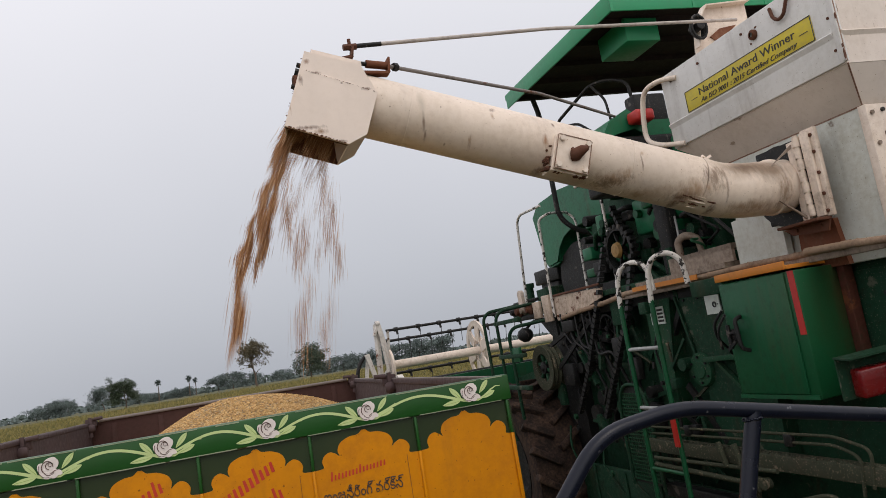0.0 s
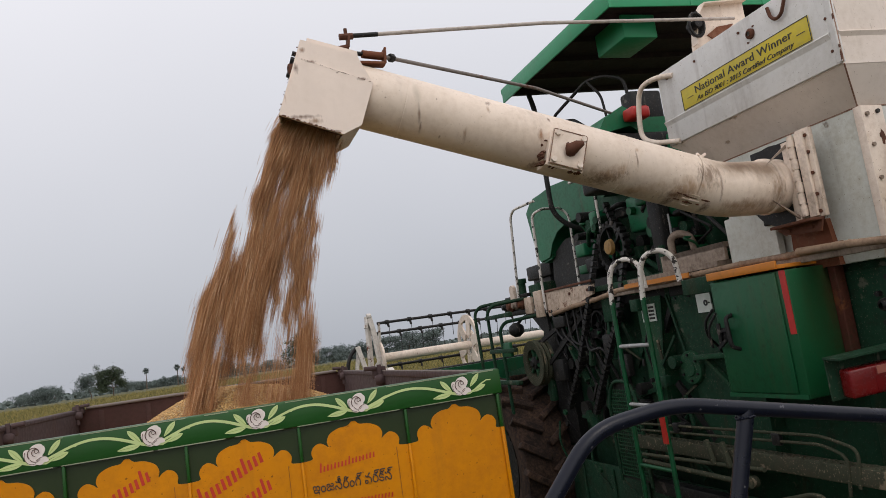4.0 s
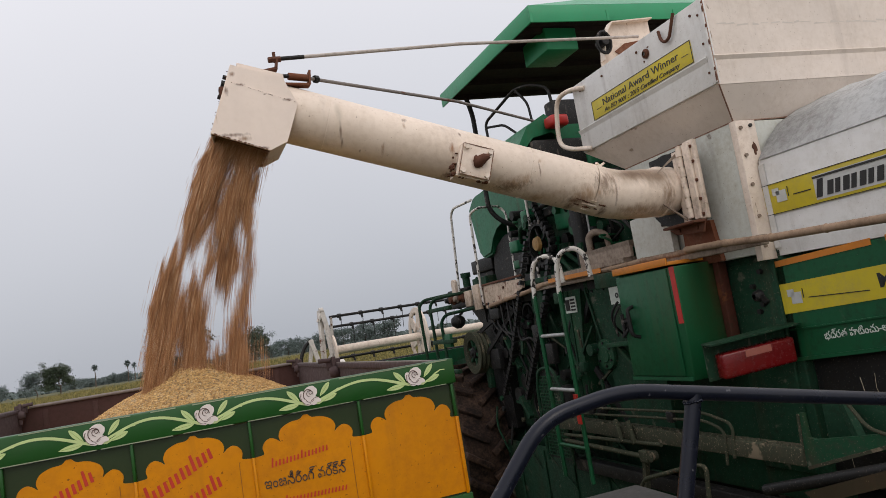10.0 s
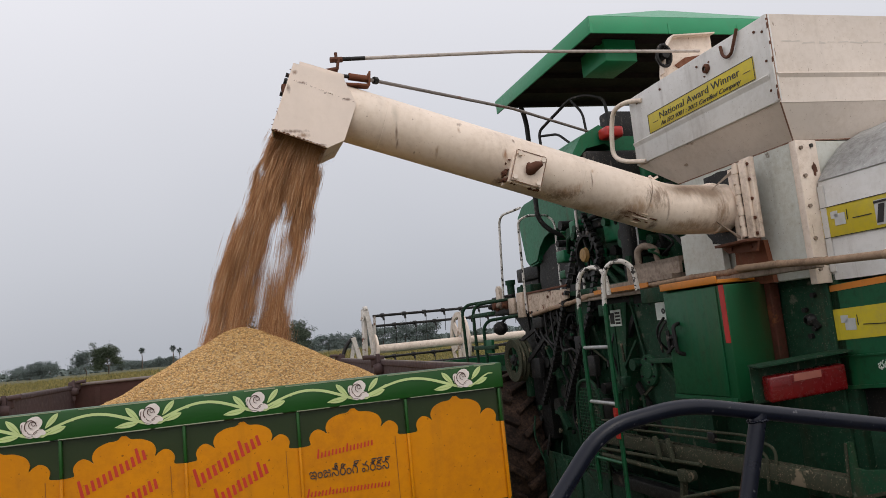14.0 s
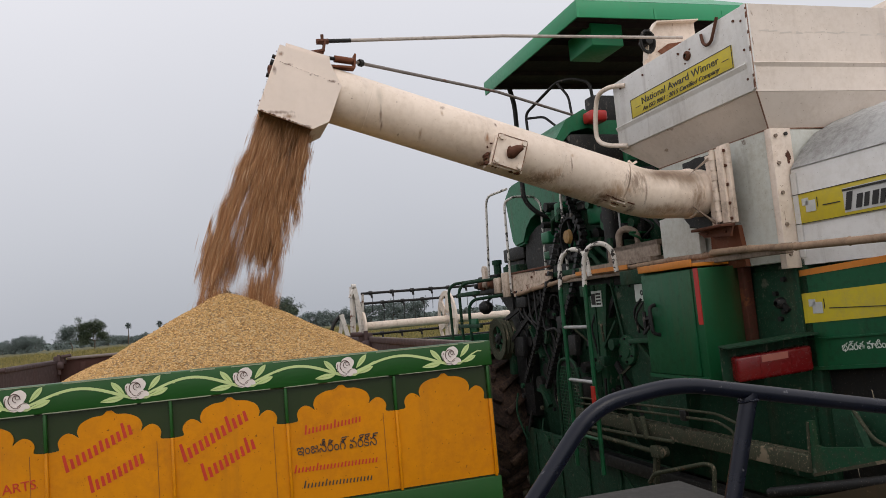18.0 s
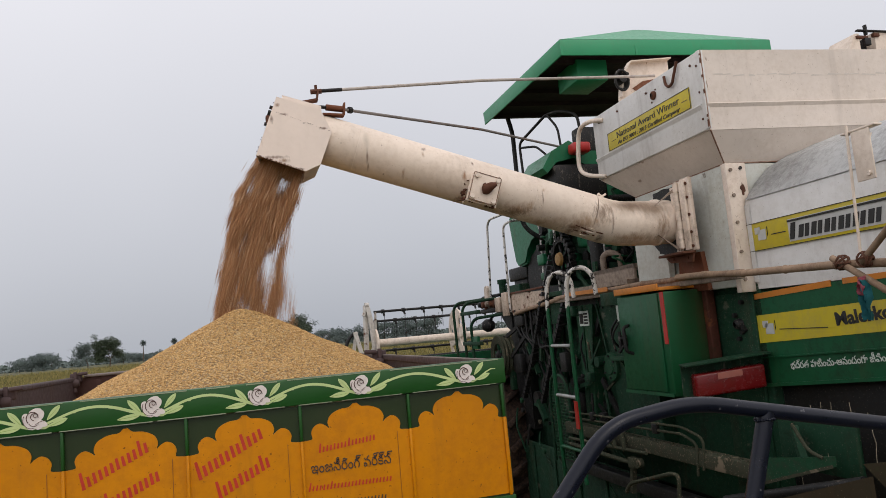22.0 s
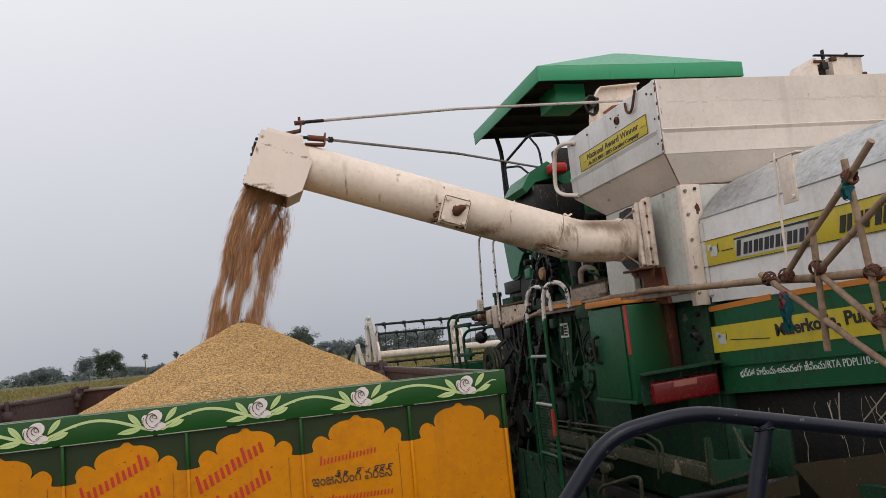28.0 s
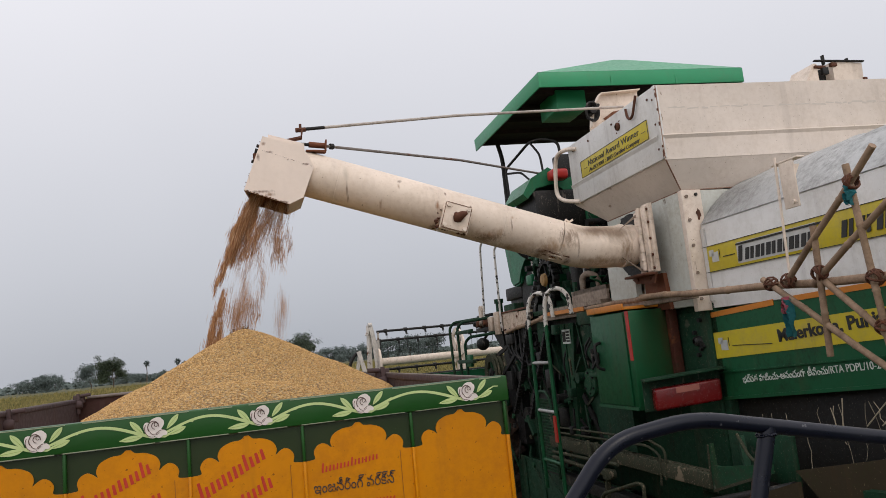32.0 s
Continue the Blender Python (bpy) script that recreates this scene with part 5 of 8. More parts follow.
            plate(bm, c + v_ * 0.0775 * s_ + out * 0.0075, u_, v_, 0.15, 0.004, 0.003)
            part("rusty_edge", bm, SEAMRUST, pl)
    rq = random.Random(15)
    for k in range(26):
        along_left = k < 15
        q = c + (-d if d.x > 0 else d) * (0.082 + rq.uniform(0, 0.03)) + up * rq.uniform(-0.09, 0.05) if along_left else c + d * rq.uniform(-0.08, 0.08) - up * 0.082
        q = q - out * (0.030 if along_left else 0.02) - out * rq.uniform(0, 0.01)
        bm = bms()
        plate(bm, q, (d + up * rq.uniform(-0.6, 0.6)).normalized(), (up - d * up.dot(d)).normalized(), rq.uniform(0.006, 0.022), rq.uniform(0.004, 0.012), 0.03)
        part("rust_flake", bm, RUST, pl)
    # inspection slot near the elbow
    bm = bms()
    c2 = Vector((1.046, 1.88, 2.377))
    away = Vector((0, -0.55, -0.80))
    away = (away - d * away.dot(d)).normalized()
    along = away.cross(d).normalized()
    plate(bm, c2, d, along, 0.085, 0.010, 0.010)
    part("inspection_slot", bm, AUGER, tube, "pressed slot with a rusty rim")
    rq = random.Random(5)
    for k in range(5):
        bm = bms()
        plate(bm, c2 + d * 0.006 * (k - 2) + along * (0.016 * k - 0.030) + away * 0.001, d, along, 0.058 - 0.008 * abs(k - 2), 0.0034, 0.005)
        part("pressed_rib", bm, RUST if k % 2 else AUGER, tube)
    for k in range(16):
        q = c2 + d * rq.uniform(-0.085, 0.075) + along * rq.choice((-0.014, 0.014)) * rq.uniform(0.9, 1.5)
        bm = bms()
        plate(bm, q, d, along, rq.uniform(0.012, 0.03), rq.uniform(0.004, 0.008), 0.007)
        part("rust_flake", bm, RUST, tube)
    bm = bms()
    cyl(bm, Vector((1.19, 1.94, 2.56)), Vector((1.19, 1.94, 2.592)), 0.011, 10)
    cyl(bm, Vector((1.15, 1.92, 2.574)), Vector((1.235, 1.92, 2.556)), 0.010, 8)
    beam(bm, (1.19, 1.93, 2.585), (1.165, 1.92, 2.60), 0.012)
    beam(bm, (1.19, 1.93, 2.585), (1.215, 1.92, 2.598), 0.012)
    part("lifting_lug", bm, CREAM, tube)
    # swing hinge
    bm = bms()
    box(bm, 1.605, 1.63, 1.68, 1.76, 2.215, 2.635, 0.003)
    hg = part("swing_flange", bm, FLANGEC, P, "cream hinged auger flange")
    # Ring and block are black to put the hinge gap's shade in colour.
    bm = bms()
    pipe(bm, [(1.62, 1.93, 2.415), (1.605, 1.93, 2.415)], 0.2, 36)
    box(bm, 1.64, 1.70, 1.84, 2.10, 2.24, 2.62, 0.006)
    part("flange_ring", bm, BLACK, hg, "swing ring blackened for the shaded hinge gap")
    for za, zb in ((2.50, 2.60), (2.33, 2.23)):
        bm = bms()
        loft(bm, [(1.47, 1.83, za), (1.60, 1.80, zb), (1.60, 1.80, zb - 0.02)], [(1.47, 1.838, za), (1.60, 1.808, zb), (1.60, 1.808, zb - 0.02)])
        part("gusset", bm, STAINED, hg)
    for z in (2.24, 2.32, 2.42, 2.52, 2.60):
        bm = bms()
        bolt(bm, (1.605, 1.70, z), (-1, 0, 0), 0.009, 0.008)
        part("bolt", bm, RUST, hg)
    bm = bms()
    cyl(bm, (1.585, 1.772, 2.23), (1.585, 1.772, 2.62), 0.012, 12)
    for k, z in enumerate((2.235, 2.29, 2.345, 2.40, 2.455, 2.51, 2.565)):
        cyl(bm, (1.585, 1.772 + 0.004 * (k % 2), z), (1.585, 1.772 + 0.004 * (k % 2), z + 0.047), 0.017, 12)
    part("hinge_barrel", bm, FLANGEC, hg)
    bm = bms()
    box(bm, 1.585, 1.604, 1.705, 1.750, 2.22, 2.62, 0.003)
    box(bm, 1.585, 1.604, 1.795, 1.835, 2.22, 2.60, 0.003)
    part("hinge_leaf", bm, FLANGEC, hg)
    bm = bms()
    box(bm, 1.53, 1.62, 1.70, 1.95, 2.20, 2.214, 0.003)
    prism(bm, [(1.70, 2.20), (1.98, 2.20), (1.93, 2.165), (1.72, 2.15)], "x", 1.60, 1.61)
    bolt(bm, (1.60, 1.90, 2.185), (-1, 0, 0), 0.01, 0.008)
    bolt(bm, (1.60, 1.76, 2.18), (-1, 0, 0), 0.01, 0.008)
    part("hinge_foot", bm, RUST, hg)
    # discharge spout: open at its foot
    y0, y1 = 1.925, 2.215
    prof = [(-0.632, 3.18), (-0.41, 3.115), (-0.356, 2.988), (-0.428, 2.812), (-0.508, 2.776), (-0.752, 2.868)]
    rear = [(-0.60, 3.18), (-0.41, 3.115), (-0.356, 2.988), (-0.428, 2.812), (-0.508, 2.776), (-0.712, 2.850)]
    bm = bms()
    prism(bm, prof, "y", y0, y0 + 0.006)
    prism(bm, rear, "y", y1 - 0.006, y1)
    def sheet(bm, i, j, t=0.005):
        p, q, r, s = prof[i], prof[j], rear[j], rear[i]
        u = Vector((q[0] - p[0], 0, q[1] - p[1])).normalized()
        n = Vector((-u.z, 0, u.x)) * t
        v = [Vector((p[0], y0 + 0.0065, p[1])), Vector((q[0], y0 + 0.0065, q[1])), Vector((r[0], y1 - 0.0065, r[1])), Vector((s[0], y1 - 0.0065, s[1]))]
        loft(bm, [x - n for x in v], v)
    sheet(bm, 5, 0)
    sheet(bm, 0, 1)
    sheet(bm, 3, 4)
    sp = part("spout", bm, SPOUTC, P, "cream box spout, open below, with rusty lips")
    bm = bms()
    prism(bm, [(-0.710, 2.857), (-0.51, 2.782), (-0.51, 2.90), (-0.70, 2.97)], "y", y1 - 0.010, y1 - 0.0065)
    part("worn_lining", bm, RUST, sp, "bare rusty inner face of the spout")
    bm = bms()
    prism(bm, [(-0.645, 3.098), (-0.356, 2.990), (-0.428, 2.812), (-0.508, 2.776), (-0.752, 2.868)], "y", y0 - 0.006, y0 - 0.0005)
    part("front_plate", bm, SPOUTC, sp)
    bm = bms()
    prism(bm, [(-0.60, 3.196), (-0.40, 3.137), (-0.40, 3.112), (-0.60, 3.172)], "y", y0 + 0.02, y0 + 0.20)
    part("top_strap", bm, SPOUTC, sp)
    rng = random.Random(12)
    def chips(a, b, count, y, size):
        """Flakes of rust along an edge."""
        for k in range(count):
            u = (k + rng.random()) / count
            x, z = a[0] + (b[0] - a[0]) * u, a[1] + (b[1] - a[1]) * u
            r = size * rng.uniform(0.4, 1.3)
            bm = bms()
            prism(bm, [(x + r * rng.uniform(0.7, 1.6) * math.cos(q), z + r * rng.uniform(0.5, 1.0) * math.sin(q)) for q in (0.2, 1.1, 2.0, 2.9, 3.9, 4.8, 5.6)], "y", y - 0.0015, y)
            part("rust_chip", bm, RUST, sp)
    chips((-0.74, 2.865), (-0.51, 2.779), 22, y0 - 0.0062, 0.0045)
    chips((-0.64, 3.096), (-0.36, 2.99), 26, y0 - 0.0062, 0.0022)
    chips((-0.64, 3.17), (-0.75, 2.88), 12, y0 - 0.0005, 0.0025)
    bm = bms()
    beam(bm, (-0.750, y0 + 0.012, 2.870), (-0.510, y0 + 0.012, 2.779), 0.006, 0.008)
    part("spout_lip", bm, RUST, sp, "rusted lower lip")
    bm = bms()
    beam(bm, (-0.706, y1 - 0.014, 2.852), (-0.510, y1 - 0.014, 2.781), 0.006, 0.012)
    part("spout_lip", bm, RUST, sp, "rusted lower lip")
    for k in range(4):
        bm = bms()
        bolt(bm, (-0.652 - 0.011 * k, y0 + 0.02, 3.125 - 0.03 * k), (-0.9, 0, 0.3), 0.010 if k != 1 else 0.016, 0.018)
        part("latch_bolt", bm, BLACK, sp)
    bm = bms()
    box(bm, -0.692, -0.668, y0 + 0.01, y0 + 0.05, 3.03, 3.085, 0.006)
    part("latch_plate", bm, RUST, sp)
    # tie rods
    bm = bms()
    pipe(bm, [(-0.42, 2.08, 3.265), (0.6, 2.14, 3.362), (1.66, 2.22, 3.43), (1.86, 2.24, 3.445)], 0.0095, 8)
    rod = part("tie_rod", bm, RODW, P, "thin rust-spotted tie rod")
    bm = bms()
    beam(bm, (-0.555, 2.08, 3.185), (-0.40, 2.08, 3.215), 0.05, 0.010)
    beam(bm, (-0.405, 2.08, 3.213), (-0.395, 2.08, 3.262), 0.05, 0.010)
    cyl(bm, (-0.435, 2.08, 3.262), (-0.375, 2.08, 3.266), 0.014, 6)
    cyl(bm, (-0.405, 2.08, 3.25), (-0.405, 2.08, 3.30), 0.008, 8)
    part("rod_end", bm, RUST, rod)
    bm = bms()
    pipe(bm, [(-0.375, 2.0827, 3.2692), (-0.26, 2.0894, 3.280)], 0.0108, 8)
    part("thread", bm, BLACK, rod)
    bm = bms()
    pipe(bm, [(-0.27, 2.0, 3.135), (0.7, 2.5, 3.165), (1.72, 3.2, 3.20)], 0.009, 8)
    rod2 = part("tie_rod", bm, ROD, P, "twisted rusty steel tie rod")
    bm = bms()
    cyl(bm, (-0.37, 1.985, 3.142), (-0.27, 2.0, 3.136), 0.017, 10)
    beam(bm, (-0.39, 2.0, 3.105), (-0.275, 2.0, 3.100), 0.05, 0.009)
    beam(bm, (-0.275, 2.0, 3.10), (-0.268, 2.0, 3.168), 0.05, 0.009)
    part("rod_end", bm, RUSTRUN, rod2)
    bm = bms()
    cyl(bm, (-0.425, 1.98, 3.145), (-0.37, 1.985, 3.142), 0.010, 8)
    part("thread", bm, BLACK, rod2)
    bm = bms()
    cyl(bm, (-0.245, 2.01, 3.136), (-0.225, 2.02, 3.1365), 0.018, 6)
    part("lock_nut", bm, BLACK, rod2)

    # ---- rear hood ----
    yb = -1.6
    bm = bms()
    prism(bm, [(1.8, 1.96), (1.8, 2.44), (1.98, 2.62), (2.3, 2.74), (2.9, 2.74), (3.2, 2.44), (3.2, 1.96)], "y", yb, 1.472)
    hood = part("rear_hood", bm, GREYW, P, "grey-white rear hood")
    bm = bms()
    n = 26
    ring = [(1.796, 2.445), (1.88, 2.54), (1.975, 2.628), (2.12, 2.69), (2.29, 2.747), (2.6, 2.752)]
    g = {}
    for j in range(81):
        y = yb + (1.468 - yb) * j / 80
        for i, (x, z) in enumerate(ring):
            w = 0.012 * noise.noise(Vector((x * 9, y * 9, z * 9))) if 0 < i < 5 else 0
            g[i, j] = bm.verts.new((x - w * 0.7, y, z + w))
    for j in range(80):
        for i in range(5):
            bm.faces.new((g[i, j], g[i, j + 1], g[i + 1, j + 1], g[i + 1, j]))
    part("dented_top", bm, GALV, hood, "dented scuffed grey top sheet")
    bm = bms()
    prism(bm, [(1.44, 2.42), (1.474, 2.42), (1.474, 2.0), (1.44, 2.0)], "x", 1.792, 1.7985)
    part("front_flange", bm, GREYW, hood)
    bm = bms()
    box(bm, 1.794, 1.7995, -1.1, 1.492, 2.162, 2.312, 0.001)
    d1 = part("name_decal", bm, YELLOW, P, "yellow decal with a plain black word mark")
    bm = bms()
    x = 1.7925
    def dbar(bm, ya, yb_, za, zb):
        box(bm, x - 0.0015, x + 0.001, yb_, ya, za, zb)
    dbar(bm, 1.492, -1.1, 2.309, 2.312)
    dbar(bm, 1.492, -1.1, 2.162, 2.165)
    dbar(bm, 1.492, 1.489, 2.166, 2.308)
    part("decal_border", bm, BLACKP, d1)
    bm = bms()
    box(bm, 1.7925, 1.794, 0.60, 1.18, 2.178, 2.290)
    part("silver_panel", bm, SILVERP, d1)
    # word mark as plain slanted blocks
    x = 1.7905
    def block(y, w, z0, z1):
        bm = bms()
        h = (z1 - z0) * 0.25
        prism(bm, [(y, z0), (y - w, z0), (y - w - h, z1), (y - h, z1)], "x", x - 0.0015, x + 0.001)
        part("word_mark", bm, BLACKP, d1)
    block(1.176, 0.030, 2.188, 2.270)
    for k in range(12):
        block(1.118 - 0.041 * k, 0.024 if k % 2 else 0.030, 2.190, 2.252)
    bm = bms()
    dbar(bm, 1.18, 0.56, 2.276, 2.286)
    part("word_mark", bm, BLACKP, d1)
    for k in range(3):
        block(0.462 - 0.095 * k, 0.030, 2.190, 2.264)
        block(0.420 - 0.095 * k, 0.022, 2.190, 2.264)
    x = 1.7925
    bm = bms()
    dbar(bm, 1.40, 1.34, 2.215, 2.27)
    dbar(bm, 1.42, 1.38, 2.25, 2.285)
    part("emblem", bm, SILVERP, d1)
    bm = bms()
    dbar(bm, 1.30, 1.20, 2.232, 2.237)
    dbar(bm, 1.33, 1.327, 2.232, 2.28)
    part("emblem_line", bm, BLACKP, d1)
    # green skirt under the hood
    bm = bms()
    prism(bm, [(1.555, 1.45), (1.555, 1.94), (yb, 2.02), (yb, 1.72)], "x", 1.80, 1.835)
    skirt = part("green_skirt", bm, GREEN, P, "green painted side skirt")
    bm = bms()
    prism(bm, [(1.52, 1.905), (1.52, 1.935), (0.97, 1.965), (0.97, 1.935)], "x", 1.796, 1.80)
    part("orange_stripe", bm, ORANGE, skirt)
    bm = bms()
    prism(bm, [(0.9, 1.94), (0.9, 1.967), (-0.8, 2.01), (-0.8, 1.985)], "x", 1.796, 1.80)
    part("orange_stripe", bm, ORANGE, skirt)
    bm = bms()
    prism(bm, [(1.537, 1.67), (1.537, 1.818), (-1.2, 1.94), (-1.2, 1.83)], "x", 1.795, 1.80)
    d2 = part("address_decal", bm, YELLOW, P, "yellow decal with black town name")
    writing("lettering", "Malerkotla, Punjab", 0.085, face_left(1.7935, 0.622, 1.805, 4.6), BLACKP, d2, bold=0.0025, span=0.70)
    bm = bms()
    x = 1.7935
    dbar(bm, 1.44, 1.38, 1.72, 1.775)
    dbar(bm, 1.46, 1.42, 1.755, 1.79)
    part("emblem", bm, SILVERP, d2)
    bm = bms()
    dbar(bm, 1.34, 1.02, 1.742, 1.746)
    dbar(bm, 1.37, 1.367, 1.742, 1.79)
    part("emblem_line", bm, BLACKP, d2)
    writing("slogan", "\u0c2d\u0c26\u0c4d\u0c30\u0c24 \u0c2a\u0c3e\u0c1f\u0c3f\u0c02\u0c1a\u0c41-\u0c06\u0c28\u0c02\u0c26\u0c02\u0c17\u0c3e \u0c1c\u0c40\u0c35\u0c3f\u0c02\u0c1a\u0c41/RTA PDPL/10-2", 0.050, face_left(1.7985, 0.845, 1.594, 4.75), WHITEINK, skirt, "white hand-painted safety slogan", span=0.92)
    bm = bms()
    prism(bm, [(1.555, 1.586), (1.555, 1.594), (yb, 1.80), (yb, 1.792)], "x", 1.788, 1.80)
    part("skirt_crease", bm, GREEN, skirt)
    bm = bms()
    prism(bm, [(1.555, 1.435), (1.555, 1.452), (yb, 1.722), (yb, 1.705)], "x", 1.79, 1.86)
    part("skirt_flange", bm, GREEN, skirt)

    # ---- toolbox, tail light ----
    bm = bms()
    box(bm, 1.46, 1.76, 1.838, 2.37, 1.40, 2.0, 0.006)
    tb = part("tool_box", bm, BOXGREEN, P, "green steel tool box with latched door")
    bm = bms()
    box(bm, 1.449, 1.459, 1.897, 2.345, 1.425, 1.995, 0.004)
    door = part("tool_box_door", bm, GREEN, P)
    bm = bms()
    box(bm, 1.44, 1.452, 1.87, 2.365, 2.010, 2.050, 0.003)
    box(bm, 1.452, 1.76, 1.87, 2.365, 2.010, 2.03, 0.003)
    part("orange_lintel", bm, ORANGE, tb)
    bm = bms()
    pipe(bm, bent([(1.45, 2.24, 1.82), (1.405, 2.235, 1.81), (1.405, 2.225, 1.66), (1.45, 2.22, 1.645)], 0.03), 0.011, 8)
    part("handle", bm, BLACK, door)
    bm = bms()
    box(bm, 1.432, 1.449, 2.272, 2.335, 1.69, 1.76, 0.004)
    cyl(bm, (1.422, 2.318, 1.66), (1.422, 2.318, 1.785), 0.011, 8)
    beam(bm, (1.42, 2.34, 1.655), (1.42, 2.27, 1.70), 0.014, 0.016)
    beam(bm, (1.42, 2.33, 1.74), (1.42, 2.24, 1.75), 0.012, 0.014)
    part("latch", bm, BLACK, door)
    bm = bms()
    box(bm, 1.4555, 1.4595, 1.84, 1.875, 1.70, 2.0)
    part("red_reflector", bm, REDT, tb)
    bm = bms()
    prism(bm, [(1.4515, 1.421), (1.459, 1.421), (1.459, 1.401), (1.4505, 1.401)], "y", 1.842, 2.366)
    part("folded_lip", bm, GREEN, tb)
    bm = bms()
    box(bm, 1.50, 1.60, 2.385, 2.66, 1.955, 2.045, 0.004)
    part("lintel_bracket", bm, DARKG, tb)
    bm = bms()
    box(bm, 1.712, 1.768, 1.795, 1.837, 1.50, 2.005, 0.003)
    part("rust_stain_strip", bm, MAROONRUN, tb, "rust-stained edge angle")
    # the tail light looks backwards from its bracket
    def aslant(s, k):
        return 1.40 + 0.953 * s + 0.302 * k, 1.55 - 0.302 * s + 0.953 * k

    def slab(bm, s0, s1, k0, k1, z0, z1):
        prism(bm, [aslant(s0, k0), aslant(s1, k0), aslant(s1, k1), aslant(s0, k1)], "z", z0, z1)

    def lean(bm):
        for v in bm.verts:
            v.co.z += 0.08 * (v.co.x - 1.55)
        return bm

    bm = bms()
    slab(bm, 0, 0.372, 0, 0.08, 1.430, 1.552)
    bmesh.ops.bevel(bm, geom=bm.edges[:], offset=0.016, segments=3, affect="EDGES", profile=0.6)
    tl = part("tail_light", lean(bm), REDP, P, "red tail light in a green shroud")
    bm = bms()
    slab(bm, 0.12, 0.25, -0.003, 0.004, 1.512, 1.544)
    part("clear_window", lean(bm), PINKLENS, tl)
    bm = bms()
    for s in (0.11, 0.262):
        slab(bm, s, s + 0.003, -0.002, 0.004, 1.45, 1.54)
    slab(bm, 0.02, 0.355, -0.002, 0.004, 1.500, 1.503)
    part("lens_rib", lean(bm), REDP, tl)
    bm = bms()
    slab(bm, -0.045, 0.40, 0.082, 0.092, 1.425, 1.602)
    slab(bm, -0.05, 0.40, -0.03, 0.092, 1.603, 1.611)
    beam(bm, (1.68, 1.54, 1.53), (1.82, 1.58, 1.53), 0.05)
    part("light_shroud", lean(bm), DARKG, tl)

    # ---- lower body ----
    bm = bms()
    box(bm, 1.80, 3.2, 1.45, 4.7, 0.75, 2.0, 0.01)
    low = part("thresher_body", bm, DARKG, P, "grimy green threshing body, darkened for shade")
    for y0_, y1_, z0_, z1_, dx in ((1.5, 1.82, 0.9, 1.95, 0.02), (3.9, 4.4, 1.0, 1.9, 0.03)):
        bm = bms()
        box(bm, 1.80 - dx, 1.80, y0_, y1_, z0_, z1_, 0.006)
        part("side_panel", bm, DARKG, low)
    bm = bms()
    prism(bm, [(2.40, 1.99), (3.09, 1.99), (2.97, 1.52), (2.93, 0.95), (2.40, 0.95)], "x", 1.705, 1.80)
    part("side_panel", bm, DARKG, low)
    bm = bms()
    prism(bm, [(3.15, 1.99), (3.44, 1.99), (3.44, 0.95), (3.30, 0.95), (3.25, 1.52)], "x", 1.695, 1.80)
    part("tapered_chute", bm, DIMG, low)
    for y0_, z0_, y1_, z1_ in ((3.09, 1.985, 2.97, 1.52), (3.15, 1.985, 3.25, 1.52), (3.33, 1.985, 3.36, 1.1)):
        bm = bms()
        beam(bm, (1.692, y0_, z0_), (1.692, y1_, z1_), 0.012, 0.018)
        part("panel_rib", bm, DARKG, low)
    bm = bms()
    beam(bm, (1.66, 2.86, 1.585), (1.66, 2.38, 1.60), 0.05, 0.03, bevel=0.003)
    beam(bm, (1.68, 2.80, 1.58), (1.68, 2.55, 1.36), 0.03, 0.02)
    part("shaft_bracket", bm, DIMG, low)
    for y_ in (2.46, 2.58, 2.88, 3.02):
        bm = bms()
        bolt(bm, (1.705, y_, 1.955), (-1, 0, 0), 0.009, 0.008)
        part("bolt", bm, BLACK, low)
    bm = bms()
    box(bm, 1.697, 1.704, 2.68, 2.81, 1.845, 1.975)
    pp = part("warning_plate", bm, WHITEINK, P)
    bm = bms()
    lathe(bm, [(0.008, -0.003), (0.018, -0.003), (0.018, 0.0), (0.008, 0.0), (0.008, -0.003)], (1.696, 2.728, 1.90), 14)
    box(bm, 1.693, 1.697, 2.694, 2.704, 1.897, 1.903)
    part("plate_mark", bm, BLACKP, pp)
    bm = bms()
    box(bm, 1.684, 1.690, 3.225, 3.375, 1.828, 1.944)
    p2 = part("small_plate", bm, WHITEINK, P)
    bm = bms()
    box(bm, 1.681, 1.684, 3.31, 3.365, 1.845, 1.925)
    for k in range(4):
        box(bm, 1.681, 1.684, 3.235, 3.295, 1.842 + 0.024 * k, 1.856 + 0.024 * k)
    part("plate_mark", bm, GREYBOX, p2)
    bm = bms()
    lathe(bm, [(0.001, -0.02), (0.05, -0.02), (0.055, -0.012), (0.098, -0.010), (0.105, 0.0), (0.105, 0.03)], (1.69, 2.965, 1.52), 28)
    ov = part("bearing_cover", bm, DIMG, P)
    for a in range(6):
        bm = bms()
        bolt(bm, (1.680, 2.965 + 0.078 * math.cos(a * 1.047 + 0.5), 1.52 + 0.078 * math.sin(a * 1.047 + 0.5)), (-1, 0, 0), 0.008, 0.012)
        part("bolt", bm, BLACK, ov)
    bm = bms()
    lathe(bm, [(0.012, -0.04), (0.026, -0.03), (0.032, 0.0)], (1.78, 1.62, 1.78), 12)
    beam(bm, (1.77, 1.62, 1.80), (1.77, 1.57, 1.74), 0.02, 0.02)
    part("grease_bearing", bm, BLACK, low)
    for y_, z_ in ((1.645, 1.83), (1.60, 1.735), (1.63, 1.70), (1.58, 1.90)):
        bm = bms()
        bolt(bm, (1.79, y_, z_), (-1, 0, 0), 0.014, 0.03)
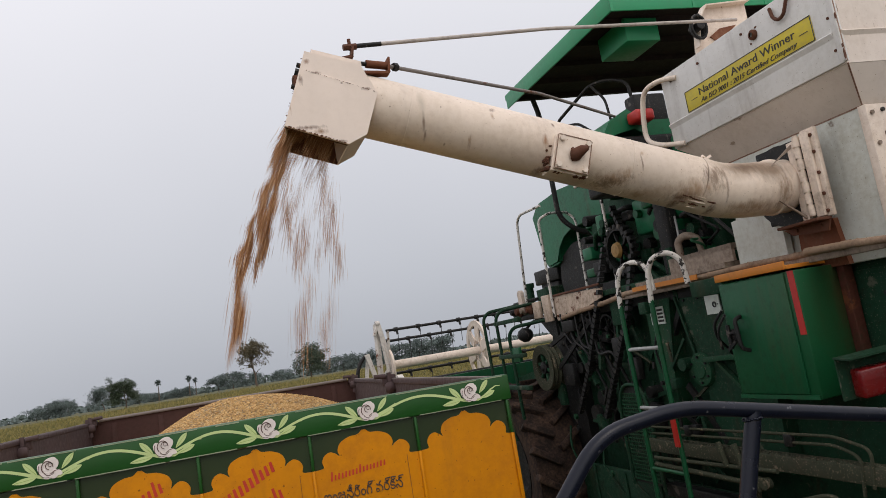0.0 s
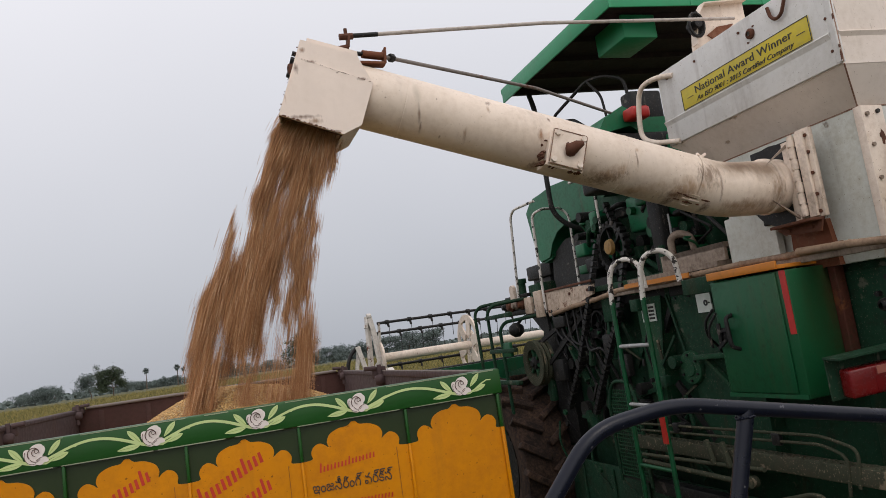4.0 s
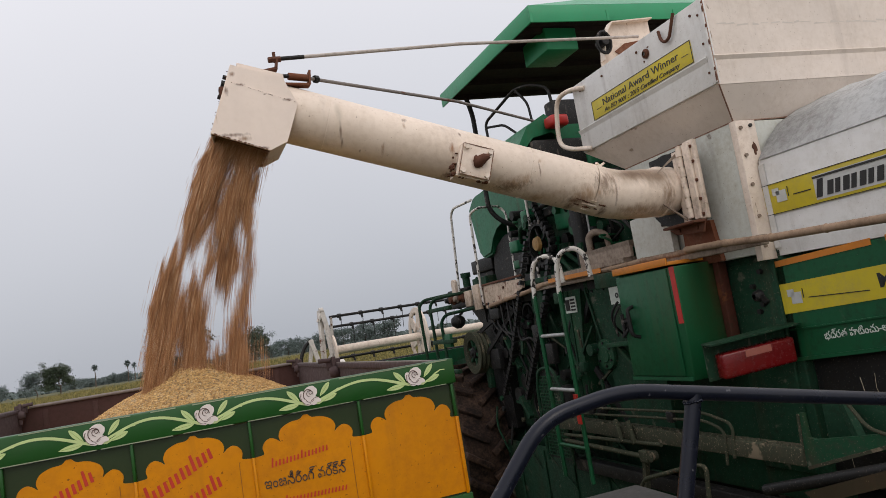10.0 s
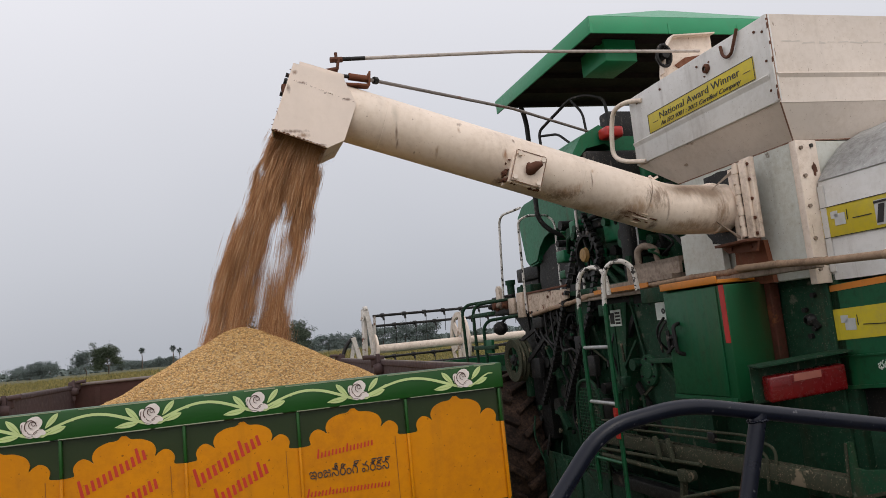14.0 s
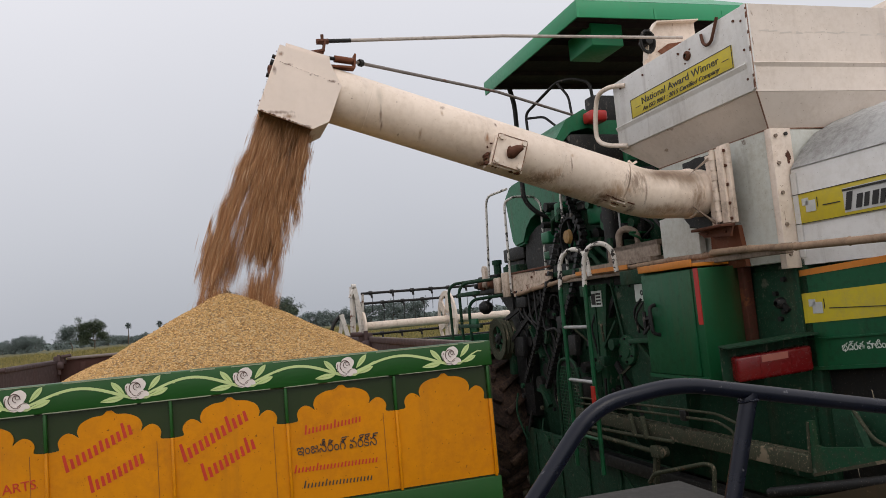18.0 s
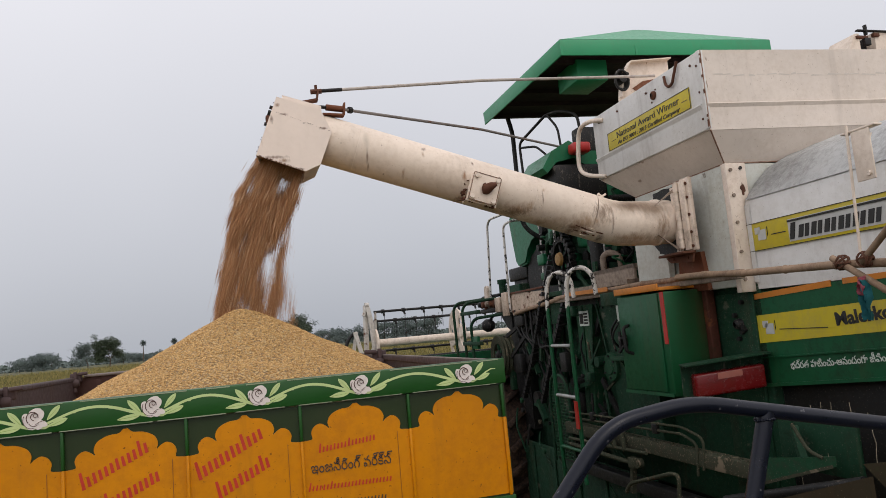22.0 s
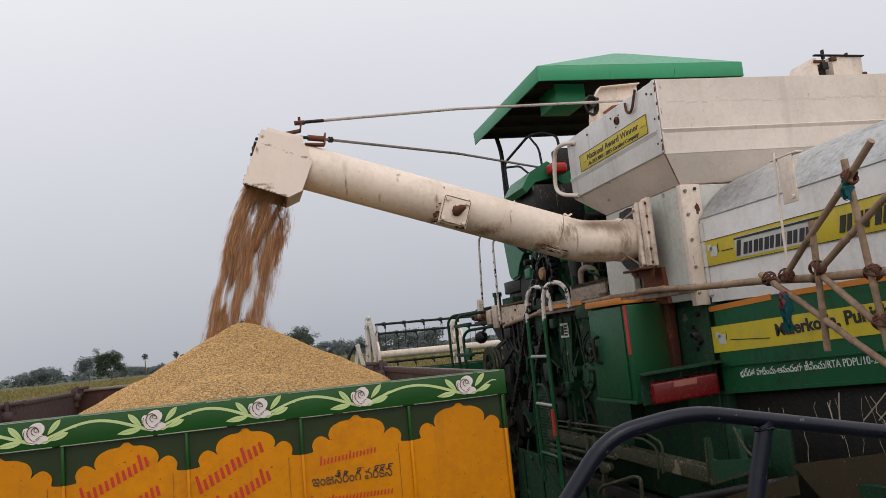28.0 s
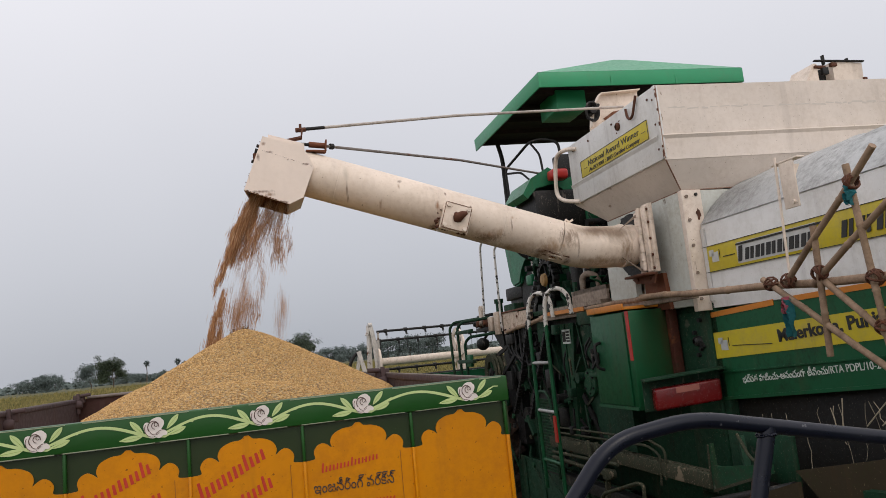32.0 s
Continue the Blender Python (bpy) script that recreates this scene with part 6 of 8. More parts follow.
        part("bolt", bm, BLACK, low)
    # edge beam above the body and cream ledge
    bm = bms()
    beam(bm, (1.62, 1.36, 2.045), (1.62, 3.62, 2.055), 0.05, 0.05, bevel=0.004)
    part("edge_beam", bm, STAINED, P, "cream edge beam along the body")
    bm = bms()
    box(bm, 1.60, 1.80, 2.45, 3.35, 2.09, 2.12)
    box(bm, 1.64, 1.66, 2.42, 3.0, 2.12, 2.22)
    box(bm, 1.64, 1.80, 2.42, 2.98, 2.19, 2.22)
    part("ledge_plate", bm, STAINED, P)
    bm = bms()
    prism(bm, [(2.66, 2.058), (3.34, 2.066), (3.34, 2.094), (2.66, 2.088)], "x", 1.560, 1.566)
    part("orange_stripe", bm, ORANGE, P)
    # lower frame and pipes
    for z, dx, mat in ((1.025, 0, MUD), (0.72, 0.08, BLACK)):
        bm = bms()
        beam(bm, (1.52 + dx, 1.27, z + 0.044), (1.52 + dx, 3.4, z + 0.05), 0.08, 0.08, bevel=0.005)
        part("frame_beam", bm, mat, low)
    for k, z in enumerate((1.24, 1.20)):
        bm = bms()
        pipe(bm, bent([(1.48, 3.3, z - 0.045), (1.48, 1.85, z - 0.008), (1.48, 1.66 + 0.06 * k, z - 0.05), (1.48, 1.69 + 0.06 * k, z - 0.22)], 0.05), 0.008, 8)
        part("hydraulic_pipe", bm, MUD, low)
    bm = bms()
    rm = random.Random(5)
    for k in range(160):
        y = 1.29 + 2.05 * rm.random()
        r = rm.uniform(0.004, 0.012)
        c = Vector((1.50 + rm.uniform(-0.02, 0.03), y, 1.112))
        ring = [(c.x + r * math.cos(a) * rm.uniform(0.7, 1.2), c.y + 2 * r * math.sin(a) * rm.uniform(0.7, 1.2)) for a in (0, 1.05, 2.09, 3.14, 4.19, 5.24)]
        loft(bm, [(p[0], p[1], 1.104) for p in ring], [(c.x + 0.5 * (p[0] - c.x), c.y + 0.5 * (p[1] - c.y), 1.112 + r * 0.7) for p in ring])
    tagged(part("mud_crust", bm, MUD, low, "dried mud and chaff on the frame beam"), kind="stuff")
    for y in (2.65, 2.52):
        bm = bms()
        beam(bm, (1.46, y, 1.15), (1.45, y - 0.05, 1.02), 0.025, 0.03, bevel=0.004)
        part("stay", bm, MUD, low)
    for y in (2.9, 2.1):
        bm = bms()
        box(bm, 1.465, 1.495, y, y + 0.05, 1.165, 1.225, 0.006)
        part("pipe_clip", bm, BLACK, low)
    bm = bms()
    pipe(bm, [(1.46, 3.3, 1.005), (1.46, 2.73, 1.02), (1.46, 2.23, 1.037)], 0.012, 8)
    pipe(bm, [(1.46, 3.3, 0.965), (1.46, 2.42, 0.952)], 0.016, 8)
    box(bm, 1.44, 1.49, 2.36, 2.44, 0.92, 0.99, 0.008)
    cyl(bm, (1.44, 2.33, 0.965), (1.48, 2.33, 0.965), 0.03, 10)
    beam(bm, (1.47, 2.42, 0.93), (1.47, 2.46, 0.76), 0.03, 0.03)
    part("shaker_rod", bm, MUD, low)
    bm = bms()
    prism(bm, [(1.285, 1.025), (1.262, 1.020), (0.80, 1.170), (0.80, 1.212), (1.20, 1.150), (1.236, 1.155), (1.240, 1.262), (1.268, 1.258)], "x", 1.50, 1.52)
    part("sieve_box_side", bm, DIMG, low)
    bm = bms()
    beam(bm, (1.497, 1.262, 1.022), (1.497, 0.80, 1.172), 0.006, 0.014)
    beam(bm, (1.497, 1.279, 1.03), (1.497, 1.262, 1.255), 0.006, 0.012)
    part("folded_edge", bm, MUD, low)
    bm = bms()
    box(bm, 1.60, 1.62, 0.75, 1.22, 1.10, 1.33, 0.004)
    beam(bm, (1.56, 1.07, 1.30), (1.52, 0.99, 1.17), 0.03, 0.05)
    part("sieve_box_wall", bm, DARKG, low)
    bm = bms()
    pipe(bm, [(1.46, 1.50, 0.90), (1.46, 0.60, 1.145)], 0.026, 12)
    part("return_pipe", bm, BLACK, low)
    bm = bms()
    prism(bm, [(1.25, 0.935), (0.55, 1.18), (0.55, 1.10), (0.86, 1.012), (1.18, 0.90)], "x", 1.43, 1.45)
    part("chaff_board", bm, CHAFF, low, "brown chaff-stained board")
    bm = bms()
    prism(bm, [(0.66, 1.20), (0.10, 1.32), (-0.1, 1.30), (0.18, 0.98), (0.42, 1.0)], "x", 1.52, 1.54)
    part("chaff_funnel", bm, CHAFF, low, "mud-brown chaff funnel")
    bm = bms()
    beam(bm, (1.50, 0.25, 1.16), (1.50, -0.8, 1.24), 0.05, 0.05)
    part("shaker_bar", bm, DARKG, low)
    bm = bms()
    pipe(bm, bent([(1.50, 1.01, 1.33), (1.50, 0.93, 1.22), (1.50, 0.85, 1.20)], 0.05), 0.008, 8)
    part("crank_arm", bm, MUD, low)
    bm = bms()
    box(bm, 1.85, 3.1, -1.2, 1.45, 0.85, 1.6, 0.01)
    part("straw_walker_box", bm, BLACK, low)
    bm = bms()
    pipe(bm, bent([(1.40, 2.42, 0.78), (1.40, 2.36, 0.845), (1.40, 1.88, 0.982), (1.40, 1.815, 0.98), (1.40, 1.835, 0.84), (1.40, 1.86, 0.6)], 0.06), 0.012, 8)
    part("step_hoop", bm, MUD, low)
    # Added black block puts shade under the body and hides bright ground.
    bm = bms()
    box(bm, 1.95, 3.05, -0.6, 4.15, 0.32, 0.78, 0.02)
    part("under_shade_block", bm, BLACK, low)
    # Dark sheet added over the bright ground, standing for underside shade.
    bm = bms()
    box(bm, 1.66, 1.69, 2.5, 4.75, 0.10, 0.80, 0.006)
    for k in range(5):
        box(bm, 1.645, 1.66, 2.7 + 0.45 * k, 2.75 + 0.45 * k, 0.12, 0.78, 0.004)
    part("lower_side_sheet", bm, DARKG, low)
    # ladder
    for y in (3.10, 2.765):
        bm = bms()
        pipe(bm, bent([(1.30, y, 0.78), (1.30, y, 1.97), (1.30, y - 0.02, 2.14), (1.32, y - 0.055, 2.222), (1.37, y - 0.145, 2.238), (1.41, y - 0.20, 2.18), (1.42, y - 0.205, 2.04)], 0.07, 6), 0.0145, 10)
        part("ladder_stile", bm, GREEN, P)
        bm = bms()
        pipe(bm, bent([(1.30, y, 1.97), (1.30, y - 0.02, 2.14), (1.32, y - 0.055, 2.222), (1.37, y - 0.145, 2.238), (1.41, y - 0.20, 2.18), (1.42, y - 0.205, 2.04)], 0.07, 6), 0.0158, 10)
        part("ladder_grip", bm, GUARDW, P, "worn cream grip of the ladder")
    for z in (1.71, 1.357, 0.995):
        bm = bms()
        pipe(bm, [(1.30, 3.10, z), (1.30, 2.765, z)], 0.012, 8)
        part("rung", bm, GALV if z > 1.2 else GREEN, P)
    bm = bms()
    box(bm, 1.278, 1.288, 2.745, 2.785, 1.15, 1.335)
    part("red_reflector", bm, REDT, P)
    # perforated guard
    bm = bms()
    prism(bm, [(3.34, 0.8), (3.68, 0.8), (3.68, 1.30), (3.62, 1.43), (3.5, 1.48), (3.40, 1.43), (3.34, 1.30)], "x", 1.52, 1.53)
    gd = part("guard_sheet", bm, BLACK, P)
    bm = bms()
    for i in range(13):
        y = 3.36 + i * 0.025
        box(bm, 1.512, 1.516, y, y + 0.007, 0.82, 1.40)
    for i in range(24):
        z = 0.82 + i * 0.025
        box(bm, 1.508, 1.512, 3.35, 3.67, z, z + 0.007)
    part("guard_mesh", bm, DIMG, gd)
    bm = bms()
    pipe(bm, bent([(1.505, 3.33, 0.78), (1.505, 3.33, 1.30), (1.505, 3.40, 1.46), (1.505, 3.62, 1.46), (1.505, 3.69, 1.30), (1.505, 3.69, 0.78)], 0.09), 0.012, 8)
    part("guard_rim", bm, DARKG, gd)

    # ---- drive wheels ----
    def wheel(x, y, z, r, w, lugs):
        bm = bms()
        h = w / 2
        lathe(bm, [(r * 0.56, -h * 0.8), (r * 0.80, -h), (r * 0.93, -h * 0.95), (r * 0.95, -h * 0.5), (r * 0.955, 0), (r * 0.95, h * 0.5), (r * 0.93, h * 0.95), (r * 0.80, h), (r * 0.56, h * 0.8), (r * 0.56, -h * 0.8)], (x, y, z), 48)
        ty = part("tyre", bm, RUBBER, P, "muddy deep-lugged tractor tyre")
        for k in range(lugs):
            for s in (-1, 1):
                a = 2 * math.pi * (k + 0.5 * (s > 0)) / lugs
                da = 0.20
                a0, a1 = a, a + da
                p = Vector((x + s * h * 0.99, y + math.cos(a0) * r * 0.955, z + math.sin(a0) * r * 0.955))
                q = Vector((x + s * h * 0.05, y + math.cos(a1) * r * 0.965, z + math.sin(a1) * r * 0.965))
                rad = Vector((0, math.cos((a0 + a1) / 2), math.sin((a0 + a1) / 2)))
                m = Matrix.Translation((p + q) / 2)
                u = (q - p).normalized()
                v = rad.cross(u).normalized()
                mm = m @ Matrix((u, v, u.cross(v))).transposed().to_4x4()
                l = (q - p).length
                bm = bms()
                box(bm, -l / 2 - 0.02, l / 2, -0.028, 0.028, -0.05, 0.045, 0.008, mm)
                part("lug", bm, RUBBER, ty)
        bm = bms()
        lathe(bm, [(0.001, -h * 0.3), (r * 0.25, -h * 0.3), (r * 0.30, -h * 0.5), (r * 0.48, -h * 0.45), (r * 0.57, -h * 0.85), (r * 0.57, h * 0.8), (r * 0.3, h * 0.3), (0.001, h * 0.3)], (x, y, z), 36)
        part("rim", bm, BLACK, ty)
        return ty
    wheel(1.50, 5.46, 0.735, 0.735, 0.46, 20)
    wheel(3.55, 5.46, 0.735, 0.735, 0.46, 20)
    wheel(1.95, 0.05, 0.45, 0.45, 0.28, 18)
    wheel(3.10, 0.05, 0.45, 0.45, 0.28, 18)
    bm = bms()
    cyl(bm, (1.5, 5.46, 0.735), (3.55, 5.46, 0.735), 0.12, 16)
    box(bm, 1.80, 3.25, 4.5, 5.65, 0.62, 0.95, 0.02)
    part("front_axle", bm, DARKG, P)
    bm = bms()
    cyl(bm, (1.95, 0.05, 0.45), (3.1, 0.05, 0.45), 0.07, 14)
    beam(bm, (2.5, 0.05, 0.45), (2.5, 0.05, 0.9), 0.14)
    part("rear_axle", bm, DARKG, P)

    # ---- belts, pulleys, chains on the side ----
    def pulley(c, r, w, spokes, mat, label=""):
        bm = bms()
        lathe(bm, [(r * 0.86, -w), (r, -w), (r * 0.93, 0), (r, w), (r * 0.86, w), (r * 0.86, -w)], c, 30)
        lathe(bm, [(0.001, -w * 1.3), (r * 0.2, -w * 1.3), (r * 0.2, w * 1.3), (0.001, w * 1.3)], c, 14)
        pu = part("pulley", bm, mat, P, label)
        for k in range(spokes):
            a = 2 * math.pi * k / spokes
            bm = bms()
            beam(bm, c, (c[0], c[1] + math.cos(a) * r * 0.9, c[2] + math.sin(a) * r * 0.9), w * 0.8, r * 0.09)
            part("spoke", bm, mat, pu)
        return pu
    bm = bms()
    c = (1.56, 4.82, 1.60)
    lathe(bm, [(0.118, -0.055), (0.19, -0.062), (0.195, -0.055), (0.175, -0.038), (0.195, -0.020), (0.175, 0.0), (0.195, 0.020), (0.175, 0.038), (0.195, 0.058), (0.118, 0.055), (0.118, -0.055)], c, 40)
    lathe(bm, [(0.001, -0.01), (0.118, -0.005), (0.118, 0.02), (0.001, 0.02)], c, 30)
    pu = part("pulley", bm, MUD, P, "grimy multi-groove belt pulley")
    bm = bms()
    lathe(bm, [(0.001, -0.075), (0.025, -0.075), (0.03, -0.06), (0.052, -0.055), (0.058, 0.0)], c, 16)
    part("hub", bm, BLACK, pu)
    for k in range(6):
        bm = bms()
        a = 2 * math.pi * k / 6 + 0.3
        beam(bm, (c[0] - 0.03, c[1] + 0.04 * math.cos(a), c[2] + 0.04 * math.sin(a)), (c[0] - 0.03, c[1] + 0.12 * math.cos(a), c[2] + 0.12 * math.sin(a)), 0.03, 0.026, bevel=0.004)
        part("spoke", bm, DIMG, pu)
    pulley((1.745, 3.665, 2.39), 0.17, 0.025, 5, BLACK, "dark chain sprocket with a brass hub")
    pulley((1.70, 3.95, 1.85), 0.11, 0.025, 5, BLACK)
    pulley((1.72, 4.25, 1.92), 0.09, 0.02, 4, BLACK)
    pulley((1.66, 3.9, 1.15), 0.14, 0.025, 5, BLACK)
    bm = bms()
    lathe(bm, [(0.001, -0.05), (0.05, -0.045), (0.06, -0.02)], (1.725, 3.645, 2.39), 14)
    part("brass_hub", bm, BRASS, P)
    for k in range(20):
        a = 2 * math.pi * k / 20
        bm = bms()
        m = Matrix.Translation((1.745, 3.665 + 0.175 * math.cos(a), 2.39 + 0.175 * math.sin(a))) @ pose(0, 0, 0, math.degrees(a), 0, 0)
        box(bm, -0.028, 0.028, -0.016, 0.016, -0.017, 0.017, 0.003, m)
        part("chain_link", bm, BLACK, P)
    # Added black panel blocks the sky seen below the edge beam.
    bm = bms()
    box(bm, 1.70, 1.79, 2.45, 4.7, 1.97, 2.088, 0.004)
    part("gap_fill_panel", bm, BLACK, P)
    def chain(a, b, w=0.036, step=0.046):
        bm = bms()
        a, b = Vector(a), Vector(b)
        n = int((b - a).length / step)
        u = (b - a).normalized()
        for k in range(n):
            c = a + u * step * (k + 0.5)
            m = Matrix.Translation(c) @ u.to_track_quat("Y", "X").to_matrix().to_4x4()
            box(bm, -w / 2, w / 2, -step * 0.36, step * 0.36, -w * 0.6, w * 0.6, 0.0, m)
        return part("drive_chain", bm, BLACK, P, "oily roller chain")
    for a, b in (((1.72, 3.85, 2.45), (1.60, 3.87, 2.06)), ((1.60, 3.87, 2.06), (1.60, 4.18, 1.57)), ((1.60, 4.18, 1.57), (1.60, 4.50, 1.19)), ((1.72, 3.50, 2.34), (1.60, 3.503, 1.936)), ((1.60, 3.503, 1.936), (1.60, 3.79, 1.567)), ((1.60, 3.79, 1.567), (1.60, 4.07, 1.19)), ((1.74, 3.546, 2.444), (1.76, 3.711, 2.737))):
        chain(a, b)
    for a, b in (((1.57, 4.68, 1.56), (1.66, 4.10, 1.95)), ((1.57, 4.80, 1.755), (1.68, 4.1, 2.02)), ((1.66, 4.28, 2.0), (1.66, 4.0, 1.8)), ((1.66, 4.12, 1.95), (1.66, 3.75, 0.9))):
        bm = bms()
        beam(bm, a, b, 0.02, 0.035)
        part("belt", bm, BLACK, P)
    for k in range(5):
        bm = bms()
        y = 4.55 - 0.12 * k
        pipe(bm, bent([(1.62, y, 2.02), (1.60, y - 0.05, 1.85 - 0.05 * k), (1.63, y - 0.2, 1.7), (1.68, y - 0.3, 1.4)], 0.1), 0.011, 6)
        part("hose", bm, BLACK, P)

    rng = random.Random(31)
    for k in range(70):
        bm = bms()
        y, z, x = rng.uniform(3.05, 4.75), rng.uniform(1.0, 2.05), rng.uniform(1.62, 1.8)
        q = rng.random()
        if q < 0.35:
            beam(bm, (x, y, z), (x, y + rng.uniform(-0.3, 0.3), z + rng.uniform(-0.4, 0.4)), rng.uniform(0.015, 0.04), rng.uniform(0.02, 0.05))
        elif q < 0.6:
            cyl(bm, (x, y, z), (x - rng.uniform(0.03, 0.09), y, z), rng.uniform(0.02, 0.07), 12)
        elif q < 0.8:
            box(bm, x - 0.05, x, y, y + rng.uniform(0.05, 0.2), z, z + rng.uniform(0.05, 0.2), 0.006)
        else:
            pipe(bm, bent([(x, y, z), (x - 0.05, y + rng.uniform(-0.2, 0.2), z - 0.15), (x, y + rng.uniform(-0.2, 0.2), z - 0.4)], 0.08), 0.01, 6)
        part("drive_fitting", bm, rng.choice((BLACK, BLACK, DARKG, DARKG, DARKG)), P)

    rng = random.Random(77)
    for k in range(60):
        bm = bms()
        y, z = rng.uniform(3.0, 4.7), rng.uniform(0.75, 2.0)
        x = rng.uniform(1.60, 1.76)
        q = rng.random()
        if q < 0.4:
            bolt(bm, (x, y, z), (-1, 0, 0), rng.uniform(0.012, 0.025), 0.02)
        elif q < 0.75:
            pipe(bm, bent([(x, y, z), (x - 0.03, y + rng.uniform(-0.15, 0.15), z - 0.1), (x, y + rng.uniform(-0.25, 0.25), z - 0.3)], 0.05), rng.uniform(0.004, 0.009), 6)
        else:
            beam(bm, (x, y, z), (x, y + rng.uniform(-0.2, 0.2), z + rng.uniform(-0.2, 0.2)), 0.01, rng.uniform(0.015, 0.03))
        part("drive_fitting", bm, rng.choice((BLACK, DARKG, DIMG, MUD)), P)

    # ---- driver's platform, engine and canopy ----
    bm = bms()
    box(bm, 1.645, 3.4, 2.72, 5.0, 2.09, 2.13, 0.004)
    box(bm, 1.98, 3.4, 5.002, 6.36, 2.09, 2.13, 0.004)
    deck = part("platform_deck", bm, DARKG, P)
    bm = bms()
    prism(bm, [(4.66, 2.18), (3.84, 2.155), (3.86, 2.08), (4.40, 1.975), (4.61, 1.972)], "x", 1.618, 1.638)
    dp = part("deck_side_plate", bm, DECKRUST, deck, "rusty cream edge plate of the platform")
    for y_, z_ in ((4.62, 2.15), (4.58, 2.01), (4.45, 2.0), (4.2, 2.12), (3.92, 2.12)):
        bm = bms()
        bolt(bm, (1.618, y_, z_), (-1, 0, 0), 0.012, 0.010)
        part("bolt", bm, RUST, dp)
    bm = bms()
    box(bm, 1.606, 1.619, 3.84, 4.66, 2.172, 2.190, 0.003)
    part("rusty_edge", bm, RUST, dp)
    bm = bms()
    prism(bm, [(4.501, 2.131), (4.501, 2.684), (5.227, 2.684), (5.394, 2.595), (5.506, 2.528), (5.551, 2.349), (5.501, 2.131)], "x", 2.2, 2.75)
    bmesh.ops.bevel(bm, geom=bm.edges[:], offset=0.02, segments=2, affect="EDGES")
    part("engine_block", bm, BLACK, deck, "oily black engine block on the platform")
    bm = bms()
    box(bm, 2.27, 2.6, 5.72, 6.28, 2.395, 2.545, 0.015)
    box(bm, 2.3, 2.5, 5.8, 6.2, 2.13, 2.396, 0.01)
    part("battery_box", bm, BLACK, deck)
    bm = bms()
    prism(bm, [(4.60, 0.9), (4.60, 2.06), (4.92, 2.06), (4.98, 1.8), (4.96, 0.9)], "x", 1.72, 2.0)
    part("feeder_side_panel", bm, BLACK, deck)
    bm = bms()
    box(bm, 1.95, 3.1, 2.85, 4.2, 2.131, 3.0, 0.05)
    eng = part("engine_cover", bm, DARKG, P, "green engine cowling over a dark engine bay")
    bm = bms()
    prism(bm, [(4.194, 2.801), (4.138, 3.160), (5.205, 3.205), (5.677, 3.182), (5.834, 3.070), (5.722, 2.576), (5.654, 2.509), (5.430, 2.531), (5.362, 2.688), (5.227, 2.778), (5.048, 2.801)], "x", 2.15, 2.70)
    bmesh.ops.bevel(bm, geom=bm.edges[:], offset=0.02, segments=2, affect="EDGES")
    part("side_cowl", bm, ENGG, eng)
    bm = bms()
    box(bm, 1.84, 2.0, 2.95, 3.52, 2.72, 3.02, 0.03)
    part("rear_cowl", bm, ENGG, eng)
    bm = bms()
    box(bm, 1.83, 1.96, 3.30, 3.56, 2.46, 2.715, 0.02)
    box(bm, 1.85, 1.96, 2.90, 3.27, 2.50, 2.60, 0.02)
    part("side_cover", bm, ENGG, eng)
    for y_ in (3.06, 3.13):
        bm = bms()
        pipe(bm, [(1.80, y_, 2.50), (1.80, y_, 2.36)], 0.008, 8)
        part("fuel_line", bm, GALV, eng)
    for y, z, w, h in ((3.9, 2.55, 0.10, 0.16), (3.25, 2.62, 0.12, 0.10), (4.15, 2.40, 0.14, 0.10), (3.7, 2.32, 0.12, 0.12)):
        bm = bms()
        box(bm, 1.78, 1.94, y, y + w, z, z + h, 0.012)
        part("green_housing", bm, ENGG, eng)
    rng = random.Random(8)
    for k in range(60):
        bm = bms()
        y, z = rng.uniform(2.8, 4.3), rng.uniform(2.2, 2.85)
        if rng.random() < 0.5:
            cyl(bm, (1.95, y, z), (1.95 - rng.uniform(0.05, 0.22), y, z), rng.uniform(0.02, 0.05), 12)
        elif rng.random() < 0.5:
            pipe(bm, bent([(1.95, y, z), (1.95 - rng.uniform(0.1, 0.2), y, z), (1.85, y + rng.uniform(-0.3, 0.3), z + rng.uniform(-0.3, 0.1)), (1.95, y + rng.uniform(-0.3, 0.3), z - 0.3)], 0.05), rng.uniform(0.008, 0.02), 8)
        else:
            box(bm, 1.95 - rng.uniform(0.05, 0.2), 1.95, y, y + rng.uniform(0.06, 0.2), z, z + rng.uniform(0.05, 0.15), 0.01)
        part("engine_fitting", bm, rng.choice((BLACK, BLACK, BLACK, DARKG, GREEN)), eng)
    bm = bms()
    pipe(bm, bent([(1.76, 3.03, 2.13), (1.76, 3.03, 2.33), (1.78, 2.98, 2.36), (1.84, 2.93, 2.33), (1.86, 2.92, 2.13)], 0.04), 0.024, 12)
    part("intake_pipe", bm, STAINED, eng)
    bm = bms()
    prism(bm, [(1.35, 3.023), (1.434, 3.149), (1.584, 3.232), (1.668, 3.182), (1.701, 3.115), (1.768, 3.149), (1.968, 3.149), (1.968, 3.048), (1.718, 3.032), (1.618, 3.098), (1.467, 3.065), (1.384, 2.982)], "y", 3.03, 3.489)
    part("dash_cowl", bm, ENGG, P, "green folded dashboard cowl")
    bm = bms()
    box(bm, 1.434, 1.926, 2.988, 3.448, 2.731, 3.04, 0.02)
    part("dash_body", bm, BLACK, P)
    bm = bms()
    box(bm, 1.74, 1.84, 3.08, 3.20, 2.131, 2.731, 0.02)
    part("dash_column", bm, BLACK, P)
    bm = bms()
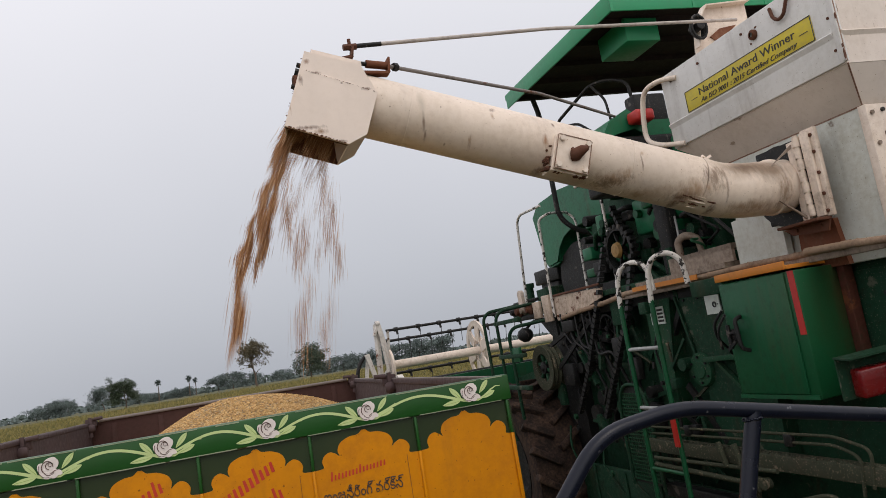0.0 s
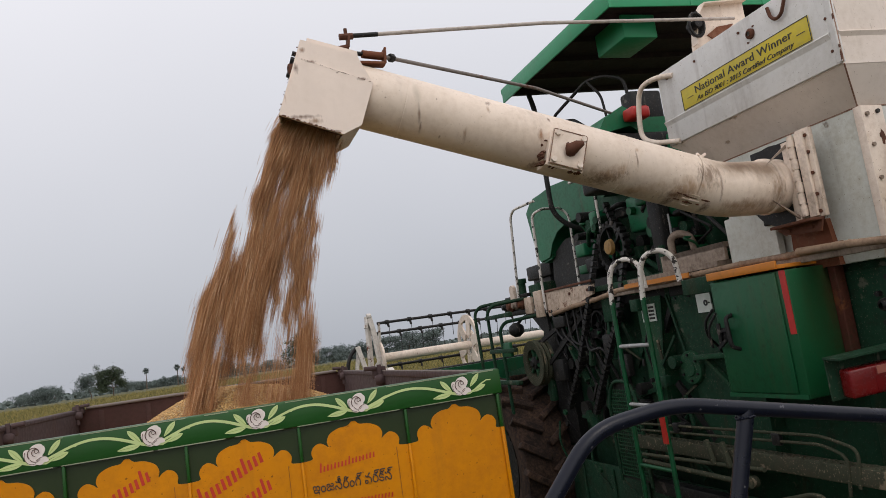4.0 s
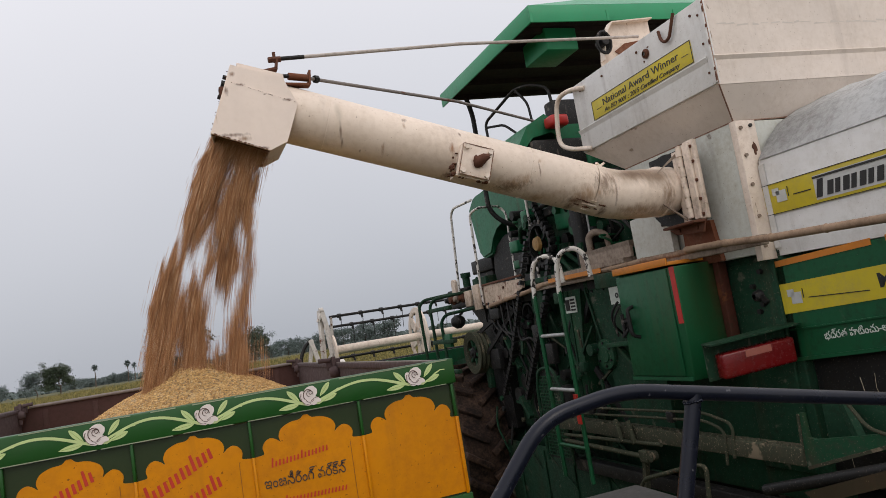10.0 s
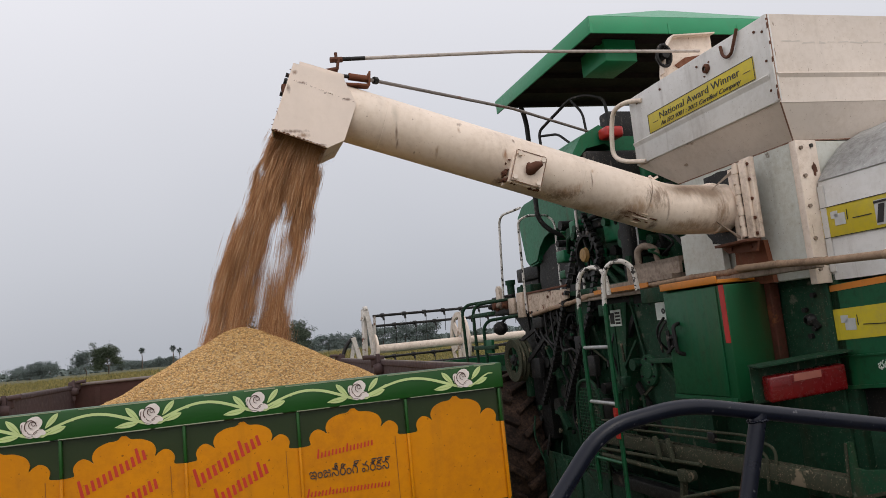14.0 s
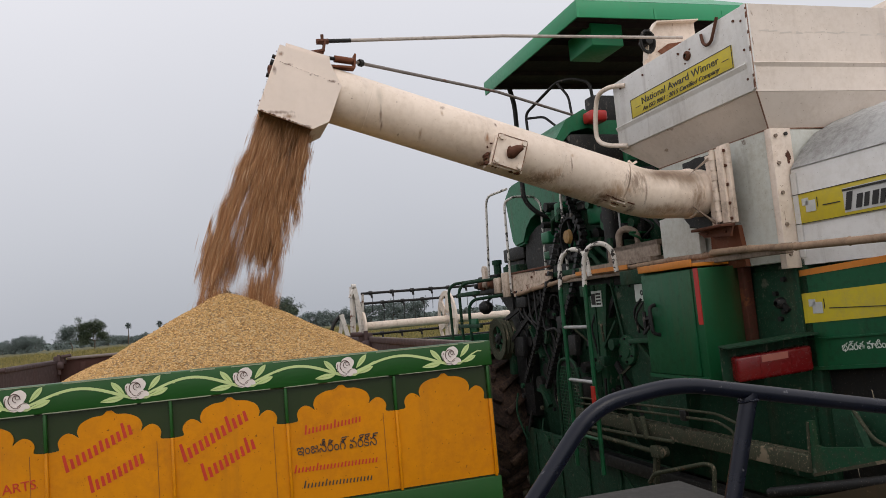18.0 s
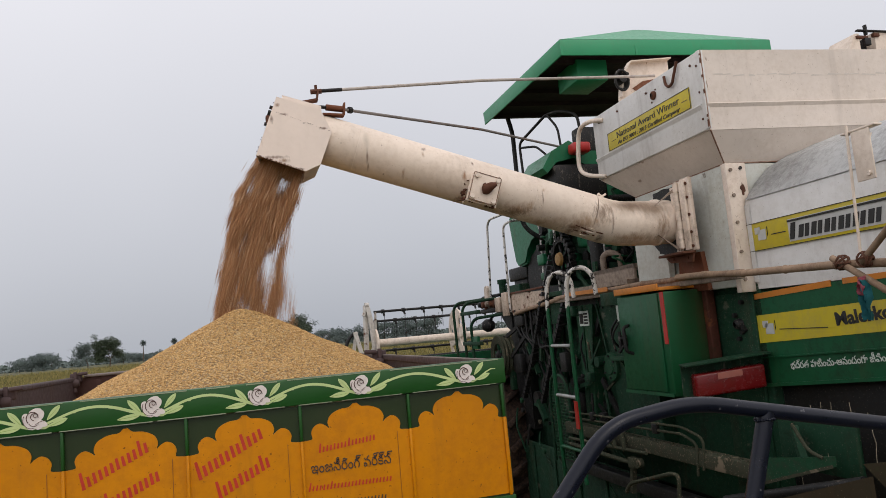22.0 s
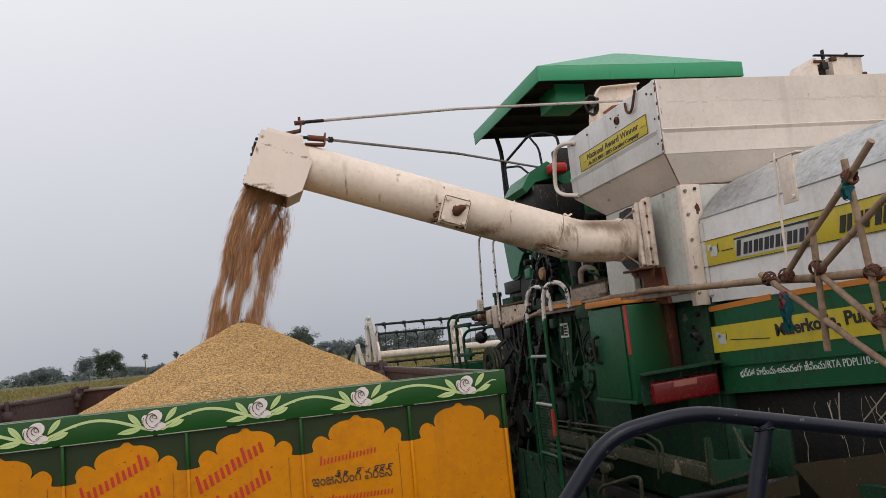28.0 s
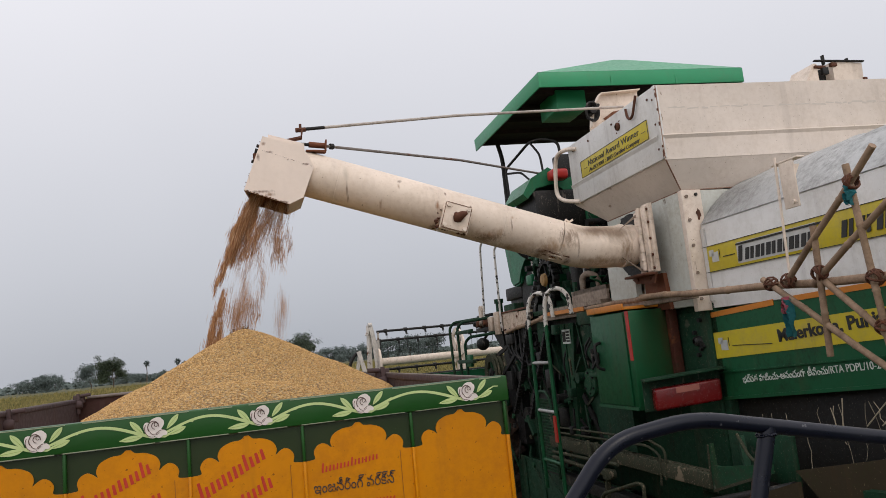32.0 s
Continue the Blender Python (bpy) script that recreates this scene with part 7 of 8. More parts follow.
    box(bm, 1.56, 1.70, 2.90, 3.02, 3.11, 3.19, 0.02)
    part("red_seat_box", bm, REDT, P, "bright red box beside the seat")
    bm = bms()
    box(bm, 1.718, 1.968, 3.114, 3.239, 3.149, 3.366, 0.02)
    part("control_box", bm, BLACK, P)
    bm = bms()
    pipe(bm, bent([(1.55, 3.86, 3.10), (1.54, 3.86, 3.44), (1.60, 3.66, 3.52), (1.65, 3.50, 3.586), (1.74, 3.40, 3.585), (1.827, 3.306, 3.524), (1.85, 3.29, 3.20)], 0.05), 0.012, 8)
    pipe(bm, bent([(1.65, 3.50, 3.586), (1.70, 3.42, 3.45), (1.71, 3.40, 3.20)], 0.05), 0.010, 8)
    pipe(bm, bent([(1.54, 3.86, 3.40), (1.62, 3.70, 3.37), (1.68, 3.55, 3.22)], 0.04), 0.010, 8)
    part("driver_rail", bm, BLACK, P)
    for x, y, foot in ((1.80, 4.6, [(2.2, 4.5, 2.62), (1.92, 4.55, 2.70), (1.80, 4.6, 2.84)]), (3.2, 4.6, [(3.2, 4.6, 2.12)]), (3.2, 2.98, [(3.2, 2.98, 2.12)])):
        bm = bms()
        pipe(bm, bent(foot + [(x, y, 3.75), (x - 0.04, y, 3.92)], 0.1), 0.022, 10)
        part("canopy_post", bm, BLACK, P)
    # canopy
    x0, x1, y0c, y1c, zt = 1.553, 3.40, 2.93, 4.70, 3.988
    bm = bms()
    lip = 0.125
    box(bm, x0, x1, y0c, y0c + 0.012, zt - lip, zt, 0.003)
    box(bm, x0, x1, y1c - 0.012, y1c, zt - 0.045, zt, 0.003)
    box(bm, x0, x0 + 0.012, y0c + 0.0125, y1c - 0.0125, zt - lip, zt, 0.003)
    box(bm, x1 - 0.012, x1, y0c + 0.0125, y1c - 0.0125, zt - lip, zt, 0.003)
    can = part("canopy_rim", skew(bm), ROOFG, P, "bright green sheet-metal canopy")
    bm = bms()
    xm, ym = (x0 + x1) / 2, (y0c + y1c) / 2
    base = [(x0 + 0.003, y0c + 0.003, zt + 0.002), (x1 - 0.003, y0c + 0.003, zt + 0.002), (x1 - 0.003, y1c - 0.003, zt + 0.002), (x0 + 0.003, y1c - 0.003, zt + 0.002)]
    ins = [(2.55, 3.50, zt + 0.335), (2.68, 3.50, zt + 0.332), (2.68, 4.1, zt + 0.332), (2.55, 4.1, zt + 0.335)]
    loft(bm, base, ins)
    part("canopy_roof", skew(bm), ROOFG, can)
    bm = bms()
    box(bm, x0 + 0.013, x1 - 0.013, y0c + 0.013, y1c - 0.013, zt - 0.05, zt - 0.03)
    und = part("canopy_lining", skew(bm), LINING, P, "dark dusty canopy lining")
    for k in range(5):
        bm = bms()
        y = y0c + 0.25 + 0.35 * k
        box(bm, x0 + 0.013, x1 - 0.013, y, y + 0.04, zt - 0.09, zt - 0.05)
        part("roof_batten", skew(bm), LINING, und)
    for x, y in ((x0, y0c), (x0 + 0.62, y0c), (x0 + 1.2, y0c)):
        bm = bms()
        box(bm, x + 0.001, x + 0.02, y - 0.004, y, zt - lip, zt - 0.05)
        part("rim_joint", skew(bm), ROOFG, can)
    bm = bms()
    box(bm, 1.79, 2.06, 3.15, 3.50, 3.757, 3.925, 0.006)
    part("cooler_box", bm, ROOFG, can, "green box under the canopy")
    # white platform rails
    for pts in ([(1.58, 5.08, 2.15), (1.58, 4.98, 2.90), (1.58, 4.90, 2.95), (1.62, 4.56, 2.95)], [(1.60, 4.62, 2.0), (1.60, 4.60, 2.84), (1.640, 4.481, 2.862), (2.040, 4.891, 2.929), (2.090, 4.842, 2.852), (2.060, 4.810, 2.132)],
                [(1.72, 4.1, 2.98), (1.73, 3.9, 2.97), (1.76, 3.82, 2.9), (1.76, 3.82, 2.13)]):
        bm = bms()
        pipe(bm, bent(pts, 0.08), 0.0115, 10)
        part("guard_rail", bm, GUARDW, P, "white guard rail with worn black paint")
    bm = bms()
    box(bm, 2.12, 2.30, 5.62, 5.98, 2.13, 2.33, 0.01)
    part("valve_block", bm, DARKG, deck)
    bm = bms()
    cyl(bm, (2.11, 6.11, 2.13), (2.11, 6.11, 2.37), 0.042, 14)
    cyl(bm, (2.11, 6.11, 2.37), (2.11, 6.11, 2.42), 0.056, 14)
    part("oil_filter", bm, DARKG, deck)
    bm = bms()
    box(bm, 1.57, 1.60, 4.625, 4.76, 1.975, 2.20, 0.006)
    box(bm, 1.57, 1.60, 4.825, 4.96, 2.02, 2.165, 0.006)
    part("front_step_box", bm, DECKRUST, deck)
    bm = bms()
    prism(bm, [(5.145, 2.17), (5.145, 2.27), (5.16, 2.295), (5.19, 2.305), (5.22, 2.295), (5.235, 2.27), (5.235, 2.17)], "x", 1.57, 1.60)
    part("hinge_tab", bm, FLANGEC, deck)
    bm = bms()
    box(bm, 1.60, 1.66, 4.98, 5.48, 2.03, 2.075, 0.006)
    box(bm, 1.62, 1.66, 4.98, 5.48, 2.18, 2.21, 0.006)
    part("valve_bracket", bm, BLACK, deck)
    for y_, r_, mat in ((5.07, 0.05, RUST), (5.19, 0.042, STAINED), (5.30, 0.055, RUST), (5.42, 0.04, BLACK)):
        bm = bms()
        lathe(bm, [(0.001, -0.05), (r_ * 0.6, -0.045), (r_ * 0.7, -0.02), (r_, -0.01), (r_, 0.04)], (1.60, y_, 2.12), 14)
        part("control_valve", bm, mat, deck)
    bm = bms()
    lathe(bm, [(0.001, -0.07), (0.04, -0.06), (0.066, -0.02), (0.066, 0.02), (0.04, 0.06), (0.001, 0.07)], (1.58, 5.23, 1.90), 18)
    pipe(bm, bent([(1.60, 5.23, 1.95), (1.62, 5.15, 2.0), (1.66, 5.0, 2.02)], 0.05), 0.014, 8)
    part("accumulator", bm, BLACK, deck)
    bm = bms()
    prism(bm, [(4.99, 2.02), (4.66, 2.02), (4.66, 1.82), (4.78, 1.86)], "x", 1.62, 1.64)
    part("gusset", bm, BLACK, deck)
    # green boarding hoops at the front
    for y, zt_, zb in ((5.50, 2.16, 1.3), (5.19, 2.145, 1.0), (4.95, 1.98, 0.9)):
        bm = bms()
        pipe(bm, bent([(1.32, y + 0.02, zb), (1.30, y, zt_ - 0.06), (1.34, y - 0.04, zt_), (1.62, y - 0.16, zt_ + 0.02)], 0.08), 0.015, 10)
        part("boarding_rail", bm, DARKG, P)
    for z in (2.02, 1.72, 1.45):
        bm = bms()
        box(bm, 1.29, 1.33, 4.70, 5.24, z, z + 0.035, 0.004)
        part("boarding_step", bm, DARKG, P)
    bm = bms()
    box(bm, 1.30, 1.33, 4.80, 4.985, 1.685, 1.805, 0.004)
    part("step_plate", bm, GREEN, P)

    # ---- header and reel ----
    yh = 7.4
    bm = bms()
    prism(bm, [(6.6, 1.05), (6.6, 1.60), (6.72, 1.60), (6.85, 1.2), (7.9, 1.0), (7.9, 0.95), (6.8, 0.98)], "x", 0.78, 4.6)
    hd = part("header_trough", bm, GREEN, P, "green cutting header held off the ground")
    bm = bms()
    pipe(bm, [(0.80, yh, 1.80), (4.5, yh, 1.80)], 0.052, 18)
    part("reel_tube", bm, CREAM, hd, "cream-white central reel tube")
    bars = []
    for k in (0, 2, 3, 4, 5):
        a = radians(104 + 60 * k)
        by, bz = yh + 0.41 * math.cos(a), 1.805 + 0.41 * math.sin(a)
        bm = bms()
        pipe(bm, [(0.78, by, bz), (4.5, by, bz)], 0.016, 8)
        part("reel_bar", bm, BLACK, hd)
        for i in range(15):
            bm = bms()
            x = 0.90 + i * 0.25 + 0.03 * math.sin(7 * i + k)
            pipe(bm, [(x, by, bz), (x + 0.012, by - 0.03, bz - 0.06), (x + 0.01 * math.sin(3 * i), by - 0.02, bz - 0.25)], 0.0038, 5)
            cyl(bm, (x - 0.022, by, bz), (x + 0.022, by, bz), 0.026, 8)
            cyl(bm, (x + 0.005, by - 0.01, bz), (x + 0.01, by - 0.02, bz - 0.06), 0.014, 6)
            part("tine", bm, BLACK, hd)
        for x in (0.80, 1.92, 3.1, 4.3):
            bm = bms()
            beam(bm, (x, yh, 1.80), (x, by, bz), 0.025, 0.03)
            part("reel_arm", bm, WORNW, hd)
    for x in (0.80, 1.92, 3.1):
        bm = bms()
        lathe(bm, [(0.10, -0.012), (0.19, -0.012), (0.19, 0.012), (0.10, 0.012), (0.10, -0.012)], (x, yh, 1.80), 20)
        part("reel_disc", bm, CREAM, hd)
    bm = bms()
    lathe(bm, [(0.305, -0.012), (0.37, -0.012), (0.37, 0.012), (0.305, 0.012), (0.305, -0.012)], (1.90, yh, 1.80), 30)
    for k in range(6):
        a = radians(104 + 60 * k)
        beam(bm, (1.90, yh + 0.12 * math.cos(a), 1.80 + 0.12 * math.sin(a)), (1.90, yh + 0.33 * math.cos(a), 1.80 + 0.33 * math.sin(a)), 0.02, 0.12)
    part("reel_spider", bm, CREAM, hd, "cream spoked plate of the reel")
    bm = bms()
    prism(bm, [(6.55, 1.0), (6.55, 1.60), (6.75, 1.70), (6.95, 1.62), (7.2, 1.2), (8.3, 0.85), (8.3, 0.8), (6.8, 0.9)], "x", 0.70, 0.76)
    part("header_end", bm, WORNW, hd, "cream end plate of the header")
    bm = bms()
    beam(bm, (0.72, 7.40, 2.30), (0.83, 7.38, 1.66), 0.05, 0.055)
    beam(bm, (0.705, 7.44, 2.30), (0.67, 7.42, 1.66), 0.045, 0.05)
    beam(bm, (0.655, 7.38, 2.165), (0.712, 7.40, 2.285), 0.03, 0.03)
    beam(bm, (0.74, 7.40, 2.19), (0.77, 7.36, 1.66), 0.03, 0.04)
    cyl(bm, (0.69, 7.40, 2.30), (0.74, 7.40, 2.30), 0.035, 10)
    beam(bm, (0.53, 7.36, 1.97), (0.60, 7.36, 1.68), 0.05, 0.05)
    beam(bm, (0.555, 7.40, 1.97), (0.50, 7.40, 1.70), 0.035, 0.04)
    part("reel_lift_arm", bm, WORNW, hd)
    bm = bms()
    pipe(bm, bent([(0.40, 7.4, 1.60), (0.40, 7.4, 1.78), (0.46, 7.4, 1.90), (0.54, 7.4, 1.97)], 0.08), 0.022, 8)
    part("divider_hoop", bm, BLACK, hd)
    bm = bms()
    pipe(bm, [(0.9, 6.7, 1.60), (4.5, 6.7, 1.60)], 0.02, 8)
    part("header_rail", bm, BLACK, hd)
    bm = bms()
    loft(bm, [(2.0, 4.7, 0.8), (3.1, 4.7, 0.8), (3.1, 4.7, 1.7), (2.0, 4.7, 1.7)], [(2.0, 6.6, 0.95), (3.1, 6.6, 0.95), (3.1, 6.6, 1.45), (2.0, 6.6, 1.45)])
    part("feeder_house", bm, DARKG, P)

    # ---- bamboo rack tied to the rear ----
    def bamboo(a, b, r, label=""):
        a, b = Vector(a), Vector(b)
        n = max(3, int((b - a).length / 0.28))
        pts, rad = [], []
        for k in range(n + 1):
            p = a.lerp(b, k / n) + Vector((0, 0, 0.004 * math.sin(k * 2.1)))
            u = (b - a).normalized() * 0.006
            if 0 < k < n:
                pts += [p - u, p, p + u]
                rad += [r * 0.97, r * 1.16, r * 0.95]
            else:
                pts.append(p)
                rad.append(r)
        bm = bms()
        pipe(bm, pts, r, 12, True, rad)
        return part("bamboo_pole", bm, BAMBOO, P, label)
    bamboo((1.60, 4.48, 1.988), (1.60, 3.50, 2.062), 0.019, "bent front end of the bamboo pole")
    bamboo((1.60, 3.56, 2.066), (1.60, 1.62, 2.071), 0.018, "weathered bamboo pole lashed along the side")
    bamboo((1.572, 1.85, 2.076), (1.42, -0.9, 1.935), 0.018)
    for a, b in (((1.46, 0.47, 2.00), (1.42, -0.13, 2.44)), ((1.47, 0.61, 2.045), (1.42, -0.35, 1.44)), ((1.46, 0.30, 1.99), (1.42, -0.35, 2.36)), ((1.45, 0.243, 2.22), (1.45, 0.268, 1.70)),
                 ((1.43, 0.012, 2.41), (1.44, -0.03, 1.70)), ((1.46, 0.26, 2.01), (1.43, -0.3, 1.53))):
        bamboo(a, b, 0.0135)
    for c in ((1.46, 0.44, 2.02), (1.45, 0.25, 2.03), (1.43, 0.0, 2.34), (1.44, -0.02, 1.98), (1.47, 0.56, 2.02), (1.44, -0.02, 1.80)):
        bm = bms()
        rng2 = random.Random(int(c[1] * 100))
        for k in range(5):
            pts = []
            n = Vector((rng2.gauss(0, 1), rng2.gauss(0, 1), rng2.gauss(0, 1))).normalized()
            u = n.orthogonal().normalized()
            w = n.cross(u)
            for i in range(13):
                a = 2 * math.pi * i / 12
                pts.append(Vector(c) + (u * math.cos(a) + w * math.sin(a)) * 0.03)
            pipe(bm, pts, 0.0045, 5)
        part("lashing", bm, RUST, P)
    def rag(c, w, h, mat, seed):
        rng2 = random.Random(seed)
        bm = bms()
        g = {}
        for i in range(6):
            for j in range(9):
                g[i, j] = bm.verts.new((c[0] + 0.02 * math.sin(i * 1.7 + j * 0.6) , c[1] + (i / 5 - 0.5) * w * (0.5 + 0.5 * j / 8) + rng2.uniform(-0.006, 0.006), c[2] - h * j / 8 - rng2.uniform(0, 0.01)))
        for i in range(5):
            for j in range(8):
                bm.faces.new((g[i, j], g[i + 1, j], g[i + 1, j + 1], g[i, j + 1]))
        bmesh.ops.solidify(bm, geom=bm.faces[:], thickness=0.003)
        part("tied_rag", bm, mat, P)
    rag((1.44, 0.445, 1.95), 0.05, 0.16, CLOTH, 1)
    rag((1.435, 0.45, 1.96), 0.03, 0.07, PINKRAG, 2)
    rag((1.41, 0.0, 2.33), 0.035, 0.07, CLOTH, 3)
    # bracket on the hood
    bm = bms()
    box(bm, 1.60, 1.607, 0.46, 0.55, 2.345, 2.555, 0.002)
    prism(bm, [(1.607, 2.40), (1.607, 2.555), (1.71, 2.555), (1.68, 2.50)], "y", 0.543, 0.55)
    box(bm, 1.60, 1.64, 0.43, 0.60, 2.556, 2.565, 0.002)
    cyl(bm, (1.595, 0.56, 2.59), (1.595, 0.585, 2.06), 0.006, 8)
    bolt(bm, (1.60, 0.485, 2.37), (-1, 0, 0), 0.010, 0.010)
    part("hood_bracket", bm, CREAM, P, "cream angle bracket on the hood")
    # a few straws caught underneath
    rs = random.Random(64)
    spots = [(1.25, 1.25), (1.24, 1.24), (1.02, 1.40), (0.93, 1.42), (0.90, 1.42), (0.88, 1.30), (0.78, 1.43), (0.76, 1.38), (0.62, 1.46), (0.56, 1.46), (0.50, 1.48), (0.47, 1.48), (0.40, 1.49), (0.36, 1.49), (0.30, 1.50), (0.22, 1.50), (0.15, 1.50), (0.05, 1.50), (-0.05, 1.50)]
    for y, z in spots:
        bm = bms()
        x, l, dy = rs.uniform(1.60, 1.72), rs.uniform(0.10, 0.34), rs.gauss(0.0, 0.05)
        pts = [(x, y, z)]
        for q in range(1, 6):
            pts.append((x + rs.uniform(-0.008, 0.008), y + dy * q / 5 + rs.uniform(-0.008, 0.008), z - l * q / 5))
        pipe(bm, pts, rs.uniform(0.0008, 0.0016), 5)
        part("straw_wisp", bm, STRAW, P)
    for a, b in (((1.71, 0.28, 1.51), (1.69, 0.40, 1.39)), ((1.70, 0.20, 1.51), (1.68, 0.31, 1.40)), ((1.70, 0.52, 1.50), (1.69, 0.535, 1.36))):
        bm = bms()
        pipe(bm, [a, b], 0.0028, 6)
        part("straw_wisp", bm, STRAW, P)
    # wire latch beside the tool box door
    bm = bms()
    pipe(bm, bent([(1.44, 2.36, 1.86), (1.42, 2.42, 1.80), (1.44, 2.44, 1.72), (1.52, 2.47, 1.66), (1.58, 2.52, 1.62)], 0.04), 0.008, 8)
    pipe(bm, bent([(1.43, 2.33, 1.84), (1.40, 2.38, 1.76), (1.43, 2.40, 1.66)], 0.04), 0.007, 8)
    part("latch_wire", bm, BLACK, P)


make_harvester()


# ---- tractor under the camera: fender rail and lid ----
def make_tractor():
    T = thing("tractor", (0.1, -1.4, 0), "dark tractor fender with a navy tube handrail and grey lid", "tractor")
    bm = bms()
    y = -1.235
    pts = bent([(-0.48, y, 1.515), (-0.283, y, 1.7335), (-0.152, y, 1.7495), (0.50, y, 1.614), (0.58, y, 1.45)], 0.045, 6)
    pipe(bm, pts, 0.0110, 18)
    part("handrail", bm, NAVY, T, "scuffed navy-black tube handrail")
    for x, z in ((-0.036, 1.7235), (0.40, 1.634)):
        bm = bms()
        pipe(bm, [(x, y, z), (x - 0.34 * (z - 1.382), y, 1.382)], 0.0118, 14)
        part("rail_post", bm, NAVY, T)
    bm = bms()
    rw = random.Random(6)
    for k in range(22):
        a = 2 * math.pi * k / 22
        c = Vector((-0.040 + 0.0125 * math.cos(a), y + 0.0125 * math.sin(a), 1.7115 + rw.uniform(-0.001, 0.001) + 0.003 * abs(math.sin(a))))
        lathe(bm, [(0.0002, -0.002), (0.0022, -0.001), (0.0026, 0.0), (0.0022, 0.001), (0.0002, 0.002)], c, 6, "z")
    part("weld_bead", bm, NAVY, T)
    bm = bms()
    prism(bm, [(-1.9, 1.30), (-1.75, 1.38), (-1.0, 1.38), (-0.75, 1.22), (-0.72, 0.9), (-0.76, 0.9), (-0.79, 1.2), (-1.02, 1.345), (-1.74, 1.345), (-1.88, 1.27)], "x", -0.45, 0.65)
    part("fender", bm, GREYBOX, T)
    bm = bms()
    box(bm, -0.275, -0.053, -1.20, -1.06, 1.38, 1.572, 0.008)
    part("battery_lid", bm, GREYBOX, T, "dusty grey box lid")
    bm = bms()
    lathe(bm, [(0.35, -0.16), (0.55, -0.2), (0.63, -0.17), (0.64, 0), (0.63, 0.17), (0.55, 0.2), (0.35, 0.16), (0.35, -0.16)], (0.3, -1.4, 0.64), 40)
    part("tyre", bm, RUBBER, T)
    bm = bms()
    cyl(bm, (-0.7, -1.4, 0.64), (0.35, -1.4, 0.64), 0.1, 14)
    beam(bm, (-0.1, -1.4, 0.64), (-0.1, -1.4, 1.36), 0.08)
    part("axle", bm, BLACK, T)


make_tractor()


# ---- grain pouring from the spout ----
def clump_mesh(seed, count, length, width, long, thin):
    """A lock of falling grain: streaks drawn out by the fall, dense along a wavering core and ragged outside."""
    rng = random.Random(seed)
    verts, faces = [], []
    for _ in range(count):
        z = max(-1.0, min(1.0, rng.gauss(0, 0.48))) * length
        core = 0.6 * width * math.sin(z * 23 + seed) + 0.3 * width * math.sin(z * 57 + 2.3 * seed)
        taper = 1.0 - 0.55 * (z / length) ** 2
        sx = width * taper * (0.40 if rng.random() < 0.65 else 0.95)
        c = Vector((max(-0.05, min(0.05, rng.gauss(0, sx) + core)), max(-0.04, min(0.04, rng.gauss(0, sx))), z))
        l = rng.uniform(0.3, 1.0) * long
        w = rng.uniform(0.4, 1.5) * thin
        a = rng.uniform(-0.9, 0.9)
        d = Vector((rng.gauss(0, 0.03), rng.gauss(0, 0.03), 1)).normalized() * l
        s = Vector((math.cos(a), math.sin(a), 0)) * w
        k = len(verts)
        verts += [tuple(c - d), tuple(c + s), tuple(c + d), tuple(c - s)]
        faces.append((k, k + 1, k + 2, k + 3))
    me = bpy.data.meshes.new("falling_grain")
    me.from_pydata(verts, [], faces)
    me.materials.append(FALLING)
    return me


STRANDS = []


def make_stream():
    rng = random.Random(21)
    rope = [clump_mesh(k, 620, 0.125, 0.014, 0.045, 0.0009) for k in range(5)]
    body = [clump_mesh(10 + k, 640, 0.130, 0.020, 0.048, 0.0008) for k in range(6)]
    wisp = [clump_mesh(20 + k, 130, 0.120, 0.026, 0.050, 0.0006) for k in range(5)]
    veil = [clump_mesh(30 + k, 420, 0.140, 0.034, 0.065, 0.0004) for k in range(4)]
    for meshes, count, lo, hi, first, last in ((rope, 50, 0.0, 0.22, 0.06, 0.62), (body, 118, 0.08, 0.92, 0.34, 1.0), (veil, 44, 0.2, 0.85, 0.25, 0.95), (wisp, 64, 0.05, 1.0, 0.0, 0.45)):
        for k in range(count):
            ob = new("falling_grain", meshes[k % len(meshes)])
            tagged(ob, "strand of brown paddy grain falling from the spout", "falling grain", "grain pouring from the spout", "stuff")
            u = (k * 0.7548776662 + 0.13) % 1.0
            side = lo + (hi - lo) * ((k * 0.5698402910 + 0.3) % 1.0)
            STRANDS.append((ob, u, side, rng.uniform(-0.05, 0.05), first + (last - first) * (k * 0.618034 % 1.0), rng.uniform(1.2, 1.45)))


make_stream()


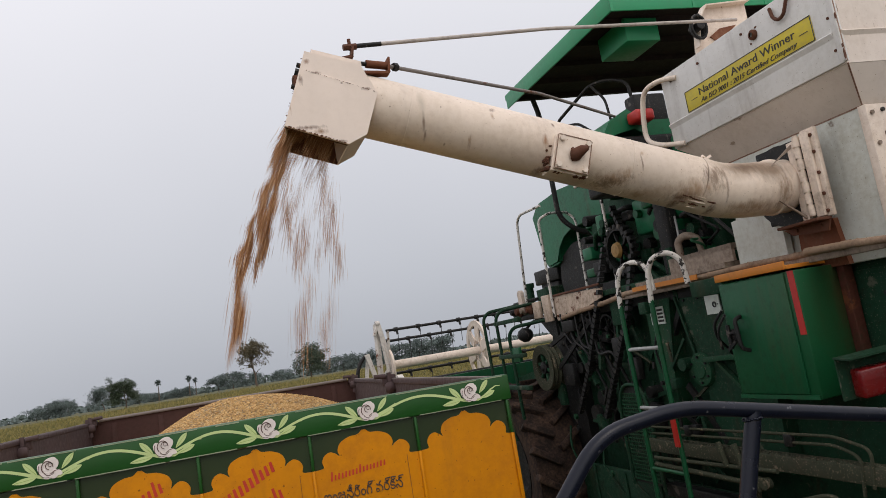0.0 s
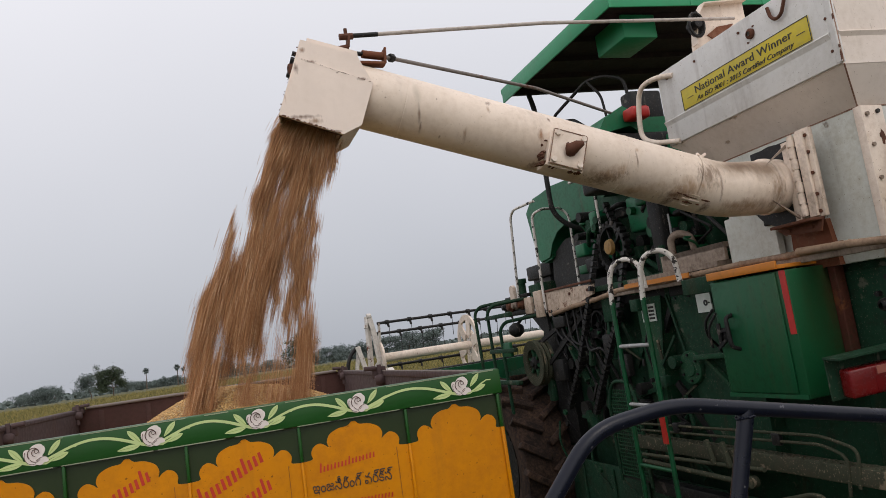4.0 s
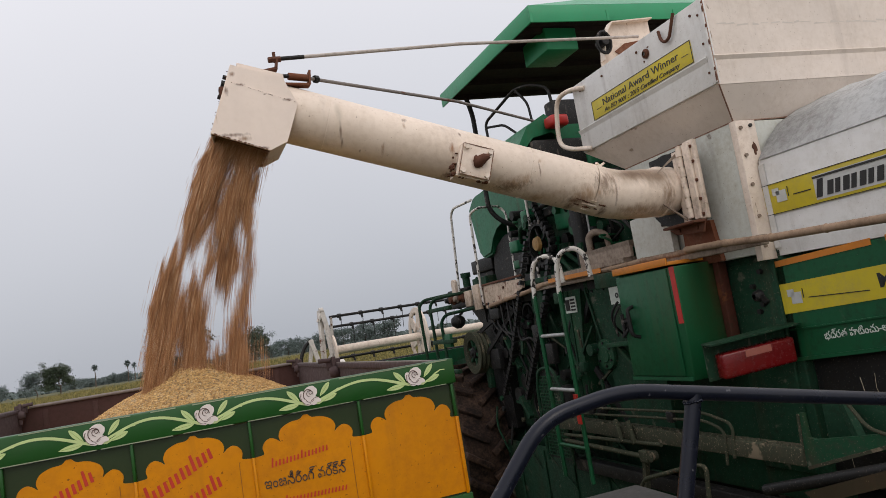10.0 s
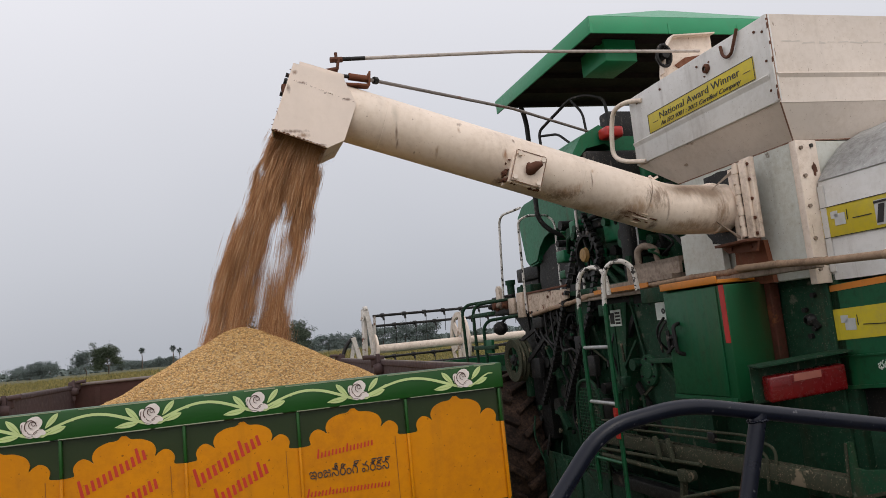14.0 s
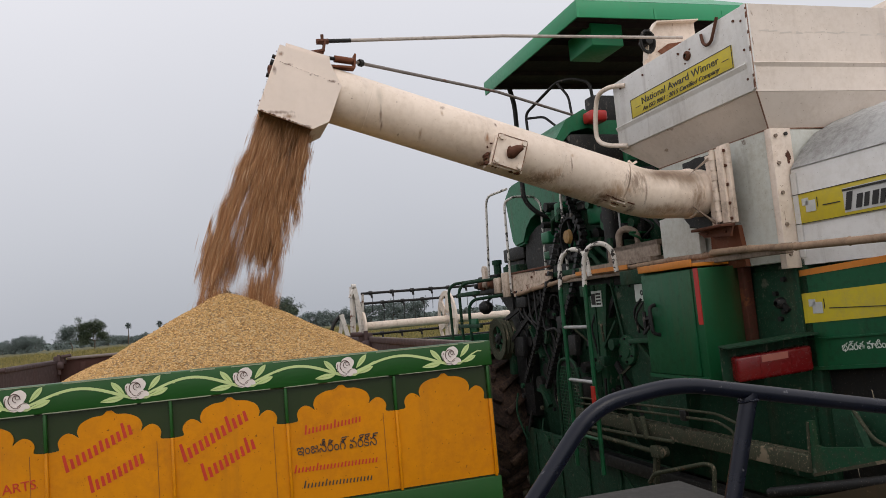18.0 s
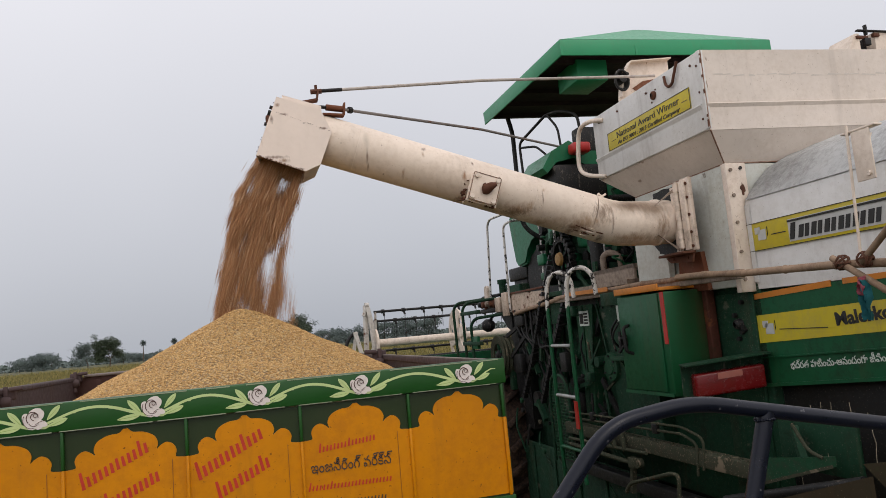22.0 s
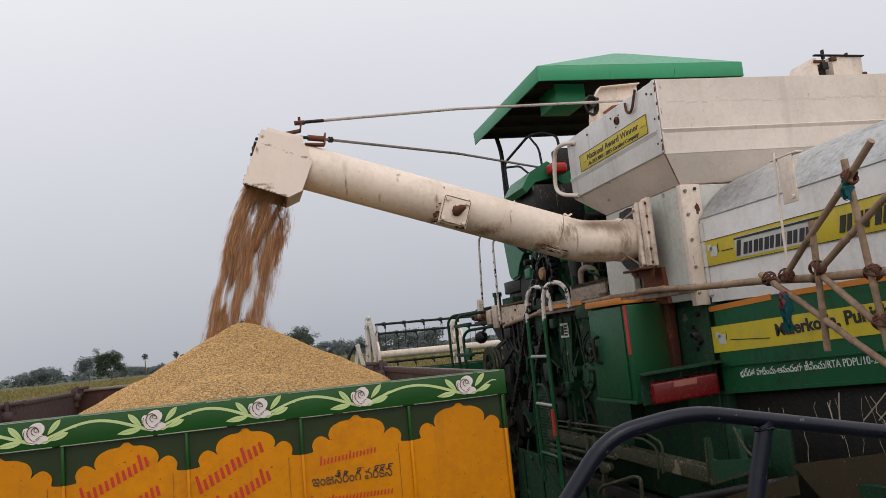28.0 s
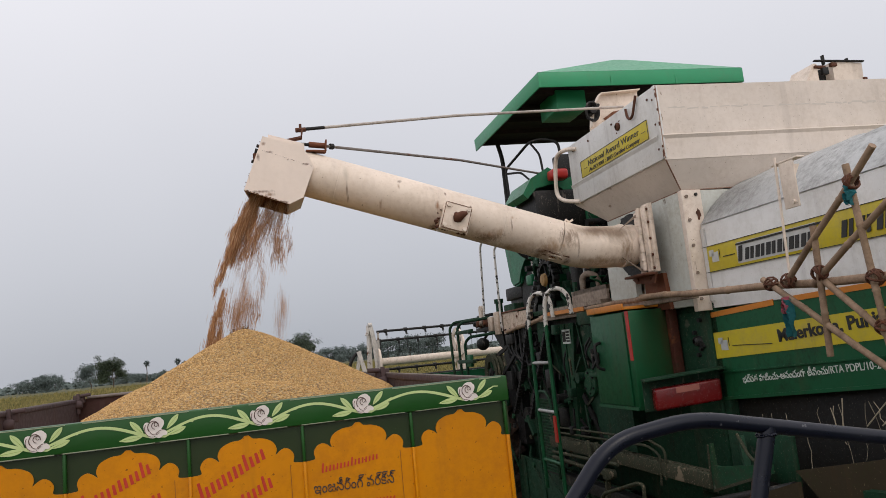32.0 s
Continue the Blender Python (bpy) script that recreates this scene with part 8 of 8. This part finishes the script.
def make_bird():
    e = thing("bird", (0, 0, 0), "small dark bird in flight", "bird")
    bm = bms()
    pipe(bm, [(0, -0.13, 0), (0, -0.06, 0.005), (0, 0.04, 0.01), (0, 0.10, 0.012), (0, 0.14, 0.005)], 0.03, 8, True, [0.008, 0.026, 0.03, 0.018, 0.004])
    part("body", bm, CROW, e)
    for s in (-1, 1):
        bm = bms()
        loft(bm, [(0.02 * s, -0.04, 0.0), (0.02 * s, 0.05, 0.0), (0.15 * s, 0.05, 0.05), (0.27 * s, -0.03, 0.03), (0.14 * s, -0.04, 0.045)], [(0.02 * s, -0.04, 0.006), (0.02 * s, 0.05, 0.008), (0.15 * s, 0.05, 0.056), (0.27 * s, -0.03, 0.032), (0.14 * s, -0.04, 0.049)])
        part("wing", bm, CROW, e)
    bm = bms()
    loft(bm, [(-0.02, -0.12, 0), (0.02, -0.12, 0), (0.035, -0.22, 0), (-0.035, -0.22, 0)], [(-0.02, -0.12, 0.006), (0.02, -0.12, 0.006), (0.035, -0.22, 0.003), (-0.035, -0.22, 0.003)])
    part("tail", bm, CROW, e)
    return e


BIRD = make_bird()


# ---- everything that moves ----
def between(rows, t):
    """The values of a table of rows at a time."""
    for a, b in zip(rows, rows[1:]):
        if a[0] <= t <= b[0]:
            u = (t - a[0]) / (b[0] - a[0])
            return [p + (q - p) * u for p, q in zip(a[1:], b[1:])]
    return list(rows[-1][1:])


def drive_pose(v):
    x, y, z, ax, ay, az = v
    return pose(HEEL.x + x, HEEL.y + y, HEEL.z + z, ax, ay, az)


# the tip of the heap: seconds and place
GROWTH = [
    (0, -0.785, 0.86, 1.822), (3.5, -0.785, 0.86, 1.826), (7.5, -0.78, 0.88, 1.835), (9, -0.765, 1.19, 1.853), (11, -0.77, 1.16, 1.941), (13, -0.772, 1.15, 1.986), (17, -0.785, 1.16, 2.031),
    (19, -0.777, 1.37, 2.056), (21, -0.788, 1.57, 2.074), (23, -0.79, 1.75, 2.079), (25, -0.79, 1.88, 2.083), (28, -0.79, 1.90, 2.085), (32, -0.79, 1.90, 2.086),
]
# how much of the stream runs: seconds and share
FLOW = [(-1, 0.18), (0, 0.22), (0.25, 0.4), (0.45, 1.0), (12, 0.97), (20, 0.9), (24, 0.8), (27, 0.62), (30, 0.6), (31, 0.42), (32, 0.32)]


def fall_rows(side, phase, depth, rank, v0):
    """One strand's falls, over and over: out of the spout, down in a bow, into the heap. Strands that leave
    side by side share their push, so that they draw together into ropes with gaps between them."""
    rows = []
    step = 1 / FPS
    t = -round(phase * 14) * step
    while t < 32.0:
        clock = max(0.0, min(32.0, t))
        run = t > -0.31 and rank < between(FLOW, clock)[0]
        tip = Vector(between(GROWTH, max(0.0, min(32.0, t + 0.4))))
        def swung(s):
            return drive_pose(between(DRIVE, max(0.0, min(32.0, t + s)))) @ Matrix.Translation(-HEEL)
        start = swung(0.06) @ Vector((-0.665 + 0.200 * side, 2.07 + depth, 2.950 - 0.07 * side))
        swirl = noise.noise(Vector((side * 4.2, t * 5.5, 3.0)))
        surge = noise.noise(Vector((side * 3.0, t * 6.5, 9.0)))
        sway = noise.noise(Vector((0.3, t * 4.0, 17.0)))
        vx = 1.20 - 0.30 * side - 0.40 * max(0.0, side - 0.5) + 0.38 * swirl + 0.42 * sway
        v = v0 + 0.50 * surge
        drop = start.z - tip.z + 0.14
        T = (-v + math.sqrt(v * v + 19.6 * drop)) / 9.8
        T = max(6, round(T * FPS)) * step
        times = [T * i / 6 for i in range(7)]
        if t < 0 < t + T:
            times = [-t] + [s for s in times if s + t > step]
        for s in times:
            if run:
                p = start + Vector((-vx * s, -0.05 * s, -v * s - 4.9 * s * s))
                rows.append((t + s, pose(p.x, p.y, p.z, 0, math.degrees(math.atan2(vx, v + 9.8 * s)), 0)))
            else:
                p = swung(s) @ Vector((-0.15, 2.048, 2.903))
                rows.append((t + s, pose(p.x, p.y, p.z, 0, -71, 0)))
        t += T + step
    return rows


# a bird that crosses the sky: seconds and place
FLIGHT = [(0, 70.0, 60.0, 45.0), (24.0, 16.0, 19.0, 15.9), (25.0, 7.72, 21.78, 13.75), (25.5, 3.51, 23.26, 12.9), (27.5, -8.0, 24.35, 7.36), (29, -17.0, 25.0, 4.9), (32, -34.0, 26.0, 3.2)]


def motions():
    walk(BIRD, [(t, pose(x, y, z, 0, 8, 90)) for t, x, y, z in FLIGHT])
    walk(HARVESTER, [(r[0], drive_pose(r[1:])) for r in DRIVE])
    walk(HEAP_OB, [(t, pose(x, y, z)) for t, x, y, z in GROWTH])
    for ob, phase, side, depth, rank, v0 in STRANDS:
        rows, seen = [], set()
        for t, m in fall_rows(side, phase, depth, rank, v0):
            f = frame(t)
            if 1 <= f <= frame(32.0) and f not in seen:
                seen.add(f)
                rows.append((t, m))
        rows[0] = (0.0, rows[0][1])
        if frame(rows[-1][0]) < frame(32.0):
            rows.append((32.0, rows[-1][1]))
        walk(ob, rows)


motions()
